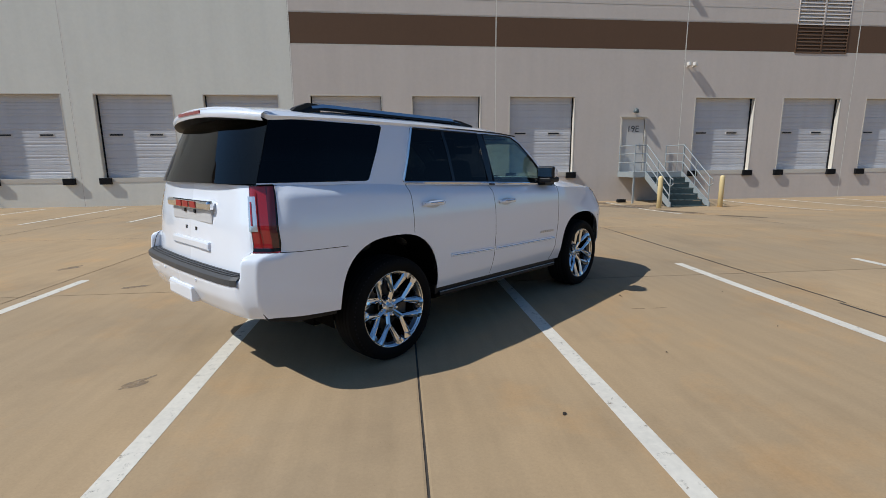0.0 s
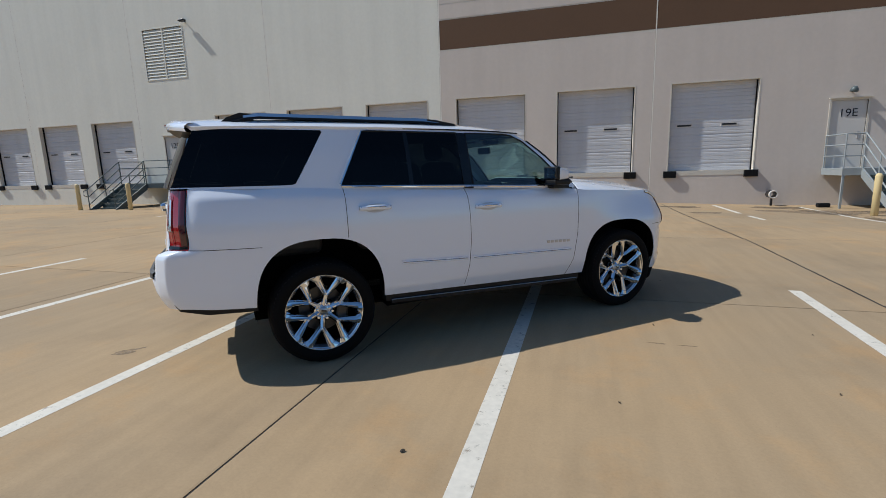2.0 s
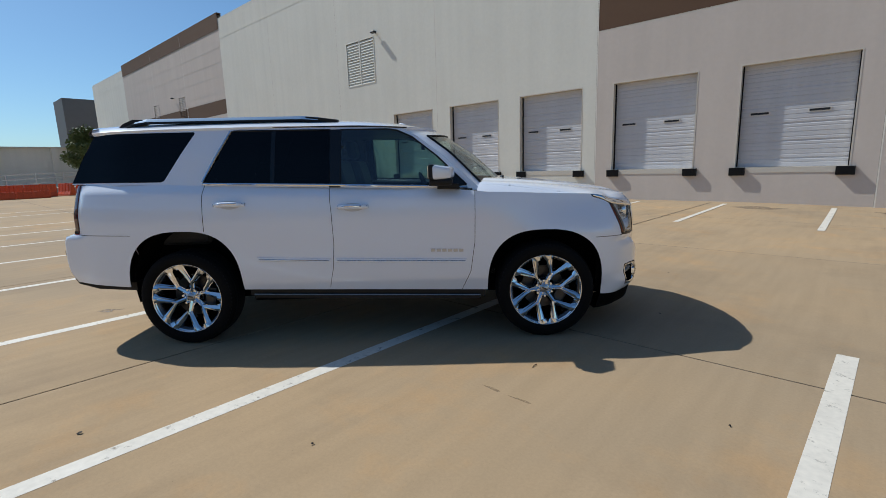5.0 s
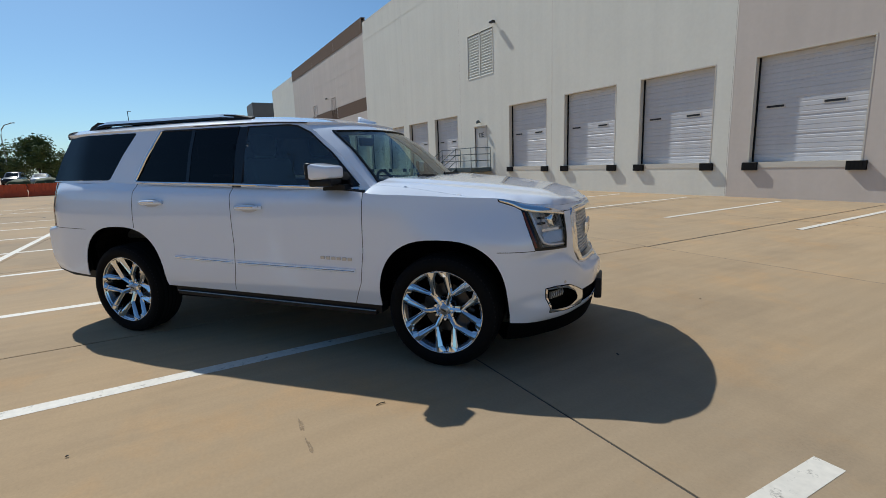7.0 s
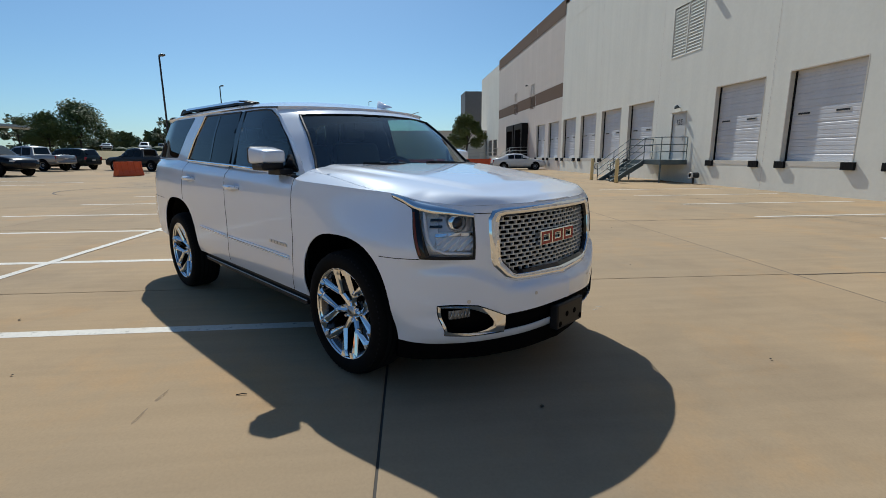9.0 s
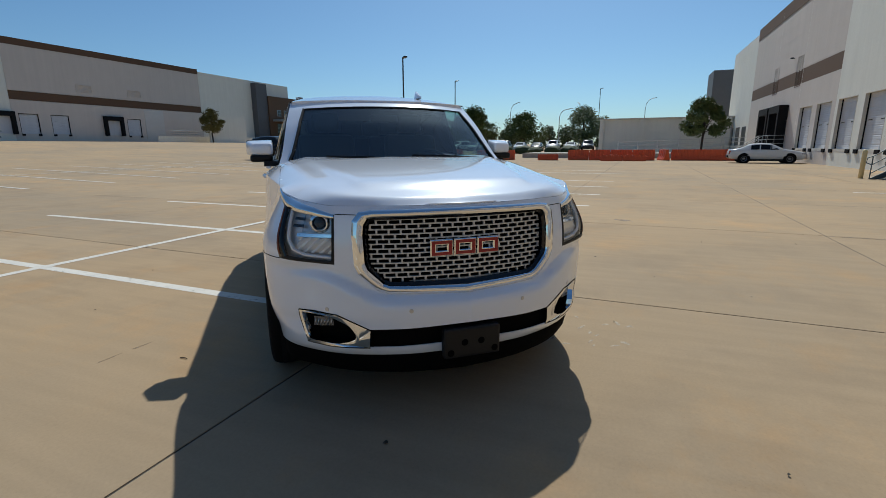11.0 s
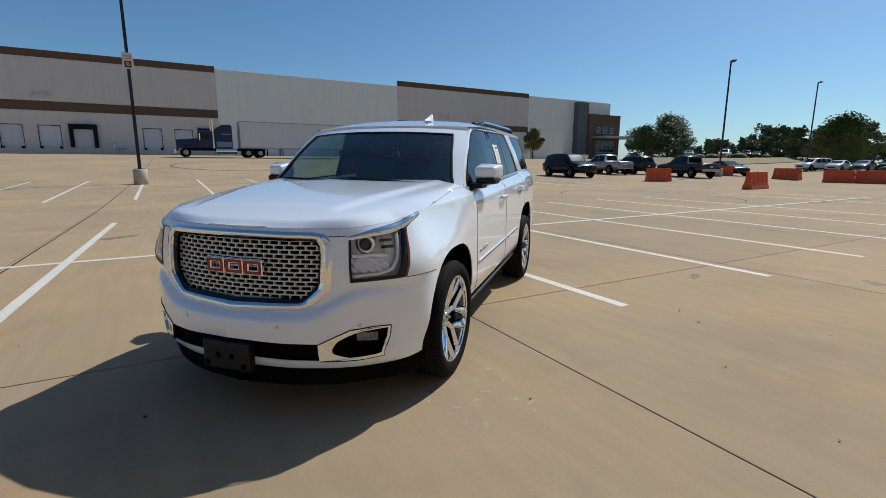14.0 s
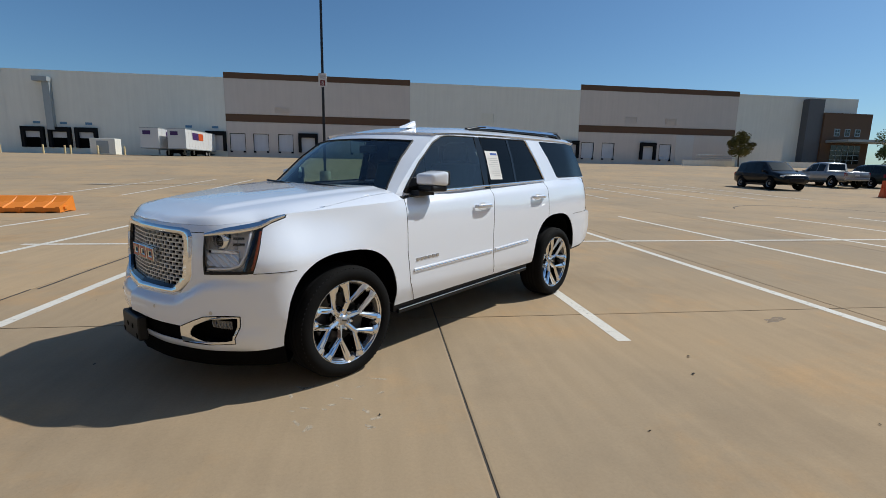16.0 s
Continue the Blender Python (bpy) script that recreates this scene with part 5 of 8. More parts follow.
def glasshouse():
    zs = np.linspace(0, 1, 13)
    bm = bmesh.new()
    cols = []
    for k in np.linspace(0, 1, 70):
        col = []
        for t in zs:
            # from the belt to the roof edge, between the end pillars
            xr, xf = -2.415 + 0.195 * t, 0.99 - 0.60 * t
            x = xr + (xf - xr) * k
            z0, z1 = lerp(BELT, x) if x > -2.3 else 1.342, lerp(TOPZ, x)
            z = z0 + (z1 - z0) * t
            x = gh_x(z)[1] + (gh_x(z)[0] - gh_x(z)[1]) * k
            col.append(bm.verts.new((x, 0, z)))
        cols.append(col)
    for A, B in zip(cols, cols[1:]):
        for a0, b0, b1, a1 in zip(A, B, B[1:], A[1:]):
            bm.faces.new((a0, b0, b1, a1))
    L = bm.faces.layers.int.new("key")
    for f in bm.faces:
        f[L] = 1
    for f in cut(bm, [(-0.245, 1.2), (-0.155, 1.2), (-0.155, 1.722), (-0.245, 1.7225)]):
        f[L] = 5
    for key, poly in ((2, WIN_Q), (3, WIN_R), (4, WIN_F)):
        for f in cut(bm, poly):
            f[L] = key

    def shape(x, z):
        y = glass_y(z) - 0.05 * ss(-1.9, -2.45, x) - 0.045 * ss(0.1, 1.0, x)
        return x, y, z
    for side in (-1, 1):
        part("pillar_frame", turn_out(extract(bm, 1, L, shape, side, 0.0), side), PAINT, suv, smooth=True)
        part("b_pillar_cover", turn_out(extract(bm, 5, L, shape, side, 0.0), side), GLOSSBLACK, suv)
        part("quarter_window", turn_out(extract(bm, 2, L, shape, side, 0.003), side), PRIVACY, suv, "dark privacy glass quarter window", True)
        part("rear_door_window", turn_out(extract(bm, 3, L, shape, side, 0.003), side), PRIVACY, suv, "dark privacy glass door window", True)
        part("front_door_window", turn_out(extract(bm, 4, L, shape, side, 0.003), side), TINT, suv, "lightly tinted front door window", True)
        # bright strip along the belt and window seals
        b = bmesh.new()
        pts = [(x, side * (glass_y(lerp(BELT, x) + 0.02) + 0.012 - 0.045 * ss(0.1, 1.0, x)), lerp(BELT, x) + 0.018) for x in np.linspace(-1.275, 0.86, 24)]
        tube(b, pts, 0.009, 6)
        tube(b, [(-1.278, side * (glass_y(1.33) + 0.006), 1.33), (-1.18, side * (glass_y(1.52) + 0.006), 1.52), (-1.065, side * (glass_y(1.735) + 0.006), 1.735)], 0.010, 6)
        part("window_trim", b, CHROME, suv)
        b = bmesh.new()
        for poly in (WIN_R, WIN_F):
            loop = [Vector((p[0], side * (shape(*p)[1] + 0.001), p[1])) for p in poly]
            tube(b, loop + [loop[0]], 0.007, 6)
        part("window_seal", b, BLACK, suv)
        b = bmesh.new()
        A = [[b.verts.new((x, side * (shape(x, z)[1] + 0.003), z)) for x in (-0.725, -0.69)] for z in np.linspace(1.305, 1.728, 9)]
        for P, Q in zip(A, A[1:]):
            b.faces.new((P[0], P[1], Q[1], Q[0]))
        part("window_divider", turn_out(b, side), GLOSSBLACK, suv)
        b = bmesh.new()
        tube(b, [(x, side * (shape(x, lerp(TOPZ, x) - 0.006)[1] + 0.004), lerp(TOPZ, x) - 0.004) for x in np.linspace(-2.2, 0.38, 30)], 0.006, 6)
        part("drip_rail", b, BLACK, suv)
    bm.free()
    # windscreen and rear glass
    for nm, front in (("windscreen", True), ("rear_window", False)):
        b = bmesh.new()
        nv, nu = 14, 40
        g = []
        for j in range(nv + 1):
            t = j / nv
            row = []
            for i in range(nu + 1):
                w = -1 + 2 * i / nu
                if front:
                    we = 0.925 - 0.08 * t
                    w = math.copysign(abs(w) / 0.9 * we if abs(w) <= 0.9 else we + (abs(w) - 0.9) * 10 * (1 - we), w)
                if front:
                    z = 1.235 + (1.715 - 1.235) * t
                    xe, _ = gh_x(z)
                    ye = glass_y(z) - 0.045 * ss(0.1, 1.0, xe)
                    x = xe + (0.245 - 0.02 * t) * (1 - abs(w) ** 2.3) + 0.02 * math.sin(math.pi * t) * (1 - abs(w) ** 4)
                    z2 = z + 0.018 * (1 - w * w) * (t) + 0.05 * (1 - t) * (1 - w * w)
                else:
                    z = 1.345 + (1.765 - 1.345) * t
                    _, xe = gh_x(z)
                    ye = glass_y(z) - 0.05 * ss(-1.9, -2.45, xe)
                    x = xe - 0.095 * (1 - abs(w) ** 3.0) 
                    z2 = z + 0.012 * (1 - w * w) * t
                row.append((x, w * ye, z2))
            g.append(row)
        for key in ("glass", "edge"):
            b = bmesh.new()
            vv = {}
            for j in range(nv):
                for i in range(nu):
                    wa = -1 + 2 * (i + 0.5) / nu
                    edge = front and (abs(wa) > 0.9 or j >= nv - 2)
                    if edge != (key == "edge"):
                        continue
                    q = []
                    for a, c in ((j, i), (j, i + 1), (j + 1, i + 1), (j + 1, i)):
                        if (a, c) not in vv:
                            vv[a, c] = b.verts.new(g[a][c])
                        q.append(vv[a, c])
                    b.faces.new(q)
            if not b.faces:
                b.free(); continue
            turn_out(b, 1)
            if key == "glass":
                part(nm, b, SHIELD if front else PRIVACY, suv, "clear windscreen" if front else "dark privacy glass rear window", True)
            else:
                part("a_pillar", b, PAINT, suv, smooth=True)
        if front:
            b = bmesh.new()
            for i0 in (2, nu - 2):
                tube(b, [Vector(g[j][i0]) + Vector((0.004, 0, 0.004)) for j in range(nv - 1)], 0.010, 6)
            tube(b, [Vector(g[nv - 2][i]) + Vector((0.003, 0, 0.003)) for i in range(2, nu - 1)], 0.006, 6)
            part("windscreen_seal", b, BLACK, suv)


glasshouse()


def roof():
    bm = bmesh.new()
    zc = [(0, 1.842), (0.08, 1.855), (0.3, 1.866), (0.6, 1.854), (0.78, 1.831), (0.90, 1.793), (1.0, 1.732)]
    ws = np.linspace(-1, 1, 41)
    ts = np.linspace(0, 1, 40)
    g = []
    for t in ts:
        row = []
        for w in ws:
            a = abs(w)
            ye = lerp([(0, 0.735), (0.1, 0.752), (0.5, 0.758), (0.85, 0.750), (1.0, 0.740)], t)
            xr = -2.400 + 0.16 * a ** 3
            xf = 0.60 - 0.22 * a ** 2.2
            x = xr + (xf - xr) * t
            drop = lerp([(0, 0), (0.4, 0.010), (0.7, 0.030), (0.85, 0.050), (0.93, 0.072), (0.975, 0.092), (1.0, 0.105)], a)
            end = lerp([(0, 1.757), (0.2, 1.768), (0.6, 1.762), (0.85, 1.75), (1.0, 1.725)], t)
            c = smooth_curve(zc, t)
            z = c - drop * (c - end) / 0.105
            row.append(bm.verts.new((x, w * ye, z)))
        g.append(row)
    for A, B in zip(g, g[1:]):
        for i in range(len(ws) - 1):
            bm.faces.new((A[i], B[i], B[i + 1], A[i + 1]))
    turn_out(bm, 1)
    rim(bm, 0.03)
    r = part("roof", bm, PAINT, suv, smooth=True)
    part("roof_lining", boxes((-2.2, 0.3, -0.70, 0.70, 1.715, 1.735)), CABIN, suv)
    # spoiler lip with brake lamp
    bm = bmesh.new()
    for w in np.linspace(-1, 1, 21):
        a = abs(w)
        x = -2.385 + 0.16 * a ** 3
        y = w * 0.72
        q = 0.05 * a ** 2
        pts = [(x + 0.03, y, 1.840 - q), (x - 0.030, y, 1.830 - q), (x - 0.050, y, 1.815 - q), (x - 0.054, y, 1.795 - q), (x - 0.044, y, 1.774 - q), (x + 0.06, y, 1.764 - q)]
        [bm.verts.new(p) for p in pts]
    bm.verts.ensure_lookup_table()
    low = bmesh.new()
    for v in bm.verts:
        low.verts.new(v.co)
    low.verts.ensure_lookup_table()
    for i in range(20):
        for k in range(5):
            b = bm if k < 4 else low
            b.faces.new([b.verts[j] for j in (6 * i + k, 6 * i + k + 1, 6 * i + 7 + k, 6 * i + 6 + k)])
    for b in (bm, low):
        bmesh.ops.delete(b, geom=[v for v in b.verts if not v.link_faces], context="VERTS")
    s = part("spoiler", fix(bm), PAINT, suv, smooth=True)
    # lowest faces of the lip in black: the shade below it as colour
    part("spoiler_underside", fix(low), BLACK, s, "spoiler underside coloured black for its shade")
    part("brake_lamp", boxes((-2.4415, -2.432, -0.19, 0.19, 1.796, 1.816)), REDLENS, s, "red high brake lamp")
    # roof rails
    for side in (-1, 1):
        pts = [(-1.98, side * 0.655, 1.807), (-1.90, side * 0.655, 1.838), (-1.80, side * 0.655, 1.850), (-0.50, side * 0.645, 1.834), (-0.36, side * 0.64, 1.822), (-0.20, side * 0.635, 1.798)]
        b = bmesh.new()
        rings = []
        for i, p in enumerate(pts):
            rings.append([b.verts.new((p[0], p[1] + dy, p[2] + dz)) for dy, dz in ((-0.024 * side, -0.026), (0.040 * side, -0.030), (0.036 * side, -0.014), (0.014 * side, 0.010), (-0.010 * side, 0.013), (-0.024 * side, 0.002))])
        for A, B in zip(rings, rings[1:]):
            for k in range(6):
                b.faces.new((A[k], A[(k + 1) % 6], B[(k + 1) % 6], B[k]))
        b.faces.new(rings[0]); b.faces.new(rings[-1][::-1])
        rail = part("roof_rail", fix(b), BLACK, suv, "black roof rail with a bright top strip")
        b = bmesh.new()
        rings = [[b.verts.new((p[0], p[1] + dy * side, p[2] + dz)) for dy, dz in ((0.041, -0.013), (0.028, 0.0), (0.014, 0.013), (-0.010, 0.016))] for p in pts[1:-1]]
        for A, B in zip(rings, rings[1:]):
            for k in range(3):
                b.faces.new((A[k], A[k + 1], B[k + 1], B[k]))
        part("rail_strip", turn_out(b, 1), CHROME, rail, "bright strip along the rail")
        for x0, x1, z in ((-2.05, -1.83, 1.815), (-0.48, -0.20, 1.795)):
            b = bmesh.new()
            prism(b, [(x0, z - 0.02), (x0 + 0.04, z + 0.014), (x0 + 0.13, z + 0.048), (x1, z + 0.04 if x0 < -1 else z + 0.0), (x1, z - 0.02)] if x0 < -1 else [(x0, z - 0.0), (x0 + 0.02, z + 0.045), (x0 + 0.12, z + 0.035), (x1, z + 0.004), (x1, z - 0.02)], "y", side * 0.645 - 0.03, side * 0.645 + 0.03)
            part("rail_foot", fix(b), BLACK, rail)
    # antenna fin
    bm = bmesh.new()
    for x, w, h in ((0.40, 0.004, 0.0), (0.33, 0.022, 0.018), (0.27, 0.026, 0.040), (0.235, 0.012, 0.054), (0.205, 0.005, 0.056), (0.20, 0.02, 0.0)):
        z = 1.793 + 0.03 * (0.4 - x)
        for y, dz in ((-w, -0.012), (-w * 0.4, h), (w * 0.4, h), (w, -0.012)):
            bm.verts.new((x, 0.355 + y, z + dz))
    bm.verts.ensure_lookup_table()
    for i in range(5):
        for k in range(3):
            bm.faces.new([bm.verts[j] for j in (4 * i + k, 4 * i + k + 1, 4 * i + 5 + k, 4 * i + 4 + k)])
    part("antenna_fin", fix(bm), PAINT, suv, smooth=True)


roof()

# ---- SUV: wheels ----
def wheel_parts(parent):
    """One wheel, its face to -y, hub at the origin."""
    R, hw = 0.392, 0.135
    prof = [(0.283, -hw * 0.80), (0.300, -hw * 0.97), (0.335, -hw * 1.02), (0.362, -hw * 0.98), (0.380, -hw * 0.86), (0.3895, -hw * 0.70), (R, -hw * 0.40), (R, hw * 0.40), (0.3895, hw * 0.70), (0.380, hw * 0.86), (0.335, hw), (0.283, hw * 0.8)]
    t = part("tyre", lathe(prof, 72, "y"), TYRE, parent, "black low-profile tyre", True)
    bm = bmesh.new()
    for k in range(72):
        a = 2 * math.pi * k / 72
        for y0, y1, tw in ((-0.125, -0.085, 0.006), (0.085, 0.125, 0.006)):
            q = Matrix.Rotation(a, 4, "Y")
            vs, _ = box(bm, R - 0.025, R - 0.0155, y0, y1, -tw, tw)
            bmesh.ops.transform(bm, matrix=q, verts=vs)
    for y in (-0.06, -0.02, 0.02, 0.06):
        ring = [(R + 0.0015, y - 0.014), (R + 0.0015, y + 0.014)]
        A = [[bm.verts.new((r * math.cos(2 * math.pi * k / 72), yy, r * math.sin(2 * math.pi * k / 72))) for k in range(72)] for r, yy in ring]
        for k in range(72):
            bm.faces.new((A[0][k], A[0][(k + 1) % 72], A[1][(k + 1) % 72], A[1][k]))
    part("tread", bm, RUBBER, t)
    r = part("rim", lathe([(0.283, -0.112), (0.287, -0.122), (0.2905, -0.121), (0.289, -0.110), (0.276, -0.098)], 72, "y"), CHROMEW, parent, "polished chrome rim", True)
    part("barrel", lathe([(0.276, -0.098), (0.262, -0.09), (0.252, -0.04), (0.248, 0.10), (0.275, 0.13)], 72, "y"), mat("dark_barrel_metal", (0.10, 0.10, 0.105), 0.25, 0.9, vary=0.1), r, "dark inner barrel of the rim", True)
    part("hub_flange", lathe([(0.05, -0.026), (0.088, -0.024), (0.092, 0.0)], 36, "y"), GLOSSBLACK, r, smooth=True)
    part("barrel_back", lathe([(0.0, 0.06), (0.25, 0.06)], 40, "y"), SHELL, r)
    part("brake_disc", lathe([(0.0, 0.0), (0.085, 0.0), (0.09, 0.025), (0.175, 0.02), (0.175, 0.045), (0.0, 0.045)], 40, "y"), IRON, r)
    part("caliper", rbox(0.10, 0.20, -0.03, 0.05, -0.10, 0.10, 0.02), IRON, r)
    # six split spokes

    def bar(bm, p0, p1, w0, w1, y0, y1, ridge=0.012, depth=0.05):
        a, b = Vector((p0[0], 0, p0[1])), Vector((p1[0], 0, p1[1]))
        d = (b - a).normalized()
        n = Vector((-d.z, 0, d.x))
        def ring(c, w, y):
            return [bm.verts.new(c + n * s * w + Vector((0, yy, 0))) for s, yy in ((-1.0, y + depth), (-1.0, y + 0.014), (-0.6, y + 0.002), (0.0, y - 0.007), (0.6, y + 0.002), (1.0, y + 0.014), (1.0, y + depth))]
        A, B = ring(a, w0, y0), ring(b, w1, y1)
        for k in range(7):
            bm.faces.new((A[k], A[(k + 1) % 7], B[(k + 1) % 7], B[k]))
        bm.faces.new(A[::-1]); bm.faces.new(B)
    me = None
    for k in range(6):
        if me is None:
            bm = bmesh.new()
            j = (0.145, 0.0)
            bar(bm, (0.035, 0), j, 0.024, 0.022, -0.048, -0.080)
            for s in (-1, 1):
                an = radians(19.0) * s
                e = (0.281 * math.cos(an), 0.281 * math.sin(an))
                bar(bm, (0.128, 0.004 * s), e, 0.0165, 0.032, -0.077, -0.114)
                an2 = radians(21.0) * s
                # foot that flares into the rim
                bar(bm, (0.250 * math.cos(an * 1.02), 0.250 * math.sin(an * 1.02)), (0.283 * math.cos(an2), 0.283 * math.sin(an2)), 0.028, 0.043, -0.1145, -0.119)
            o = part("spoke", fix(bm), CHROMEW, r); me = o.data
        else:
            o = new("spoke", me); o.parent = r
        o.rotation_euler = (0, radians(60 * k + 30), 0)
    part("hub", lathe([(0.0, -0.055), (0.034, -0.055), (0.040, -0.050), (0.048, -0.046), (0.056, -0.040), (0.058, -0.028), (0.058, 0.0)], 36, "y"), CHROMEW, r, smooth=True)
    part("hub_cap", lathe([(0.0, -0.064), (0.030, -0.063), (0.034, -0.055)], 28, "y"), SILVER, r, smooth=True)
    part("cap_badge", boxes((-0.02, 0.02, -0.0665, -0.0635, -0.006, 0.006)), IRON, r)
    me = None
    for k in range(6):
        a = radians(60 * k)
        if me is None:
            o = part("lug_nut", lathe([(0.0, -0.066), (0.008, -0.065), (0.0105, -0.058), (0.0105, -0.03)], 12, "y"), CHROME, r); me = o.data
        else:
            o = new("lug_nut", me); o.parent = r
        o.location = (0.066 * math.cos(a), 0, 0.066 * math.sin(a))
    me = None
    for k in range(6):
        if me is None:
            o = part("lug_well", bm_join([lathe_at(0.0175, -0.028, -0.025, 0.0, 0.0)]), SHELL, r); me = o.data
        else:
            o = new("lug_well", me); o.parent = r
        o.location = (0.066 * math.cos(radians(60 * k)), 0, 0.066 * math.sin(radians(60 * k)))


def lathe_at(rr, y0, y1, x, z):
    return (rr, y0, y1, x, z)


def bm_join(items):
    bm = bmesh.new()
    for rr, y0, y1, x, z in items:
        vs = [bm.verts.new((x + rr * math.cos(a), y0, z + rr * math.sin(a))) for a in [2 * math.pi * i / 16 for i in range(16)]]
        bm.faces.new(vs)
    return bm


first = new("wheel"); first.parent = suv; first["label"] = "chrome split-spoke wheel with a black tyre"
wheel_parts(first)
WH = (1.473, 0.862, 0.388)
first.matrix_basis = pose(-WH[0], -WH[1], WH[2], 0, 10, 0)
for x, y, spin, flip in ((WH[0], -WH[1], 25, 0), (WH[0], WH[1], 17, 180), (-WH[0], WH[1], 8, 180)):
    w = copy_thing(first, pose(x, y, WH[2], 0, 0, flip) @ pose(0, 0, 0, 0, spin, 0))


# ---- SUV: face ----
def nose(y, z):
    """x of the nose surface at a given y and z."""
    lo, hi = 2.2, 3.06
    for _ in range(30):
        m = (lo + hi) / 2
        if side_point(m, z)[1] > abs(y):
            lo = m
        else:
            hi = m
    return side_point((lo + hi) / 2, z)[0]


def band(outer, inner, x_out, x_in):
    """A frame between two closed outlines of (y, z), mirrored about the middle; x from functions."""
    bm = bmesh.new()
    A = [bm.verts.new((x_out(y, z) - 0.015, y, z)) for y, z in outer]
    B = [bm.verts.new((x_out(y, z) + 0.010, y * 0.985, z)) for y, z in outer]
    C = [bm.verts.new((x_in(y, z) + 0.008, y * 1.01, z)) for y, z in inner]
    D = [bm.verts.new((x_in(y, z) - 0.03, y, z)) for y, z in inner]
    n = len(outer)
    for i in range(n):
        j = (i + 1) % n
        for P, Q in ((A, B), (B, C), (C, D)):
            bm.faces.new((P[i], P[j], Q[j], Q[i]))
    return fix(bm)


def outline(half, n=8):
    """Mirrors a half outline (from the top middle round to the bottom middle) and fills in points."""
    pts = []
    for a, b in zip(half, half[1:]):
        for k in range(n):
            t = k / n
            pts.append((a[0] + (b[0] - a[0]) * t, a[1] + (b[1] - a[1]) * t))
    pts.append(half[-1])
    return pts + [(-y, z) for y, z in pts[-2:0:-1]]


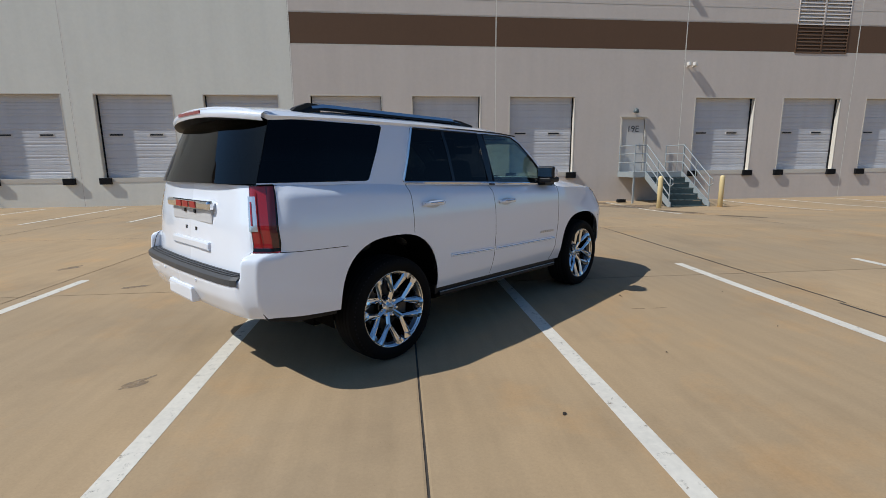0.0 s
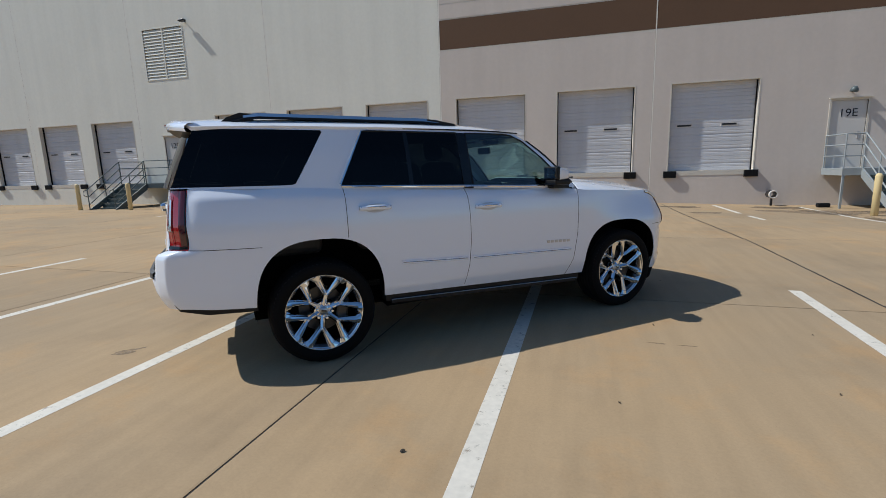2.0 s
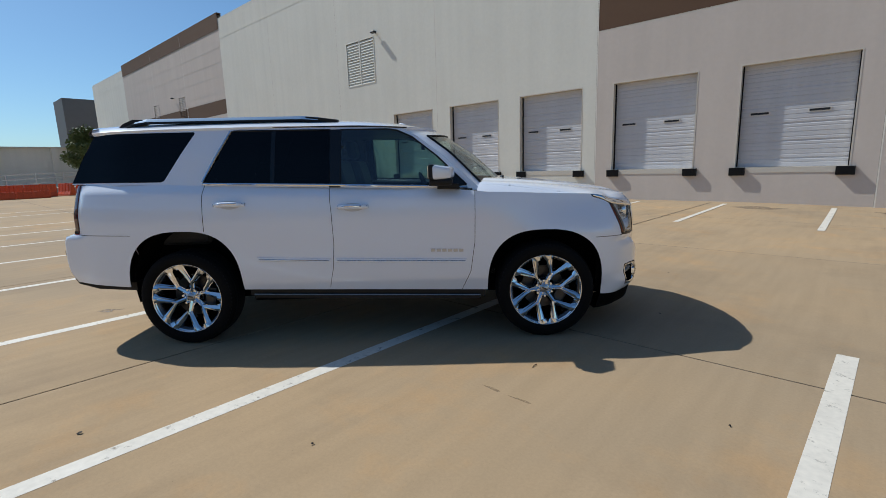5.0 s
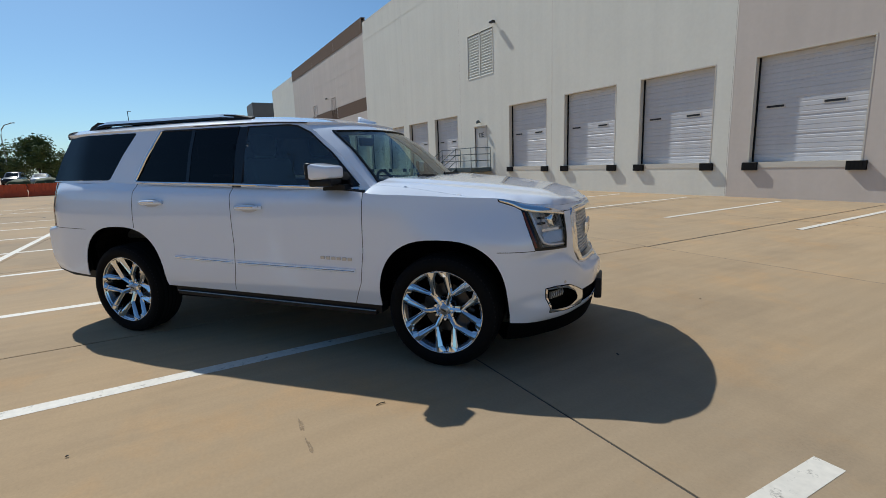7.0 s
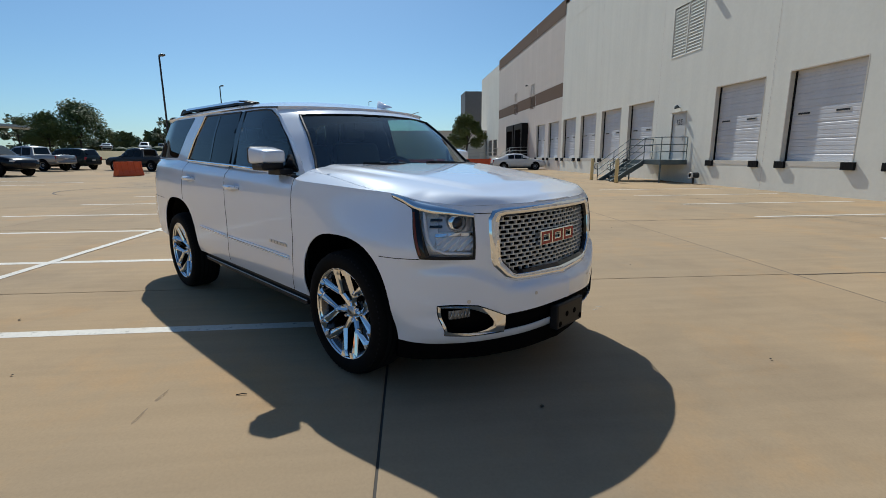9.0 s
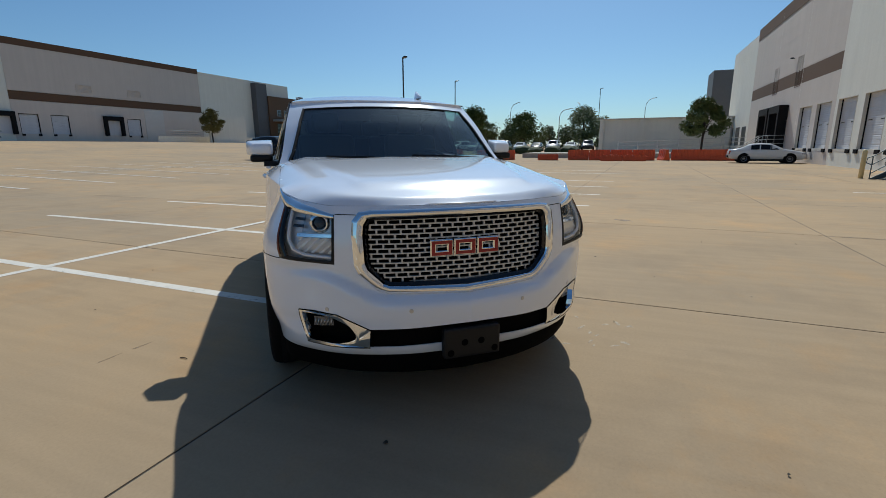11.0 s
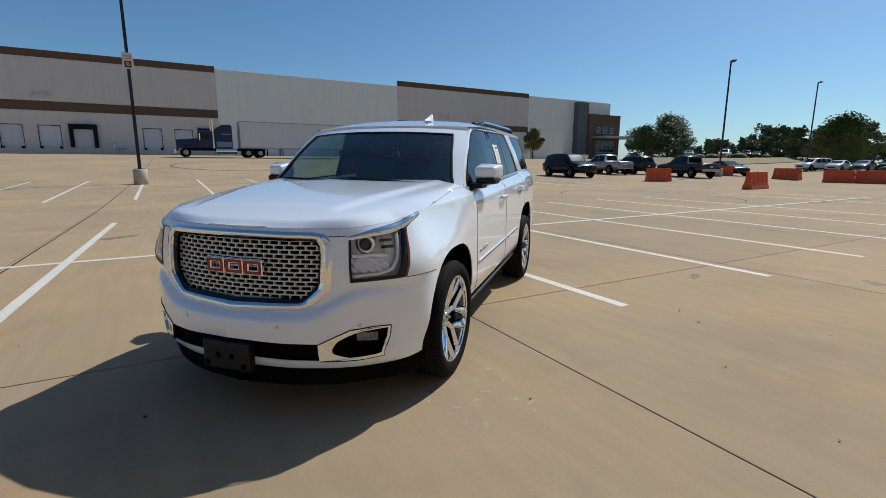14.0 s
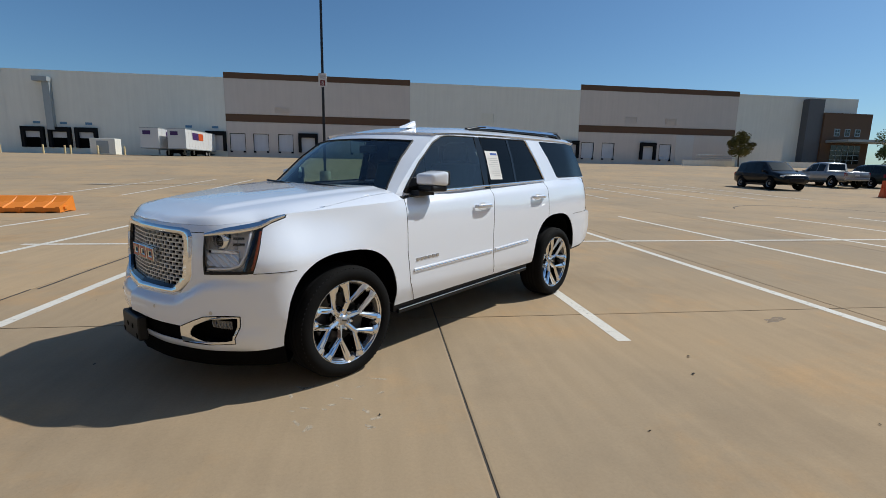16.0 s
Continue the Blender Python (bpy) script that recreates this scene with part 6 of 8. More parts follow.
def grille():
    out = outline([(0, 1.066), (0.46, 1.062), (0.528, 1.052), (0.560, 1.014), (0.568, 0.938), (0.563, 0.792), (0.545, 0.749), (0.46, 0.665), (0.41, 0.648), (0, 0.637)])
    mid = outline([(0, 1.034), (0.45, 1.029), (0.483, 1.022), (0.502, 0.992), (0.508, 0.938), (0.504, 0.803), (0.492, 0.770), (0.42, 0.698), (0.385, 0.685), (0, 0.675)])
    inn = outline([(0, 1.016), (0.435, 1.013), (0.465, 1.005), (0.480, 0.982), (0.485, 0.927), (0.482, 0.810), (0.470, 0.781), (0.41, 0.715), (0.375, 0.703), (0, 0.695)])
    g = part("grille_surround", band(out, mid, nose, lambda y, z: nose(y, z) + 0.004), CHROME, suv, "wide chrome grille surround", True)
    part("grille_shadow_frame", band(mid, inn, lambda y, z: nose(y, z) - 0.008, lambda y, z: nose(y, z) - 0.025), GLOSSBLACK, g)
    bm = bmesh.new()
    c = bm.verts.new((nose(0, 0.85) - 0.075, 0, 0.85))
    ring = [bm.verts.new((nose(y, z) - 0.075, y, z)) for y, z in mid]
    for i in range(len(ring)):
        bm.faces.new((c, ring[i], ring[(i + 1) % len(ring)]))
    part("grille_back", fix(bm), SHELL, g)
    # brick-bond mesh of bright cells

    def half_width(z):
        return lerp([(0.698, 0.378), (0.703, 0.388), (0.716, 0.405), (0.781, 0.466), (0.811, 0.476), (0.927, 0.479), (0.981, 0.474), (1.016, 0.45)], z)
    rows, pitch = 13, 0.0585
    z0, z1 = 0.698, 1.012
    hgt = (z1 - z0) / rows
    bm = bmesh.new()

    def barz(y0, y1, za, zb):
        x0, x1 = nose(y0, za) - 0.030, nose(y1, za) - 0.030
        f = [bm.verts.new(p) for p in ((x0, y0, za), (x1, y1, za), (x1, y1, zb), (x0, y0, zb))]
        b = [bm.verts.new((v.co.x - 0.014, v.co.y, v.co.z)) for v in f]
        bm.faces.new(f)
        for i in range(4):
            bm.faces.new((f[i], b[i], b[(i + 1) % 4], f[(i + 1) % 4]))
    for r in range(rows + 1):
        z = z0 + r * hgt
        w = half_width(z)
        ys = np.linspace(-w, w, 17)
        for a, b in zip(ys, ys[1:]):
            barz(a, b, z - 0.0031, z + 0.0031)
        if r < rows:
            zm = z + hgt / 2
            w = half_width(zm)
            y = -0.4972 + (pitch / 2 if r % 2 else 0)
            while y < 0.497:
                if abs(y) < w:
                    barz(y - 0.0040, y + 0.0040, z + 0.003, z + hgt - 0.003)
                y += pitch
    tagged(part("grille_mesh", fix(bm), mat("bright_grille_paint", (0.62, 0.635, 0.66), 0.30, 0.45, vary=0), g, "bright brick-pattern grille mesh"), kind="stuff")
    # plain red maker's plate of three blocks
    for k, y in enumerate((-0.127, 0.0, 0.127)):
        x = nose(0, 0.866) - 0.034
        bm = bmesh.new()
        loops = [[bm.verts.new((x + d, -y + sy * w, 0.866 + sz * h)) for sy, sz in ((-1, -1), (1, -1), (1, 1), (-1, 1))] for d, w, h in ((0.0, 0.060, 0.043), (0.016, 0.060, 0.043), (0.020, 0.056, 0.039), (0.020, 0.032, 0.018), (0.016, 0.028, 0.014), (0.0, 0.028, 0.014))]
        for P, Q in zip(loops, loops[1:]):
            for i in range(4):
                bm.faces.new((P[i], P[(i + 1) % 4], Q[(i + 1) % 4], Q[i]))
        b = part("badge_block", fix(bm), CHROME, g)
        bm = bmesh.new()
        loops = [[bm.verts.new((x + 0.0215, -y + sy * w, 0.866 + sz * h)) for sy, sz in ((-1, -1), (1, -1), (1, 1), (-1, 1))] for w, h in ((0.054, 0.037), (0.036, 0.021))]
        for i in range(4):
            bm.faces.new((loops[0][i], loops[0][(i + 1) % 4], loops[1][(i + 1) % 4], loops[1][i]))
        part("badge_fill", fix(bm), mat("badge_red", (0.30, 0.012, 0.015), 0.25, vary=0), b, "plain red badge ring")
    # bumper slot, plate holder, chin, sensors
    bm = bmesh.new()
    ys = np.linspace(-0.55, 0.55, 21)
    for z0, z1, dx in ((0.376, 0.492, -0.035),):
        A = [[bm.verts.new((nose(y, 0.44) + dx, y, z)) for z in (z0 - 0.01, 0.44, z1 + 0.01)] for y in ys]
        for P, Q in zip(A, A[1:]):
            for k in range(2):
                bm.faces.new((P[k], Q[k], Q[k + 1], P[k + 1]))
    part("lower_intake", fix(bm), SHELL, suv, "matt black lower bumper intake")
    x = nose(0, 0.42)
    pl = part("plate_holder", rbox(x - 0.03, x + 0.028, -0.153, 0.153, 0.312, 0.470, 0.012), BLACK, suv, "empty black front plate holder")
    for y, z in ((-0.12, 0.345), (0.12, 0.345), (-0.045, 0.395), (0.045, 0.395)):
        part("hole", lathe([(0.0, 0.0), (0.018, 0.0)], 16, "x"), SHELL, pl, m=pose(x + 0.0295, y, z))
    bm = bmesh.new()
    us = np.linspace(1.93, 3.06, 40)
    for side in (-1, 1):
        A = []
        for u in us:
            zt = lerp(BASE, u) + 0.006
            xx, yy = side_point(u, zt)
            A.append([bm.verts.new((xx - 0.005 - d, side * max(0, yy - 0.005 - d * 0.5), z)) for z, d in ((zt, 0.0), (zt - 0.03, 0.004), (0.255, 0.016), (0.216, 0.024), (0.206, 0.040), (0.29, 0.16))])
        for P, Q in zip(A, A[1:]):
            for k in range(5):
                bm.faces.new((P[k], Q[k], Q[k + 1], P[k + 1]))
    part("chin_spoiler", fix(bm), SHELL, suv, "black plastic front air dam", True)
    for y in (-0.695, -0.305, 0.305, 0.695):
        part("parking_sensor", lathe([(0.0, 0.004), (0.010, 0.004), (0.0115, 0.001), (0.013, -0.01)], 16, "x"), SILVER, suv, m=pose(nose(y, 0.572) - 0.002, y, 0.572, 0, 0, y * 55))


grille()


# ---- SUV: sides ----
def sides():
    for side in (-1, 1):
        def P(x, z, o=0.0):
            return Vector((x, side * (side_point(x, z)[1] + o), z))
        # lower door moulding
        for x0, x1, z0, z1 in ((-0.85, -0.258, 0.704, 0.679), (-0.212, 0.840, 0.677, 0.650)):
            bm = bmesh.new()
            cols = []
            for t in np.linspace(0, 1, 10):
                x, z = x0 + (x1 - x0) * t, z0 + (z1 - z0) * t
                cols.append([bm.verts.new(P(x, z + dz, o)) for dz, o in ((-0.017, -0.002), (-0.0155, 0.005), (-0.012, 0.008), (0.012, 0.008), (0.0155, 0.005), (0.017, -0.002))])
            for A, B in zip(cols, cols[1:]):
                for k in range(5):
                    bm.faces.new((A[k], B[k], B[k + 1], A[k + 1]))
            bm.faces.new(cols[0]); bm.faces.new(cols[-1][::-1])
            mo = part("door_moulding", turn_out(fix(bm), side), PAINT, suv)
            bm = bmesh.new()
            tube(bm, [P(x0 + 0.01, z0, 0.0065), P((x0 + x1) / 2, (z0 + z1) / 2, 0.0065), P(x1 - 0.01, z1, 0.0065)], 0.0048, 8)
            part("bright_strip", bm, CHROME, mo)
        # plain blocks in place of the model badge
        for k in range(6):
            x = 0.555 + 0.045 * k
            z = 0.742 - 0.03 * (x - 0.55)
            c = P(x + 0.018, z, 0.0)
            part("badge_block", rbox(-0.017, 0.017, -0.004, 0.004, -0.012, 0.012, 0.003), SILVER, suv, m=pose(c.x, c.y + side * 0.002, c.z))
        # door handles
        for x, z in ((-1.040, 1.150), (-0.052, 1.106)):
            bm = bmesh.new()
            rings = []
            for t in np.linspace(-1, 1, 11):
                o = 0.046 - 0.030 * abs(t) ** 4 
                h = 0.019 - 0.006 * abs(t) ** 3
                c = P(x + 0.125 * t, z, o)
                c.z += 0.004 * (1 - t * t)
                rings.append([bm.verts.new(c + Vector((0, side * dy, dz))) for dy, dz in ((-0.014, -h), (0.002, -h), (0.008, -h * 0.4), (0.008, h * 0.5), (0.0, h), (-0.014, h))])
            for A, B in zip(rings, rings[1:]):
                for k in range(6):
                    bm.faces.new((A[k], A[(k + 1) % 6], B[(k + 1) % 6], B[k]))
            bm.faces.new(rings[0]); bm.faces.new(rings[-1][::-1])
            hd = part("door_handle", fix(bm), PAINT, suv, smooth=True)
            bm = bmesh.new()
            tube(bm, [P(x - 0.115, z + 0.006, 0.048 - 0.02), P(x - 0.06, z + 0.008, 0.0545), P(x + 0.06, z + 0.008, 0.0545), P(x + 0.115, z + 0.006, 0.048 - 0.02)], 0.005, 6)
            part("chrome_strip", bm, CHROME, hd)
            cup = bmesh.new()
            ring = [P(x + 0.085 * math.cos(a), z + 0.034 * math.sin(a) - 0.004, 0.0015) for a in [2 * math.pi * i / 24 for i in range(24)]]
            cup.faces.new([cup.verts.new(p) for p in ring])
            # flat disc in a greyer white: the hollow's shade is in the colour
            part("handle_cup", turn_out(cup, side), mat("pearl_white_shaded", (0.62, 0.62, 0.63), 0.35, vary=0.0), hd)
        # fuel door on the left, running board, rocker
        bm = bmesh.new()
        prism(bm, [(-0.97, 0.45), (0.99, 0.395), (0.99, 0.33), (-0.97, 0.385)], "y", side * 0.80, side * 0.905)
        part("rocker", fix(bm), BLACK, suv)
        bm = bmesh.new()
        prism(bm, [(-0.93, 0.40), (0.95, 0.35), (0.95, 0.318), (-0.93, 0.368)], "y", side * 0.84, side * 0.925)
        rb = part("running_board", fix(bm), BLACK, suv, "black retracted running board")
        bm = bmesh.new()
        tube(bm, [(-0.93, side * 0.926, 0.398), (0.95, side * 0.926, 0.348)], 0.004, 6)
        part("bright_strip", bm, SILVER, rb)
        # mirror
        mr = part("mirror", mirror_shell(side), PAINT, suv, "white door mirror on a black foot", True)
        bm = bmesh.new()
        prism(bm, [(0.62, 1.225), (0.80, 1.225), (0.79, 1.262), (0.63, 1.268)], "y", side * 0.86, side * 0.98)
        part("mirror_foot", fix(bm), BLACK, mr)
        part("mirror_base", rbox(0.565, 0.745, min(side * 0.915, side * 1.075), max(side * 0.915, side * 1.075), 1.255, 1.308, 0.018), BLACK, mr)
        part("mirror_bezel", rbox(0.560, 0.612, min(side * 0.912, side * 1.100), max(side * 0.912, side * 1.100), 1.302, 1.417, 0.015), BLACK, mr, "black mirror surround")
        part("mirror_glass", boxes((0.556, 0.5605, min(side * 0.928, side * 1.085), max(side * 0.928, side * 1.085), 1.314, 1.405)), CHROME, mr)
        # corner seal by the mirror
        bm = bmesh.new()
        bm.faces.new([bm.verts.new((x, side * (glass_y(z) + 0.004 - 0.045 * ss(0.1, 1.0, x)), z)) for x, z in ((0.66, 1.248), (0.86, 1.243), (0.68, 1.415))])
        part("sail_panel", turn_out(bm, side), GLOSSBLACK, suv)


def mirror_shell(side):
    bm = bmesh.new()
    box(bm, 0.588, 0.765, 0.910, 1.110, 1.300, 1.422)
    for v in bm.verts:
        if v.co.x > 0.7:
            v.co.z += -0.03 if v.co.z > 1.36 else 0.006
            if v.co.y > 1.0:
                v.co.y -= 0.045
                v.co.x -= 0.035
        if v.co.y > 1.0 and v.co.z > 1.36:
            v.co.z -= 0.006
    bmesh.ops.bevel(bm, geom=bm.edges[:], offset=0.026, segments=4, affect="EDGES", profile=0.55)
    if side < 0:
        bmesh.ops.scale(bm, vec=(1, -1, 1), verts=bm.verts[:])
        bmesh.ops.reverse_faces(bm, faces=bm.faces[:])
    return bm


sides()


# ---- SUV: tail, underside, cabin ----
def tail():
    # bumper step pad
    bm = bmesh.new()
    A = []
    for u in np.linspace(-3.46, -2.625, 16):
        x, y = side_point(u, 0.75)
        A.append([(x + 0.10, y * 0.985, 0.808), (x + 0.016, y, 0.803), (x - 0.008, y, 0.786), (x - 0.010, y, 0.752), (x + 0.004, y, 0.742)])
    for side in (-1, 1):
        g = [[bm.verts.new((p[0], side * p[1], p[2])) for p in r] for r in A]
        for P, Q in zip(g, g[1:]):
            for k in range(4):
                bm.faces.new((P[k], Q[k], Q[k + 1], P[k + 1]))
    b = part("bumper_step", fix(bm), mat("grey_step_rubber", (0.05, 0.051, 0.054), 0.45, vary=0.1), suv, "ribbed black rear bumper step pad")
    for k in range(3):
        bm = bmesh.new()
        pts = []
        for u in np.linspace(-3.46, -2.63, 12):
            x, y = side_point(u, 0.75)
            pts.append((x + 0.02 + 0.025 * k, y * 0.99, 0.804 + 0.001 * k))
        tube(bm, [(p[0], -p[1], p[2]) for p in pts[::-1]] + pts[1:], 0.004, 5)
        part("step_rib", bm, BLACK, b)
    x = lambda z: smooth_curve(XR, z)
    t = part("tailgate_handle_bar", rbox(x(1.20) - 0.045, x(1.20) + 0.01, -0.385, 0.385, 1.170, 1.230, 0.018), CHROME, suv, "chrome bar over the number plate recess")
    for k, y in enumerate((-0.13, 0.0, 0.13)):
        part("badge_fill", boxes((x(1.20) - 0.049, x(1.20) - 0.044, y - 0.05, y + 0.05, 1.179, 1.221)), mat("badge_red", (0.32, 0.012, 0.015), 0.25, vary=0), t)
    # greyer white than the body paints the shade of the plate recess
    part("plate_recess", rbox(x(1.12) - 0.004, x(1.12) + 0.02, -0.36, 0.36, 1.075, 1.172, 0.012), mat("pearl_white_shaded", (0.55, 0.55, 0.56), 0.35, vary=0.0), suv, "empty white number plate recess")
    for y, z in ((-0.09, 1.15), (0.09, 1.15), (-0.09, 1.03), (0.09, 1.03)):
        part("plate_clip", boxes((x(1.12) - 0.012, x(1.12) - 0.003, y - 0.014, y + 0.014, z - 0.012, z + 0.012)), BLACK, suv)
    part("tailgate_grip", rbox(x(0.94) - 0.018, x(0.94) + 0.02, -0.335, 0.335, 0.895, 0.96, 0.015), PAINT, suv)
    part("hitch_cover", rbox(x(0.62) - 0.022, x(0.62) + 0.05, -0.22, 0.22, 0.545, 0.66, 0.02), PAINT, suv, "white hitch cover in the bumper")
    for y in (-0.62, -0.3, 0.3, 0.62):
        part("parking_sensor", lathe([(0.0, -0.004), (0.011, -0.003), (0.012, 0.01)], 16, "x"), PAINT, suv, m=pose(x(0.72) + 0.0 + 0.05 * (abs(y) > 0.5), y, 0.72))
    bm = bmesh.new()
    prism(bm, [(-2.45, 0.57), (-1.93, 0.52), (-1.93, 0.45), (-2.25, 0.47), (-2.42, 0.52)], "y", -0.90, 0.90)
    part("rear_valance", fix(bm), BLACK, suv, "black lower rear valance")


def underside():
    part("floor_pan", boxes((-1.95, 1.95, -0.62, 0.62, 0.30, 0.42), (-0.95, 0.97, -0.86, 0.86, 0.33, 0.44), (1.9, 2.12, -0.66, 0.66, 0.28, 0.42)), SHELL, suv)
    for x in (-1.44, 1.45):
        for side in (-1, 1):
            bm = bmesh.new()
            poly = [(x + 0.515 * math.cos(a), 0.465 + 0.515 * math.sin(a)) for a in np.linspace(-0.25, math.pi + 0.25, 18)]
            A = [bm.verts.new((p[0], side * (0.925 if p[1] > 0.7 else 0.88), p[1])) for p in poly]
            B = [bm.verts.new((p[0], side * 0.60, p[1])) for p in poly]
            for i in range(len(poly) - 1):
                bm.faces.new((A[i], B[i], B[i + 1], A[i + 1]))
            bm.faces.new(B)
            part("wheel_well", fix(bm), SHELL, suv)
    bm = bmesh.new()
    tube(bm, [(-1.473, -0.8, 0.388), (-1.473, 0.8, 0.388)], 0.05, 10)
    part("axle", bm, SHELL, suv)
    bm = bmesh.new()
    tube(bm, [(1.473, -0.8, 0.388), (1.473, 0.8, 0.388)], 0.04, 10)
    part("axle", bm, SHELL, suv)
    bm = bmesh.new()
    tube(bm, [(-1.9, -0.55, 0.42), (-2.02, -0.57, 0.45), (-2.12, -0.60, 0.47)], 0.032, 10)
    part("exhaust", bm, IRON, suv)


def seat(x, y, parent, w=0.27, tall=True):
    s = part("seat", rbox(x - 0.26, x + 0.26, y - w, y + w, 0.78, 0.95, 0.06, 3), CABIN, parent, "dark leather seat")
    b = rbox(-0.07, 0.07, -w, w, 0.0, 0.62, 0.06, 3)
    part("backrest", b, CABIN, s, m=pose(x - 0.24, y, 0.88, 0, -14, 0))
    part("headrest", rbox(-0.05, 0.05, -0.13, 0.13, 0.0, 0.19, 0.045, 3), CABIN, s, m=pose(x - 0.40, y, 1.50, 0, -8, 0))


def cabin():
    for y in (-0.42, 0.42):
        seat(0.10, y, suv); seat(-0.85, y, suv)
    seat(-1.65, -0.35, suv, 0.3); seat(-1.65, 0.35, suv, 0.3)
    d = part("dashboard", rbox(0.60, 1.12, -0.82, 0.82, 0.85, 1.20, 0.08, 3), CABIN, suv, "dark dashboard")
    part("instrument_hood", rbox(0.60, 0.85, 0.24, 0.60, 1.18, 1.265, 0.04, 3), CABIN, d)
    for y in (-0.90, 0.87):
        part("door_lining", boxes((-0.88, 0.9, y, y + 0.03, 0.45, 1.22)), CABIN, suv)
        part("door_lining", boxes((-2.2, -0.885, y, y + 0.03, 1.02, 1.25)), CABIN, suv)
    part("cabin_floor", boxes((-2.3, 1.1, -0.60, 0.60, 0.45, 0.5)), CABIN, suv)
    bm = bmesh.new()
    c = Vector((0.47, 0.42, 1.16))
    pts = []
    for k in range(29):
        a = 2 * math.pi * k / 28
        pts.append(c + Vector((-0.19 * math.sin(a) * 0.42, 0.19 * math.cos(a), 0.19 * math.sin(a) * 0.9)))
    tube(bm, pts, 0.016, 8)
    box(bm, 0.46, 0.50, 0.28, 0.56, 1.13, 1.18)
    part("steering_wheel", bm, CABIN, suv)
    part("rear_view_mirror", rbox(0.45, 0.48, -0.12, 0.12, 1.56, 1.63, 0.015), BLACK, suv)
    part("camera_pod", rbox(0.47, 0.62, -0.06, 0.06, 1.66, 1.71, 0.02), BLACK, suv)
    for y in (-0.38, 0.38):
        part("sun_visor", rbox(0.30, 0.47, y - 0.20, y + 0.20, 1.69, 1.705, 0.006), CABIN, suv)
    # wipers
    for y0, y1 in ((0.62, 0.05), (-0.02, -0.56)):
        bm = bmesh.new()
        tube(bm, [(1.165, y0, 1.275), (1.205, (y0 + y1) / 2, 1.292), (1.18, y1, 1.30)], 0.009, 6)
        part("wiper", bm, BLACK, suv)
    bm = bmesh.new()
    A = []
    for y in np.linspace(-0.80, 0.80, 17):
        w = y / 0.85
        A.append([bm.verts.new((x, y, z)) for x, z in ((0.98 + 0.24 * (1 - w * w), 1.245 + 0.03 * (1 - w * w)), (1.10 + 0.16 * (1 - w * w), 1.245 + 0.028 * (1 - w * w)))])
    for P, Q in zip(A, A[1:]):
        bm.faces.new((P[0], Q[0], Q[1], P[1]))
    part("cowl", fix(bm), BLACK, suv, "black plastic cowl under the windscreen")
    # price sheet in the left rear door window
    def sheet_at(s, h, off):
        z = 1.335 + 0.265 * h
        x = -0.375 + 0.01 * h + (s - 0.5) * 0.20
        return (x, glass_y(z) + off, z)

    def sheet_patch(s0, s1, h0, h1, off, n=8):
        b = bmesh.new()
        A = [[b.verts.new(sheet_at(s, h0 + (h1 - h0) * k / n, off)) for s in (s0, s1)] for k in range(n + 1)]
        for P, Q in zip(A, A[1:]):
            b.faces.new((P[0], P[1], Q[1], Q[0]))
        return turn_out(b, 1)
    ps = part("window_sticker", sheet_patch(0, 1, 0, 1, 0.004), PAPER, suv, "white paper price sheet on the window")
    part("print_bar", sheet_patch(0.08, 0.62, 0.86, 0.93, 0.006, 2), mat("print_blue", (0.05, 0.12, 0.4), 0.8, vary=0), ps)
    for k in range(9):
        part("print_bar", sheet_patch(0.1, 0.9 - 0.12 * (k % 3), 0.74 - 0.075 * k, 0.752 - 0.075 * k, 0.006, 1), mat("print_grey", (0.45, 0.45, 0.46), 0.8, vary=0), ps)
    part("dash_card", boxes((0.86, 0.98, 0.36, 0.62, 1.232, 1.236)), PAPER, suv, m=None)


tail()
underside()
cabin()

# ---- other vehicles ----
CARGLASS = mat("dark_car_glass", (0.006, 0.007, 0.008), 0.04, vary=0, spec=0.3)
HEADL = mat("headlamp_plastic", (0.55, 0.56, 0.58), 0.15, 0.4, vary=0)
ALLOY = mat("alloy_wheel", (0.22, 0.22, 0.23), 0.4, 0.8, vary=0)
PAINTS = {}


def car_paint(name, c, metal=0.0):
    if name not in PAINTS:
        PAINTS[name] = mat(name + "_car_paint", c, 0.22, metal, vary=0.0, coat=0.2, spec=0.2)
    return PAINTS[name]


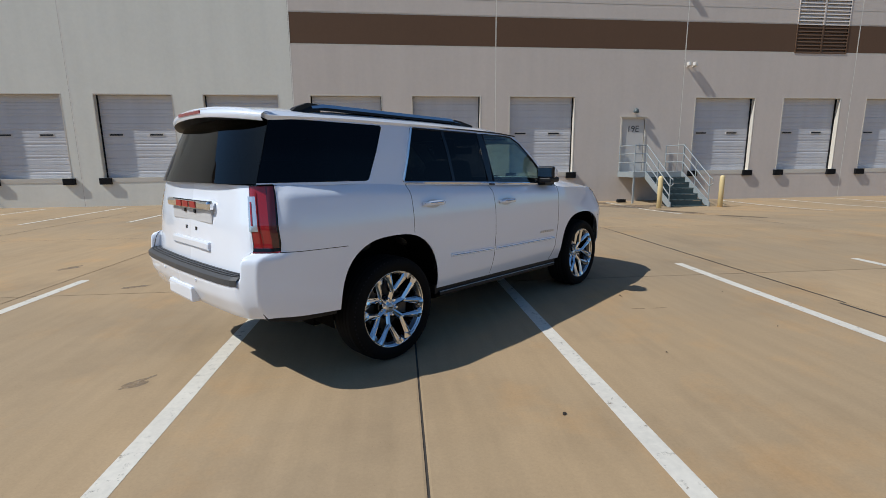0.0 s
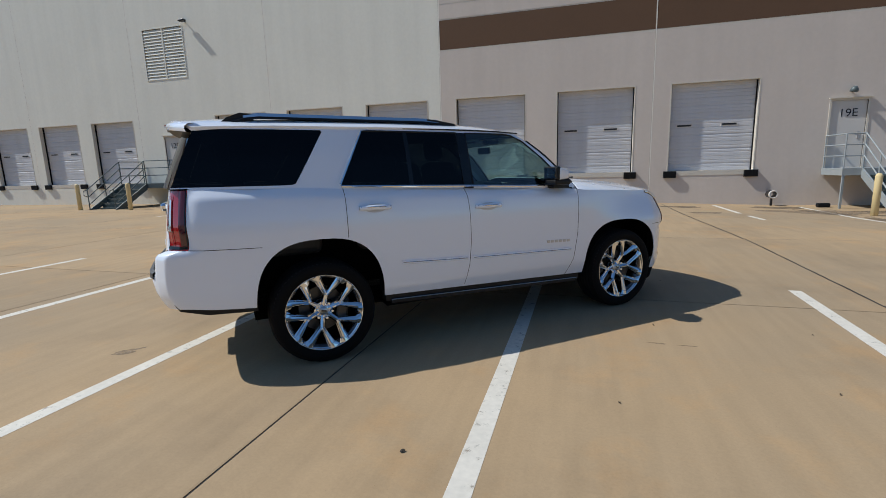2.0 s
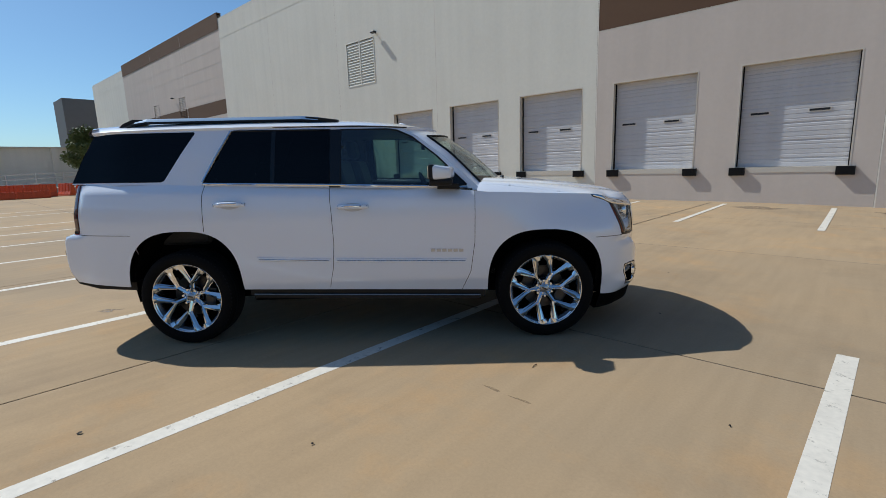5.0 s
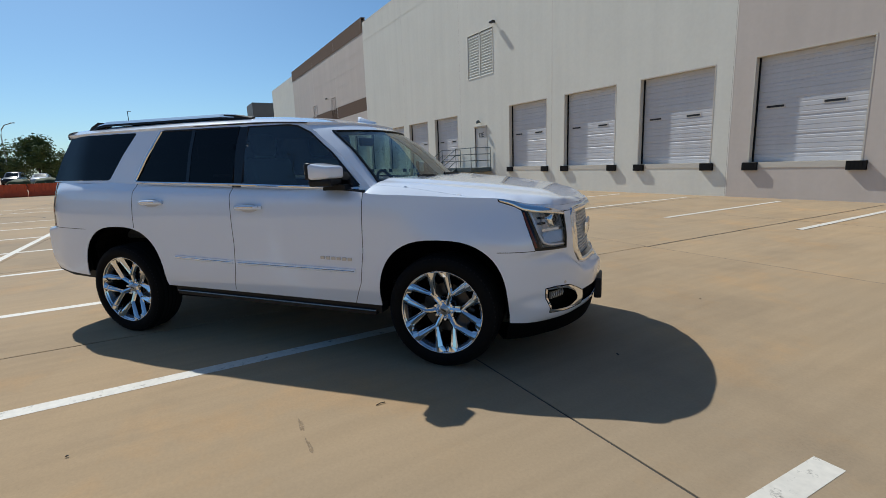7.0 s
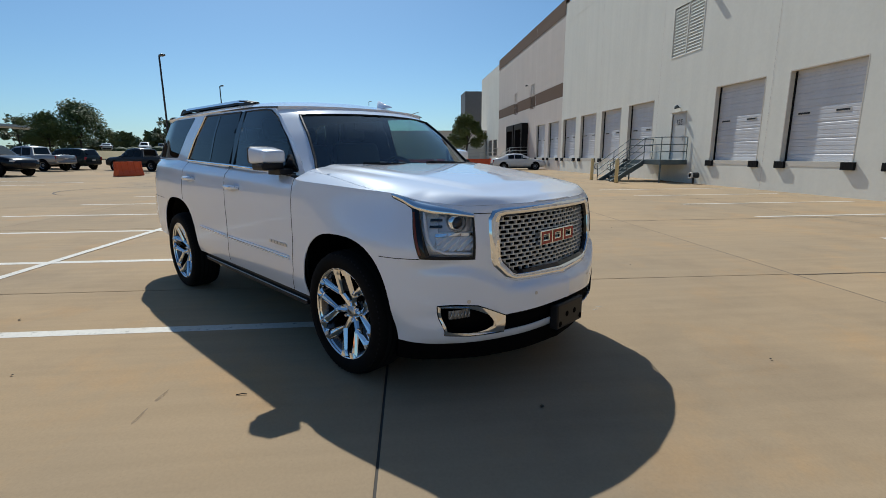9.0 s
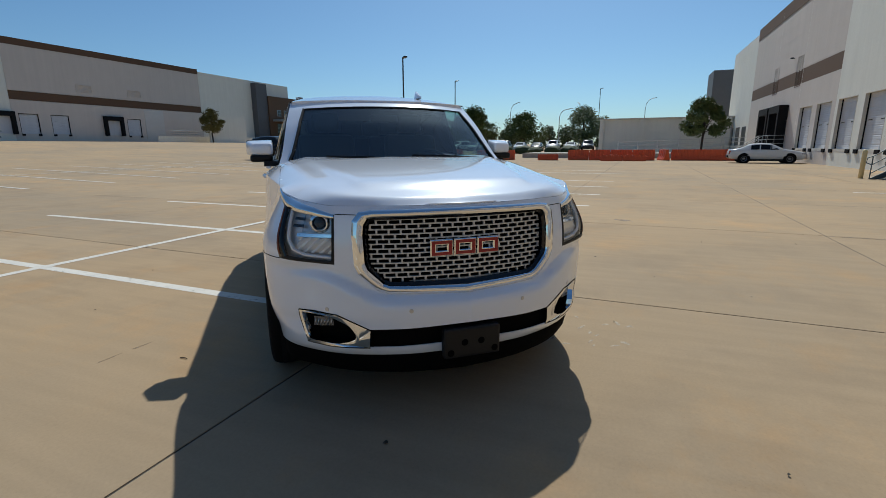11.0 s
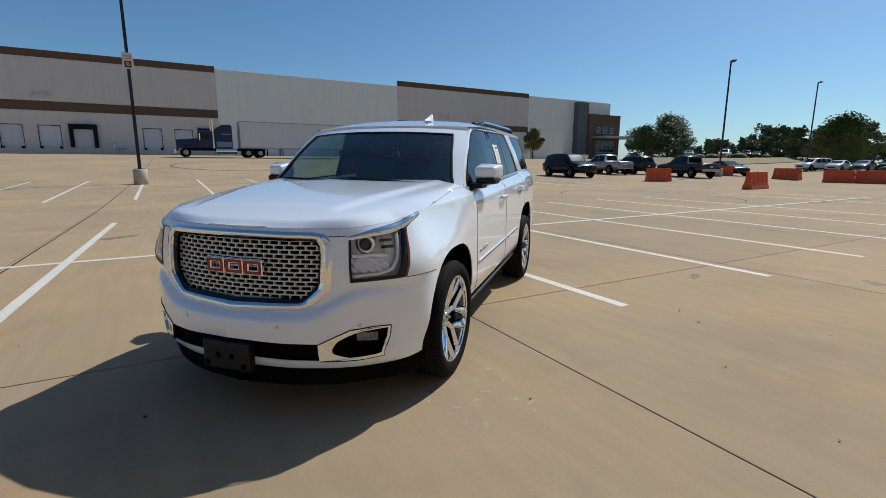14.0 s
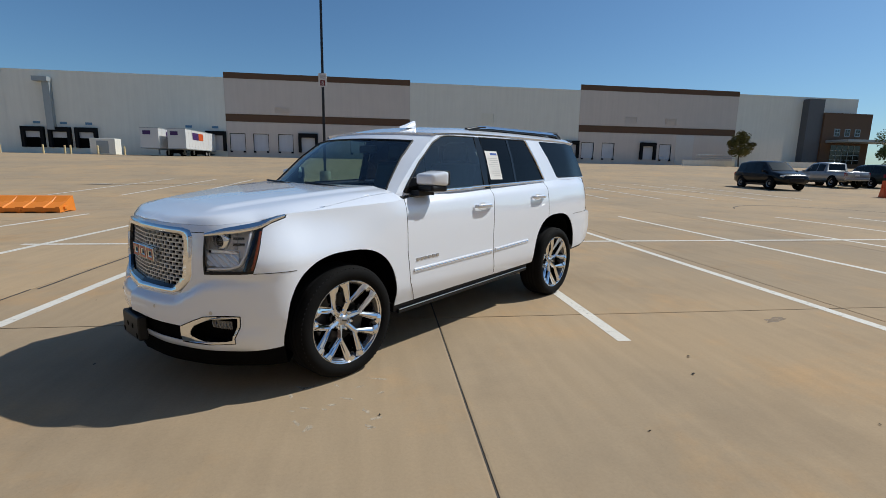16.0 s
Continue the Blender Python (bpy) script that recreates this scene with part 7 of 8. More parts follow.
KINDS = {
    # stations from tail to nose: x, bottom, belt, top, half width; then axle place, wheel radius, cabin stations
    "sedan": ([(-2.42, 0.46, 0.80, 0.84, 0.70), (-2.34, 0.34, 0.93, 0.99, 0.82), (-1.85, 0.27, 0.95, 1.05, 0.89), (-1.05, 0.25, 0.95, 1.39, 0.92), (-0.45, 0.24, 0.95, 1.455, 0.92), (0.22, 0.24, 0.94, 1.42, 0.92), (1.12, 0.24, 0.93, 1.00, 0.92), (1.75, 0.25, 0.86, 0.92, 0.90), (2.22, 0.28, 0.74, 0.79, 0.82), (2.42, 0.38, 0.60, 0.64, 0.66)], 1.42, 0.33, 2, 6),
    "suv": ([(-2.36, 0.50, 0.92, 0.98, 0.78), (-2.30, 0.38, 1.04, 1.12, 0.88), (-2.02, 0.33, 1.05, 1.66, 0.93), (-1.15, 0.32, 1.05, 1.76, 0.95), (-0.30, 0.32, 1.04, 1.77, 0.95), (0.42, 0.32, 1.03, 1.70, 0.95), (1.15, 0.32, 1.02, 1.12, 0.95), (1.80, 0.34, 0.96, 1.04, 0.93), (2.18, 0.37, 0.86, 0.92, 0.86), (2.34, 0.44, 0.74, 0.78, 0.74)], 1.37, 0.37, 1, 6),
    "pickup": ([(-2.92, 0.60, 1.06, 1.12, 0.92), (-2.86, 0.52, 1.12, 1.18, 0.96), (-0.98, 0.42, 1.12, 1.18, 0.98), (-0.86, 0.42, 1.12, 1.80, 0.98), (-0.10, 0.40, 1.12, 1.90, 0.98), (0.62, 0.40, 1.11, 1.82, 0.98), (1.42, 0.40, 1.10, 1.22, 0.98), (2.45, 0.42, 1.08, 1.16, 0.96), (2.80, 0.46, 0.98, 1.04, 0.92), (2.90, 0.54, 0.86, 0.90, 0.84)], 1.82, 0.41, 2, 6),
}


def half_section(b, belt, top, w, cabin):
    """Half outline of a car's cross-section, from the floor's middle to the roof's middle."""
    h = belt - b
    wt = w * (0.74 if cabin else 0.84)
    return [(0.0, b), (w * 0.80, b), (w * 0.96, b + 0.14 * h), (w, b + 0.45 * h), (w * 0.99, b + 0.80 * h), (w * 0.95, belt), (wt, top - 0.05 * (1 if cabin else 0.4)), (wt * 0.86, top), (0.0, top + 0.02)]


def skin(st, c0, c1):
    """Body shell lofted through the stations."""
    bm = bmesh.new()
    rings = []
    for i, (x, b, belt, top, w) in enumerate(st):
        pts = half_section(b, belt, top, w, c0 < i < c1)
        rings.append([bm.verts.new((x, y, z)) for y, z in pts + [(-y, z) for y, z in pts[-2:0:-1]]])
    m = len(rings[0])
    for A, B in zip(rings, rings[1:]):
        for k in range(m):
            bm.faces.new((A[k], A[(k + 1) % m], B[(k + 1) % m], B[k]))
    bm.faces.new(rings[0]); bm.faces.new(rings[-1][::-1])
    return fix(bm)


def pane(A, B, s0, s1, h0, h1, side, off):
    """A pane between two upright edges A and B, each from belt to roof."""
    def at(s, h):
        a, b = A[0].lerp(A[1], h), B[0].lerp(B[1], h)
        return a.lerp(b, s)
    bm = bmesh.new()
    q = [at(s0, h0), at(s1, h0), at(s1, h1), at(s0, h1)]
    n = (q[1] - q[0]).cross(q[3] - q[0]).normalized()
    if n.dot(off) < 0:
        n = -n
    bm.faces.new([bm.verts.new(p + n * 0.012) for p in q])
    return bm


def parked(kind, paint, m, label, group="parked cars"):
    """A parked car of one of three kinds, its nose to +x."""
    c = thing("pickup_truck" if kind == "pickup" else "suv" if kind == "suv" else "car", label, "car", group, m=m)
    st, ax, r, c0, c1 = KINDS[kind]
    part("body", skin(st, c0, c1), paint, c, smooth=True)

    def edge(i, side):
        x, b, belt, top, w = st[i]
        s = half_section(b, belt, top, w, c0 < i < c1)
        return Vector((x, side * s[5][0], s[5][1])), Vector((x, side * s[6][0], s[6][1]))
    first_c, last_c = c0 + 1, c1 - 1
    for side in (-1, 1):
        o = Vector((0, side, 0.2))
        for i in range(first_c, last_c):
            part("side_window", pane(edge(i, side), edge(i + 1, side), 0.05, 0.95, 0.10, 0.90, side, o), CARGLASS, c)
        A, B = edge(last_c, side), edge(c1, side)
        bm = bmesh.new()
        q = [A[0].lerp(A[1], 0.10), A[0].lerp(B[0], 0.55) + Vector((0, 0, 0.05)), A[1].lerp(B[1], 0.28) - Vector((0, 0, 0.07)), A[0].lerp(A[1], 0.90)]
        bm.faces.new([bm.verts.new(p + o.normalized() * 0.014) for p in q])
        part("side_window", bm, CARGLASS, c)
        xf, xr = st[-2], st[1]
        part("headlamp", rbox(-0.14, 0.10, -0.15, 0.15, -0.07, 0.06, 0.03), HEADL, c, m=pose(xf[0] - 0.02, side * xf[4] * 0.80, xf[2] - 0.03, 0, 0, side * -22))
        part("tail_lamp", rbox(-0.05, 0.06, -0.11, 0.11, -0.14, 0.12, 0.02), REDLENS, c, m=pose(xr[0] - 0.01, side * xr[4] * 0.86, xr[2] - 0.12))
        part("mirror", rbox(-0.07, 0.07, -0.1, 0.1, -0.07, 0.07, 0.03), paint, c, m=pose(st[c1][0] - 0.32, side * (st[c1][4] + 0.07), st[c1][2] + 0.10))
        part("sill", boxes((-ax + r, ax - r, min(side * 0.76, side * (st[3][4] - 0.02)), max(side * 0.76, side * (st[3][4] - 0.02)), st[4][1] - 0.07, st[4][1] + 0.06)), BLACK, c)
    for nm, i, j in (("windscreen", last_c, c1), ("rear_window", first_c, c0)):
        A, B = st[i], st[j]
        wa, wb = half_section(*A[1:], True)[7][0], half_section(*B[1:], False)[7][0]
        q = [Vector((A[0] + (B[0] - A[0]) * k, s * (wa + (wb - wa) * k) * 0.95, A[3] + (B[3] - A[3]) * k + 0.004)) for k, s in ((0.10, -1), (0.10, 1), (0.90, 1), (0.90, -1))]
        bm = bmesh.new()
        out = Vector((B[0] - A[0], 0, 1.0)).normalized()
        bm.faces.new([bm.verts.new(p + out * 0.016) for p in q])
        part(nm, bm, CARGLASS, c)
    n = st[-1]
    part("grille", rbox(n[0] - 0.06, n[0] + 0.03, -n[4] * 0.62, n[4] * 0.62, n[1] + 0.06, n[2] - 0.02, 0.02), BLACK, c)
    part("bumper", rbox(st[0][0] - 0.06, st[0][0] + 0.1, -st[0][4] * 0.95, st[0][4] * 0.95, st[0][1] - 0.06, st[0][1] + 0.14, 0.03), BLACK if kind != "pickup" else SILVER, c)
    part("plate_bar", boxes((st[0][0] - 0.012, st[0][0] + 0.01, -0.16, 0.16, st[0][2] - 0.20, st[0][2] - 0.08)), WHITEDOOR, c)
    if kind == "pickup":
        # black sheet on the closed body paints the shaded inside of the bed
        part("bed", boxes((-2.78, -1.0, -0.76, 0.76, 1.185, 1.205)), SHELL, c, "dark open truck bed")
    for sx in (-1, 1):
        for side in (-1, 1):
            # the body has no arch openings: a black disc paints their shade
            part("wheel_arch", lathe([(0.0, 0.0), (r + 0.075, 0.0), (r + 0.075, 0.02)], 28, "y"), SHELL, c, m=pose(sx * ax, side * (st[4][4] - 0.006), r + 0.01))
            w = part("wheel", lathe([(r * 0.62, -0.12), (r * 0.95, -0.12), (r, -0.08), (r, 0.08), (r * 0.95, 0.12), (r * 0.62, 0.12)], 24, "y"), TYRE, c, smooth=True, m=pose(sx * ax, side * (st[4][4] - 0.08), r))
            part("rim", lathe([(0.0, -0.085), (r * 0.22, -0.09), (r * 0.30, -0.07), (r * 0.55, -0.075), (r * 0.66, -0.115)], 20, "y"), ALLOY, w, smooth=True, m=pose(0, 0, 0, 0, 0, 0 if side < 0 else 180))
    return c


def on_lot(x, y, rz):
    return pose(x, y, lot_z(x, y) - 0.01, 0, 0, rz)


parked("sedan", car_paint("silver_white", (0.62, 0.63, 0.64)), on_lot(-38.2, 11.55, 86), "silver white sedan parked nose to the dock wall", "cars by the dock")
parked("suv", car_paint("black", (0.005, 0.005, 0.006)), on_lot(-27.3, -24.6, 82) @ Matrix.Scale(1.08, 4), "black mid-size SUV parked in a stall", "cars across the lot")
parked("pickup", car_paint("silver_grey", (0.36, 0.365, 0.37), 0.4), on_lot(-35.6, -28.0, -100), "silver grey crew cab pickup truck", "cars across the lot")
parked("suv", car_paint("dark_green", (0.02, 0.028, 0.026)), on_lot(-39.2, -27.6, -102), "dark green SUV behind the pickups", "cars across the lot")
parked("pickup", car_paint("dark_grey", (0.045, 0.047, 0.05), 0.3), on_lot(-38.5, -21.3, -108), "dark grey pickup truck with its tail to the aisle", "cars across the lot")
parked("sedan", car_paint("charcoal", (0.03, 0.03, 0.033)), on_lot(-47.4, -22.6, 65), "charcoal sedan behind a barrier", "cars across the lot")
rowpaint = [("white", (0.75, 0.75, 0.74)), ("silver", (0.5, 0.51, 0.52)), ("grey_blue", (0.10, 0.13, 0.17)), ("charcoal", (0.03, 0.03, 0.033)), ("silver", (0.5, 0.51, 0.52)), ("black", (0.012, 0.012, 0.014)), ("silver", (0.5, 0.51, 0.52)), ("white", (0.75, 0.75, 0.74)), ("charcoal", (0.03, 0.03, 0.033)), ("white", (0.75, 0.75, 0.74))]
for k, (nm, c) in enumerate(rowpaint):
    kind = ("suv", "sedan", "sedan", "suv", "sedan", "sedan", "suv", "sedan", "suv", "suv")[k]
    parked(kind, car_paint(nm, c), pose(-76.5 - 0.2 * (k % 2), -26.5 + 2.75 * k, 0.45, 0, 0, -20 if k == 0 else 2 * (k % 3)), nm.replace("_", " ") + " " + kind + " in the far row of parked cars", "far row of cars")
for k, (nm, c) in enumerate((("white", (0.75, 0.75, 0.74)), ("black", (0.012, 0.012, 0.014)), ("charcoal", (0.03, 0.03, 0.033)), ("silver", (0.5, 0.51, 0.52)))):
    parked("suv" if k < 2 else "sedan", car_paint(nm, c), pose(*((-95.3, -49.2, 2.49), (-115.5, -55.4, 2.73), (-121.5, -56.2, 2.80), (-88.5, -52.5, 2.41))[k], 0, 0, (20, 30, 30, -150)[k]), nm + " vehicle parked on the raised far lot", "cars on the raised lot")


# ---- plastic barriers ----
def barrier(x, y, rz, L=1.85, H=0.95, material=ORANGE, label="orange water-filled plastic barrier on the paving", tip=0):
    b = thing("barrier", label, "traffic barrier", "plastic barriers", m=pose(x, y, lot_z(x, y), 0, 0, rz) @ pose(0, 0, 0.228 if tip else 0.0, tip, 0, 0) @ Matrix.Scale(0.8 if tip else 1.0, 4))
    bm = bmesh.new()
    secs = []
    xs = [-L / 2]
    n = 4
    for k in range(n):
        a = -L / 2 + L * (k + 0.18) / n
        d = -L / 2 + L * (k + 0.82) / n
        xs += [a, a + 0.03, d - 0.03, d]
    xs.append(L / 2)
    for i, xx in enumerate(xs):
        dent = 0.035 if i % 4 in (2, 3) and 0 < i < len(xs) - 1 else 0.0
        secs.append([bm.verts.new((xx, yy, zz)) for yy, zz in ((-0.27, 0.0), (-0.27, 0.10), (-0.17 + dent, 0.38), (-0.10 + dent, H), (0.10 - dent, H), (0.17 - dent, 0.38), (0.27, 0.10), (0.27, 0.0))])
    for A, B in zip(secs, secs[1:]):
        for k in range(8):
            bm.faces.new((A[k], A[(k + 1) % 8], B[(k + 1) % 8], B[k]))
    bm.faces.new(secs[0]); bm.faces.new(secs[-1][::-1])
    part("body", fix(bm), material, b)
    for s in (-1, 1):
        part("lug", rbox(s * L / 2 - 0.05, s * L / 2 + 0.05, -0.05, 0.05, H * 0.55, H * 0.75, 0.01), material, b)
    part("cap", lathe([(0.0, H + 0.03), (0.04, H + 0.03), (0.045, H)], 12, "z"), material, b)
    return b


for k in range(4):
    barrier(-42.7 - 0.1 * k, -2.45 + 1.9 * k, 90 + (k % 2) * 2)
for k in range(3):
    barrier(-43.6, 6.5 + 1.72 * k, 89)
barrier(-43.8, 4.95, 15)
for k in range(2):
    barrier(-42.3 - 0.3 * k, -11.4 + 1.9 * k, 93)
barrier(-41.5, -5.1, 92, H=0.55, label="low orange plastic barrier lying on the paving")
barrier(-40.8, 0.6, 90, H=0.5, label="low orange plastic barrier lying on the paving")
barrier(-40.8, 2.5, 90, H=0.5, label="low orange plastic barrier lying on the paving")
barrier(-28.9, -17.35, 153, L=1.75)
barrier(-27.0, -9.8, 0, label="orange plastic barrier standing apart from the rows")
barrier(-43.9, -15.6, 66, L=2.6)
barrier(-45.2, -21.8, 120)
barrier(9.80, -10.1, 2, L=2.4, H=0.92, material=AMBER, label="faded orange plastic barrier lying on its side", tip=-101)


# ---- lamp posts ----
def lamp_post(x, y, top, sign=False, label="tall black square lamp post with a shoebox head", aim=0.0, base_h=0.75):
    z = lot_z(x, y)
    p = thing("lamp_post", label, "lamp post", "lamp posts", m=pose(x, y, z, 0, 0, aim))
    part("footing", lathe([(0.0, -0.2), (0.32, -0.2), (0.32, base_h - 0.04), (0.28, base_h), (0.0, base_h)], 28, "z"), CASTCONC, p, "round concrete footing", True)
    part("base_plate", boxes((-0.2, 0.2, -0.2, 0.2, base_h, base_h + 0.03)), BLACKMETAL, p)
    bm = bmesh.new()
    w0, w1 = 0.075, 0.06
    b = [bm.verts.new((sx * w0, sy * w0, base_h + 0.03)) for sx, sy in ((-1, -1), (1, -1), (1, 1), (-1, 1))]
    t = [bm.verts.new((sx * w1, sy * w1, top)) for sx, sy in ((-1, -1), (1, -1), (1, 1), (-1, 1))]
    for i in range(4):
        bm.faces.new((b[i], b[(i + 1) % 4], t[(i + 1) % 4], t[i]))
    bm.faces.new(t)
    part("pole", bm, BLACKMETAL, p)
    part("arm", boxes((0.0, 0.6, -0.04, 0.04, top - 0.12, top - 0.04)), BLACKMETAL, p)
    part("lamp_head", rbox(0.5, 1.25, -0.2, 0.2, top - 0.14, top - 0.01, 0.03), BLACKMETAL, p)
    if sign:
        s = part("sign", rbox(-0.23, 0.23, 0.08, 0.1, 5.55, 6.3, 0.01), WHITEDOOR, p, "white aisle sign with a dark red square", m=pose(0, 0, 0, 0, 0, -aim))
        part("sign_square", boxes((-0.14, 0.14, 0.1005, 0.104, 5.62, 5.92)), mat("sign_red", (0.16, 0.02, 0.015), 0.5, vary=0), s)
        letters("B", 0.26, pose(0, 0.1055, 5.68, 90, 0, 180), s, WHITEDOOR)
        part("print_bar", boxes((-0.16, 0.16, 0.1005, 0.103, 6.12, 6.17), (-0.13, 0.13, 0.1005, 0.103, 6.02, 6.06)), mat("print_grey", (0.3, 0.3, 0.32), 0.8, vary=0), s)
    return p


lamp_post(3.1, -24.2, 13.5, True, aim=180)
lamp_post(-43.4, -21.1, 10.3, aim=40)
lamp_post(-76.3, -27.3, 12.0, aim=40)
lamp_post(-150, -8, 18.0, aim=40)


def street_lamp(x, y, h, aim):
    s = thing("street_lamp", "grey curved-arm street lamp beyond the lot", "street lamp", "street lamps", m=pose(x, y, 0.5, 0, 0, aim))
    bm = bmesh.new()
    tube(bm, [(0, 0, -1), (0, 0, h * 0.8), (0.3, 0, h * 0.9), (1.0, 0, h * 0.97), (2.4, 0, h)], 0.09, 8)
    part("pole", bm, STEEL, s)
    part("lamp_head", rbox(2.3, 3.1, -0.15, 0.15, h - 0.05, h + 0.1, 0.03), STEEL, s)


street_lamp(-120, -28, 11.5, 60); street_lamp(-135, -12, 12.5, 200); street_lamp(-160, 5, 15, 90); street_lamp(-110, -14, 9, 80)

# ---- trees ----
LEAF_A = mat("oak_leaf", (0.095, 0.130, 0.034), 0.6, vary=0.3, scale=0.8, grain=0.3, grain_scale=3)
LEAF_B = mat("far_leaf", (0.105, 0.135, 0.055), 0.7, vary=0.3, scale=0.3, grain=0.3, grain_scale=2)
LEAF_C = mat("dry_leaf", (0.12, 0.115, 0.030), 0.6, vary=0.3, scale=0.8)
BARK = mat("bark", (0.06, 0.047, 0.035), 0.9, vary=0.3, scale=6, bump=0.3)


def tree(name, label, h, spread, leaves, seed, leaf, size=0.28, trunk=0.35, shape=1.0):
    rnd = random.Random(seed)
    t = thing(name, label, "tree", "trees")
    bm = bmesh.new()
    hb = h * trunk
    tube(bm, [(0, 0, -0.3), (0.03 * h, 0, hb * 0.6), (0.0, 0.02 * h, hb), (0, 0, h * 0.75)], 0.022 * h, 7)
    clumps = []
    nc = 26
    for k in range(nc):
        a = rnd.uniform(0, 2 * math.pi)
        zz = hb * 0.9 + (h - hb * 0.9) * rnd.random() ** 0.9
        rel = (zz - hb * 0.9) / (h - hb * 0.9)
        prof = math.sin(math.pi * min(1, 0.16 + 0.84 * rel * shape)) ** 0.7
        rr = spread * prof * rnd.uniform(0.35, 1.0)
        clumps.append((rr * math.cos(a), rr * math.sin(a), zz, spread * rnd.uniform(0.22, 0.42)))
    for c in clumps[::3]:
        tube(bm, [(0, 0, hb * 0.85), (c[0] * 0.5, c[1] * 0.5, (hb + c[2]) / 2), c[:3]], 0.007 * h, 5)
    part("trunk", bm, BARK, t)
    verts, faces = [], []
    for i in range(leaves):
        c = clumps[rnd.randrange(nc)]
        d = Vector((rnd.gauss(0, 1), rnd.gauss(0, 1), rnd.gauss(0, 0.75)))
        d = d.normalized() * c[3] * rnd.uniform(0.4, 1.05)
        p = Vector(c[:3]) + d
        u = Vector((rnd.gauss(0, 1), rnd.gauss(0, 1), rnd.gauss(0, 0.6))).normalized()
        w = u.orthogonal().normalized()
        s = size * rnd.uniform(0.5, 1.1)
        b = len(verts)
        verts += [p - u * s, p + w * s * 0.5, p + u * s, p - w * s * 0.5]
        faces.append((b, b + 1, b + 2, b + 3))
    me = bpy.data.meshes.new("crown")
    me.from_pydata([tuple(v) for v in verts], [], faces)
    me.materials.append(leaf)
    cr = new("crown", me); cr.parent = t
    return t


near_tree = tree("tree", "dense dark green oak in a bed by the wall", 5.3, 2.1, 9500, 3, LEAF_A, 0.17, 0.46)
near_tree.matrix_basis = pose(-55.5, 9.3, 0.5)
round_tree = tree("tree", "spreading green oak at the edge of the lot", 7.6, 5.2, 9500, 5, LEAF_A, 0.27, 0.36)
round_tree.matrix_basis = pose(-93, -29.6, 0.4)
for k, (x, y, s, r) in enumerate(((-93, -18.5, 0.84, 40), (-92, -6.8, 0.92, 120), (-81, -52.2, 0.92, 200), (-78.6, -55.6, 0.70, 80))):
    copy_thing(round_tree, pose(x, y, 0.4 if y > -40 else 2.35, 0, 0, r) @ Matrix.Scale(s, 4))
dry_tree = tree("tree", "small tree with yellowing leaves by the far wall", 7.2, 3.1, 4200, 9, LEAF_C, 0.26, 0.44)
dry_tree.matrix_basis = pose(-70.2, -78.0, 2.4) @ Matrix.Scale(0.85, 4)
ash = tree("tree", "tall dark cedar in the distant tree line", 10.5, 4.2, 1800, 12, LEAF_B, 0.7, 0.14, 0.9)
ash.matrix_basis = pose(-150, -60, 0)
bush = tree("tree", "rounded bushy tree in the distant tree line", 7.5, 4.8, 1600, 14, LEAF_B, 0.75, 0.16)
bush.matrix_basis = pose(-150, -50, 0)
rnd = random.Random(8)
for k in range(46):
    y = -135 + 4.3 * k + rnd.uniform(-2, 2)
    x = -165 - rnd.uniform(0, 30) + (25 if k > 30 else 0)
    copy_thing(ash if rnd.random() < 0.45 else bush, pose(x, y, lot_z(x, y) - 0.3, 0, 0, rnd.uniform(0, 360)) @ Matrix.Scale(rnd.uniform(0.75, 1.15) * (0.72 if y > -45 else 1.0), 4))

# ---- beds, screen wall and rails at the lot's end ----
GRASS = mat("dry_grass", (0.22, 0.17, 0.075), 0.9, vary=0.3, scale=0.5, grain=0.25, grain_scale=6, bump=0.5)
HEDGE = mat("hedge_green", (0.04, 0.06, 0.02), 0.8, vary=0.4, scale=3, grain=0.3, grain_scale=12, bump=1.0)
bm = bmesh.new()
foot = [(-62, -41), (-70, -40), (-86, -42.5), (-112, -48), (-150, -57), (-190, -66)]
crest = [(-66.5, -46), (-72, -44.2), (-87, -46.2), (-113, -51.5), (-151, -60.5), (-191, -69.5)]
back = [(-80, -60), (-86, -62), (-96, -68), (-120, -80), (-160, -95), (-200, -105)]
rows = [[bm.verts.new((x, y, lot_z(x, y) - 0.05)) for x, y in foot], [bm.verts.new((x, y, lot_z(x, y) + 0.13)) for x, y in foot]]
rows.append([bm.verts.new((x, y, 2.35 + 0.012 * max(0, -x - 85))) for x, y in crest])
rows.append([bm.verts.new((x, y, 2.4 + 0.012 * max(0, -x - 85))) for x, y in back])
for A, B in zip(rows, rows[1:]):
    for k in range(len(foot) - 1):
        bm.faces.new((A[k], A[k + 1], B[k + 1], B[k]))
tagged(obj("grass_bank", fix(bm), GRASS), "dry tan grass bank beside the driveway", "grass", kind="structure")
bm = boxes((-57.5, -50.5, -9.5, 14.1, -0.1, 0.5))
tagged(obj("planter_kerb", fix(bm), CASTCONC), "raised concrete bed at the end of the lot", "planter", kind="structure")
w = thing("screen_wall", "pale concrete screen wall with pilasters", "wall")
part("wall_face", boxes((-68.6, -68.3, -2.3, 14.2, 0, 4.85), (-90, -68.6, -2.3, -2.0, 0, 4.85)), CREAM, w)
for y in (-2.3, 3.0, 8.2, 13.4):
    part("pilaster", boxes((-68.3, -68.0, y, y + 0.55, 0, 4.95)), CREAM, w)
part("coping", boxes((-68.7, -67.95, -2.4, 14.2, 4.85, 5.0)), TRIM, w)
rl = thing("hand_rail", "white pipe ramp rail at the end of the lot", "railing")
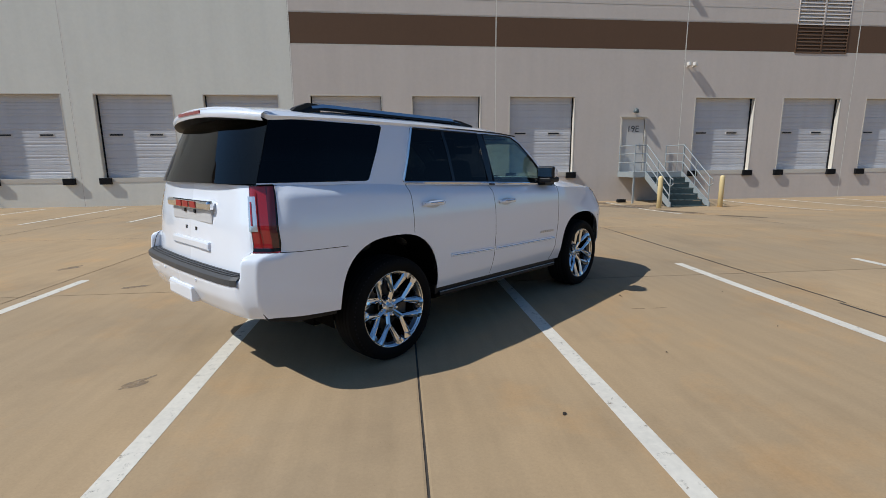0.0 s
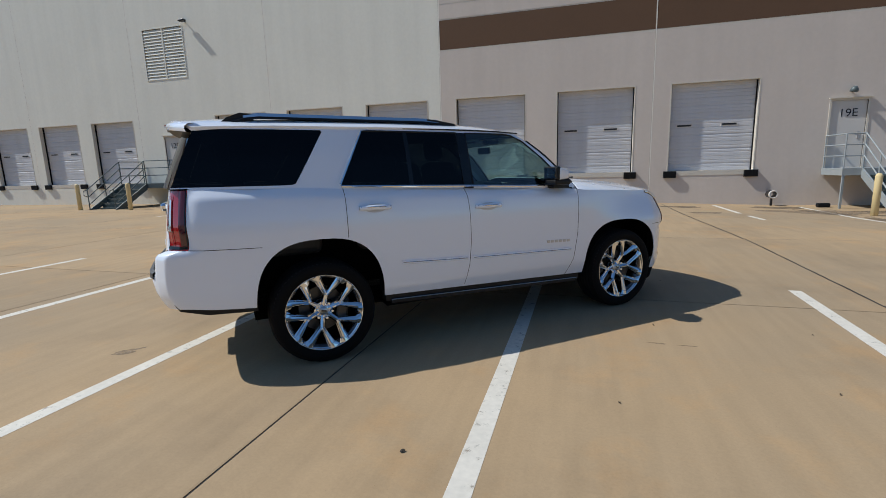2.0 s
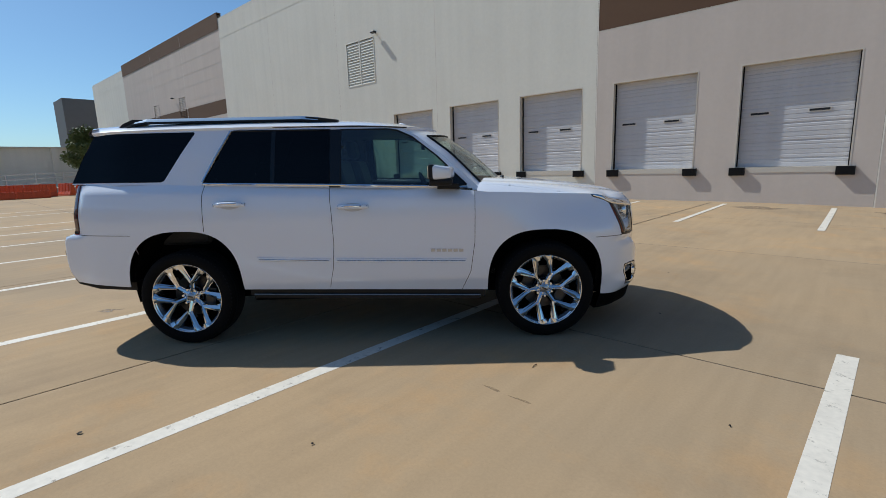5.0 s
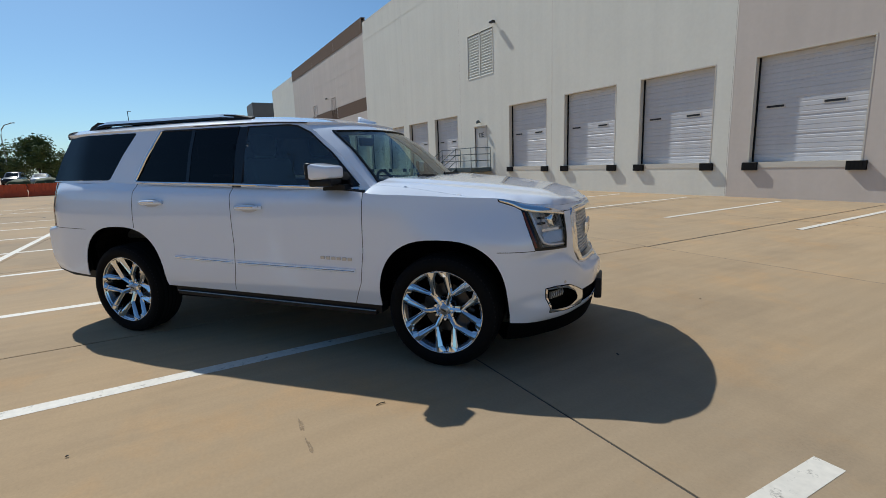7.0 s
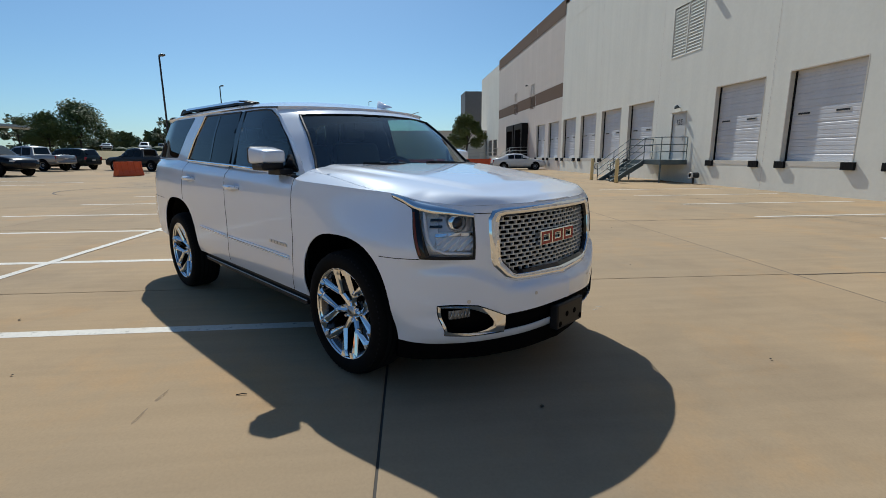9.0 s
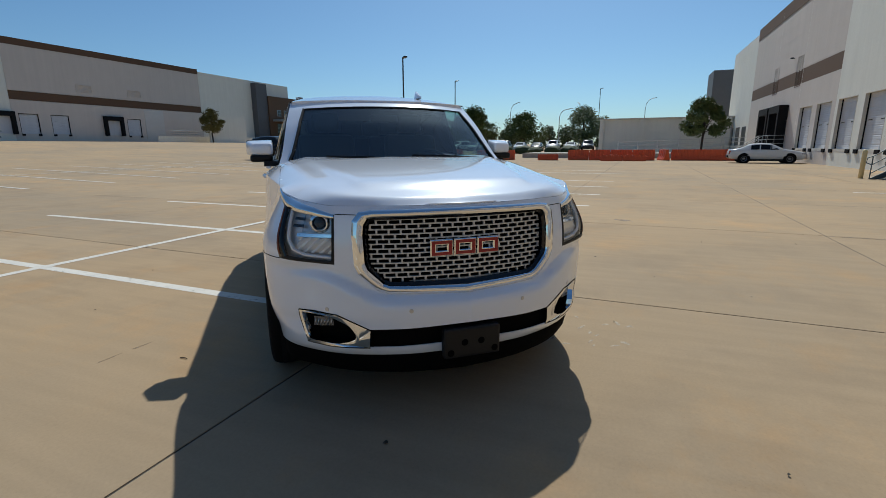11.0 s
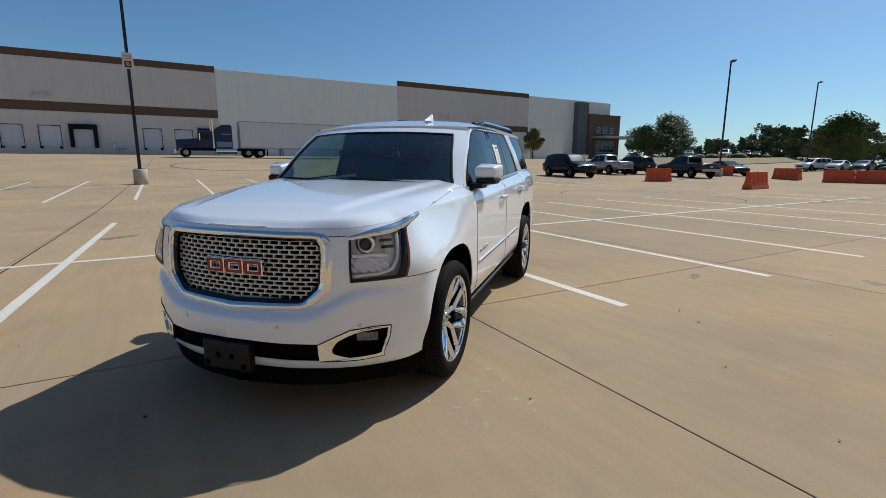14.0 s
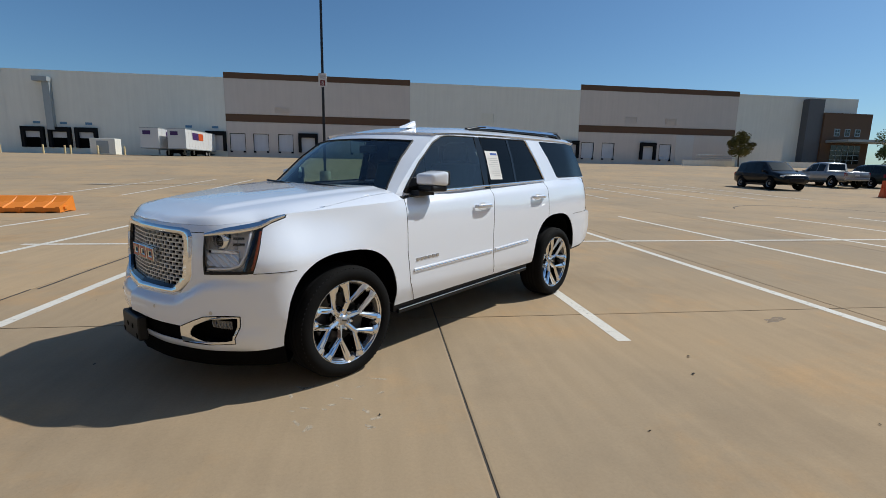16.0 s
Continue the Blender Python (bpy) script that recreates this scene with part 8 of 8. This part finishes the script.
for z in (1.0, 1.45, 1.9):
    part("rail", tube(bmesh.new(), [(-57.0, 0.5, z - 0.2), (-57.0, 13.8, z + 0.25)], 0.04, 6), WHITEDOOR, rl)
for y in np.linspace(0.6, 13.6, 7):
    part("rail_post", tube(bmesh.new(), [(-57.0, y, 0.45), (-57.0, y, 1.75 + 0.034 * y)], 0.04, 6), WHITEDOOR, rl)
for k in range(9):
    bm = bmesh.new()
    bmesh.ops.create_icosphere(bm, subdivisions=3, radius=1.0)
    for v in bm.verts:
        v.co *= 1 + 0.25 * noise.noise(v.co * 2.2 + Vector((k * 3.0, 0, 0)))
        v.co.z *= 0.55
    tagged(obj("hedge", bm, HEDGE, smooth=True, m=pose(*(((-83.5, -47.5, 2.5), (-88.5, -47.9, 2.5), (-104, -51.0, 2.75), (-127, -56.5, 3.0))[k] if k < 4 else (-71 - 1.5 * (k % 3), -27 + 2.5 * k, 0.55))) @ Matrix.Scale(1.1 + 0.2 * (k % 3), 4)), "rounded clipped green hedge", "hedge", "hedges")


# ---- lorries at the far docks ----
def trailer(m, L, label, end_mark=False):
    t = thing("trailer", label, "trailer", "trailers", m=m)
    b = part("box", boxes((-L / 2, L / 2, -1.3, 1.3, 1.15, 4.1)), mat("trailer_white", (0.62, 0.62, 0.61), 0.5, vary=0.06, scale=0.6), t)
    n = int(L / 1.2)
    for k in range(1, n):
        x = -L / 2 + L * k / n
        for s in (-1, 1):
            part("rib", boxes((x - 0.03, x + 0.03, min(s * 1.3, s * 1.315), max(s * 1.3, s * 1.315), 1.2, 4.05)), WHITEDOOR, b)
    part("top_rail", boxes((-L / 2 - 0.01, L / 2 + 0.01, -1.32, 1.32, 4.05, 4.14)), STEEL, b)
    part("bottom_rail", boxes((-L / 2 - 0.01, L / 2 + 0.01, -1.32, 1.32, 1.05, 1.17)), STEEL, b)
    part("underride_guard", boxes((-L / 2, -L / 2 + 0.1, -1.1, 1.1, 0.5, 0.6)), RUBBER, t)
    for x in (-L / 2 + 3.5, -L / 2 + 4.85):
        for s in (-1, 1):
            lorry_wheel(t, x, s, 1.1)
    part("bogie", boxes((-L / 2 + 2.8, -L / 2 + 5.5, -0.9, 0.9, 0.55, 1.05)), RUBBER, t)
    for s in (-0.7, 0.7):
        part("landing_leg", boxes((L / 2 - 4.9, L / 2 - 4.7, s - 0.08, s + 0.08, 0.25, 1.1)), STEEL, t)
    return t


HUB = mat("steel_wheel_hub", (0.45, 0.45, 0.44), 0.4, 0.5, vary=0.1)


def lorry_wheel(t, x, s, y):
    w = part("wheel", lathe([(0.28, -0.15), (0.48, -0.15), (0.52, -0.1), (0.52, 0.12), (0.28, 0.12)], 24, "y"), TYRE, t, smooth=False, m=pose(x, s * y, 0.52, 0, 0, 0 if s < 0 else 180))
    part("hub", lathe([(0.0, -0.10), (0.10, -0.10), (0.13, -0.06), (0.24, -0.05), (0.285, -0.14)], 20, "y"), HUB, w)


def tractor(m):
    blue = mat("dark_blue_truck_paint", (0.006, 0.016, 0.060), 0.4, vary=0.1)
    t = thing("truck_tractor", "dark blue long-nose truck tractor in front of a trailer", "truck", m=m)
    bm = bmesh.new()
    prism(bm, [(0.9, 1.05), (0.9, 2.10), (3.05, 1.92), (3.15, 1.80), (3.15, 1.0)], "y", -0.72, 0.72)
    bmesh.ops.bevel(bm, geom=bm.edges[:], offset=0.08, segments=3, affect="EDGES", profile=0.5)
    part("hood", bm, blue, t)
    part("cab", rbox(-0.75, 0.95, -1.08, 1.08, 1.0, 2.95, 0.12, 3), blue, t)
    bm = bmesh.new()
    prism(bm, [(-2.6, 1.0), (-2.6, 3.55), (-2.4, 3.68), (-1.5, 3.62), (-0.77, 3.1), (-0.77, 1.0)], "y", -1.22, 1.22)
    bmesh.ops.bevel(bm, geom=bm.edges[:], offset=0.08, segments=3, affect="EDGES", profile=0.5)
    part("sleeper", bm, blue, t)
    part("windscreen", boxes((0.955, 0.965, -0.95, 0.95, 2.15, 2.75)), CARGLASS, t)
    part("sun_visor", boxes((0.955, 1.2, -1.0, 1.0, 2.78, 2.82)), CHROME, t)
    part("grille", boxes((3.15, 3.18, -0.6, 0.6, 0.95, 1.85)), CHROME, t)
    part("bumper", rbox(3.15, 3.35, -1.15, 1.15, 0.45, 0.90, 0.05), CHROME, t)
    part("chassis", boxes((-6.3, 2.5, -0.45, 0.45, 0.75, 1.0)), RUBBER, t)
    part("fifth_wheel", rbox(-5.6, -4.4, -0.5, 0.5, 1.0, 1.15, 0.03), RUBBER, t)
    pale = mat("pale_blue_stripe", (0.16, 0.24, 0.32), 0.4, vary=0)
    for s in (-1, 1):
        a, b = min(s * 1.225, s * 1.235), max(s * 1.225, s * 1.235)
        part("stripe", boxes((-2.5, -0.9, a, b, 1.15, 1.75)), pale, t, "pale blue side stripe")
        part("stripe", boxes((-2.5, -1.5, a, b, 2.55, 2.65)), pale, t)
        part("side_window", boxes((-0.25, 0.7, min(s * 1.085, s * 1.092), max(s * 1.085, s * 1.092), 2.05, 2.65)), CARGLASS, t)
        part("mirror", boxes((0.75, 0.85, min(s * 1.3, s * 1.45), max(s * 1.3, s * 1.45), 1.9, 2.6)), CHROME, t)
        part("fender", rbox(1.45, 3.1, min(s * 0.72, s * 1.2), max(s * 0.72, s * 1.2), 0.98, 1.30, 0.12, 3), blue, t)
        part("exhaust_stack", lathe([(0.10, 1.0), (0.10, 4.15), (0.13, 4.3), (0.0, 4.25)], 14, "z"), CHROME, t, smooth=True, m=pose(-0.62, s * 1.30, 0))
        part("fuel_tank", lathe([(0.0, -1.1), (0.33, -1.1), (0.33, 1.1), (0.0, 1.1)], 20, "x"), CHROME, t, m=pose(-1.9, s * 1.0, 0.72))
        part("mud_flap", boxes((-6.4, -6.37, min(s * 0.75, s * 1.3), max(s * 0.75, s * 1.3), 0.2, 1.0)), RUBBER, t)
        for x in (2.25, -4.25, -5.6):
            lorry_wheel(t, x, s, 1.05)


TZ = lot_z(0, -57)
trailer(pose(-15.0, -57, TZ, 0, 0, 0), 18.0, "long white ribbed box trailer behind a tractor")
tractor(pose(-2.55, -57, TZ, 0, 0, 0))
# white trailers backed on to the docks, with plain colour marks
for x, y in ((33.4, -80.0), (29.75, -80.5)):
    t = trailer(pose(x, y, lot_z(x, -76), 0, 0, 90), 14.0, "white box trailer on a dock, plain colour marks")
    part("mark", boxes((1.6, 4.2, 1.318, 1.324, 2.6, 3.7)), mat("mark_purple", (0.05, 0.012, 0.10), 0.5, vary=0), t, "plain purple mark")
    part("mark", boxes((-0.6, 1.5, 1.318, 1.324, 2.6, 3.7)), mat("mark_orange", (0.55, 0.08, 0.01), 0.5, vary=0), t, "plain orange mark")
    part("mark", boxes((7.0, 7.006, -0.9, 0.2, 3.1, 3.7)), mat("mark_purple", (0.05, 0.012, 0.10), 0.5, vary=0), t)
for k in range(9):
    x = 52.5 - 2.0 * k if k < 7 else 60 + 2.2 * (k - 7)
    z = lot_z(x, -82)
    tagged(obj("bollard", lathe([(0.0, -0.3), (0.13, -0.3), (0.13, 1.35), (0.0, 1.42)], 14, "z"), BOLLARD, m=pose(x, -80.5 - (k % 2) * 2.0, z)), "pale yellow bollard before the far docks", "bollard", "far bollards")
sh = thing("utility_cabinet", "pale utility cabinet among the bollards", "cabinet", m=pose(44, -82, lot_z(44, -82)))
part("body", rbox(-1.9, 1.9, -1.0, 1.0, 0, 2.6, 0.05), CREAM, sh)
part("door", boxes((-0.9, 0.9, 1.0, 1.02, 0.2, 2.2)), STEEL, sh)
st = thing("dock_stair", "small grey steel stair at the far docks", "stair", m=pose(7.4, WY + 0.3, WG - 0.1))
part("landing", boxes((-0.8, 0.8, 0, 1.5, 1.0, 1.1)), STEEL, st)
for k in range(5):
    part("tread", boxes((-0.6, 0.6, 1.5 + 0.28 * k, 1.78 + 0.28 * k, 0.86 - 0.19 * k, 0.9 - 0.19 * k)), STEEL, st)
for s in (-0.8, 0.8):
    part("rail", tube(bmesh.new(), [(s, 0.1, 2.1), (s, 1.5, 2.1), (s, 2.9, 1.1)], 0.03, 6), STEEL, st)

# ---- marks and litter on the paving ----
RUBBERMARK = worn("tyre_mark", (0.15, 0.118, 0.086), 0.58, 6.0, 0.22)
STAIN = worn("damp_stain", (0.27, 0.205, 0.145), 0.48, 9.0, 0.25)
SCUFF = worn("pale_scuff", (0.54, 0.46, 0.35), 0.52, 30.0, 0.22)


def arc_mark(cx, cy, rx, ry, a0, a1, w, rot=0.0, n=36):
    bm = bmesh.new()
    rows = []
    for i in range(n + 1):
        a = radians(a0 + (a1 - a0) * i / n)
        ww = w * (0.35 + 0.65 * math.sin(math.pi * i / n))
        p = []
        for k in (-ww / 2, ww / 2):
            x, y = (rx + k) * math.cos(a), (ry + k) * math.sin(a)
            X, Y = cx + x * math.cos(rot) - y * math.sin(rot), cy + x * math.sin(rot) + y * math.cos(rot)
            p.append(bm.verts.new((X, Y, lot_z(X, Y) + 0.003)))
        rows.append(p)
    for A, B in zip(rows, rows[1:]):
        bm.faces.new((A[0], A[1], B[1], B[0]))
    bmesh.ops.recalc_face_normals(bm, faces=bm.faces[:])
    tagged(obj("tyre_mark", bm, RUBBERMARK), "faint dark curved tyre mark on the paving", "tyre mark", "tyre marks", "structure")


arc_mark(-1.9, -11.0, 3.65, 3.75, -100, 55, 0.16)
arc_mark(-2.2, -11.0, 2.75, 3.4, -85, 45, 0.11)
arc_mark(-4.4, -41.0, 5.9, 6.2, -60, 215, 0.28)
arc_mark(-16, -9, 3.0, 4.0, 100, 320, 0.13)


def blot(x, y, r, material, seed, name="stain", label="dark irregular stain on the paving", stretch=1.0, rot=0.0, cat="stain"):
    rnd = random.Random(seed)
    bm = bmesh.new()
    vs = []
    for i in range(22):
        a = 2 * math.pi * i / 22
        q = r * (0.7 + 0.5 * noise.noise(Vector((math.cos(a) * 1.3 + seed * 7.1, math.sin(a) * 1.3, seed))) + rnd.uniform(-0.12, 0.12))
        px, py = q * math.cos(a) * stretch, q * math.sin(a)
        X, Y = x + px * math.cos(rot) - py * math.sin(rot), y + px * math.sin(rot) + py * math.cos(rot)
        vs.append(bm.verts.new((X, Y, lot_z(X, Y) + (0.0012 if -18 < X < 17 and -12.5 < Y < 4.5 else -0.006))))
    f = bm.faces.new(vs)
    if f.normal.z < 0:
        f.normal_flip()
    tagged(obj(name, bm, material), label, cat, name + "s", "structure")


for k, (x, y, r, s, a) in enumerate(((-2.25, -1.9, 0.07, 2.4, 0.9), (5.04, 10.7, 0.32, 2.2, 0.2), (1.5, 12.4, 0.5, 2.0, 0.0), (8.5, 11.6, 0.8, 2.6, 0.1), (-3.6, 0.9, 0.08, 2.4, 0.4), (-5.2, 2.2, 0.12, 2.2, 1.0), (3.0, -6.4, 0.25, 2.0, 0.5))):
    blot(x, y, r, STAIN, k + 2, stretch=s, rot=a)
rnd = random.Random(21)
for k in range(18):
    x, y = 0.60 + rnd.uniform(-0.32, 0.30), 2.05 + rnd.uniform(-0.35, 0.36)
    blot(x, y, rnd.uniform(0.010, 0.020), SCUFF, k + 40, "scuff", "small pale scuff on the paving", rnd.uniform(2.0, 5.0), rnd.uniform(-1.6, 1.2), "scuff")
LITTER_BARK = mat("dry_bark", (0.05, 0.036, 0.022), 0.8, vary=0.2)
DARK_PATCH = worn("dark_patch", (0.17, 0.128, 0.088), 0.52, 2.2, 0.22)
for k, (x, y, r, st, a) in enumerate(((7.75, 13.1, 0.55, 2.0, 0.1), (8.35, 11.4, 0.42, 3.4, -1.25), (8.9, 9.1, 0.34, 4.0, -1.30), (9.3, 7.0, 0.28, 3.6, -1.2), (4.75, 12.6, 0.42, 2.4, 0.1), (10.2, 12.0, 0.5, 2.4, 0.2))):
    blot(x, y, r, DARK_PATCH, k + 90, "stain", "broad faint dark patch on the paving by the docks", st, a)
CRACK = worn("rusty_crack", (0.27, 0.185, 0.110), 0.46, 18.0, 0.25)
for k, (x, y, r, st) in enumerate(((1.97, -0.827, 0.016, 7.0), (2.20, -0.840, 0.013, 8.0))):
    blot(x, y, r, CRACK, k + 120, "crack", "rust-stained hairline crack in the paving", st, -0.05, "crack")
tagged(obj("twig", tube(bmesh.new(), [(2.008, -0.40, 0.004), (2.002, -0.37, 0.007), (2.006, -0.342, 0.006)], 0.003, 5), LITTER_BARK), "short dry twig lying on the paving", "twig")
rnd = random.Random(5)
LITTER = mat("dead_leaf", (0.03, 0.022, 0.015), 0.8, vary=0.2)
for k, (x, y) in enumerate(((0.49, -2.67), (-1.95, 1.95), (-2.13, 1.65), (2.32, 1.31), (-3.7, 4.5), (0.3, 2.25), (-0.8, 3.4), (1.6, -1.9), (2.9, -1.5), (-2.6, 2.7), (-3.4, 3.3), (1.9, 3.0), (3.2, -0.4), (-1.2, 2.6))):
    bm = bmesh.new()
    s = 0.007 if k > 4 else 0.012
    c = bm.verts.new((0, 0, 0.010))
    ring = [bm.verts.new((s * (1 + 0.5 * rnd.random()) * math.cos(a), s * 0.7 * (1 + 0.6 * rnd.random()) * math.sin(a), 0.002 + 0.008 * rnd.random())) for a in [2 * math.pi * i / 7 for i in range(7)]]
    for i in range(7):
        bm.faces.new((c, ring[i], ring[(i + 1) % 7]))
    tagged(obj("dead_leaf", bm, LITTER, m=pose(x, y, 0.001, 0, 0, rnd.uniform(0, 360))), "small dark curled dead leaf on the paving", "leaf", "dead leaves")
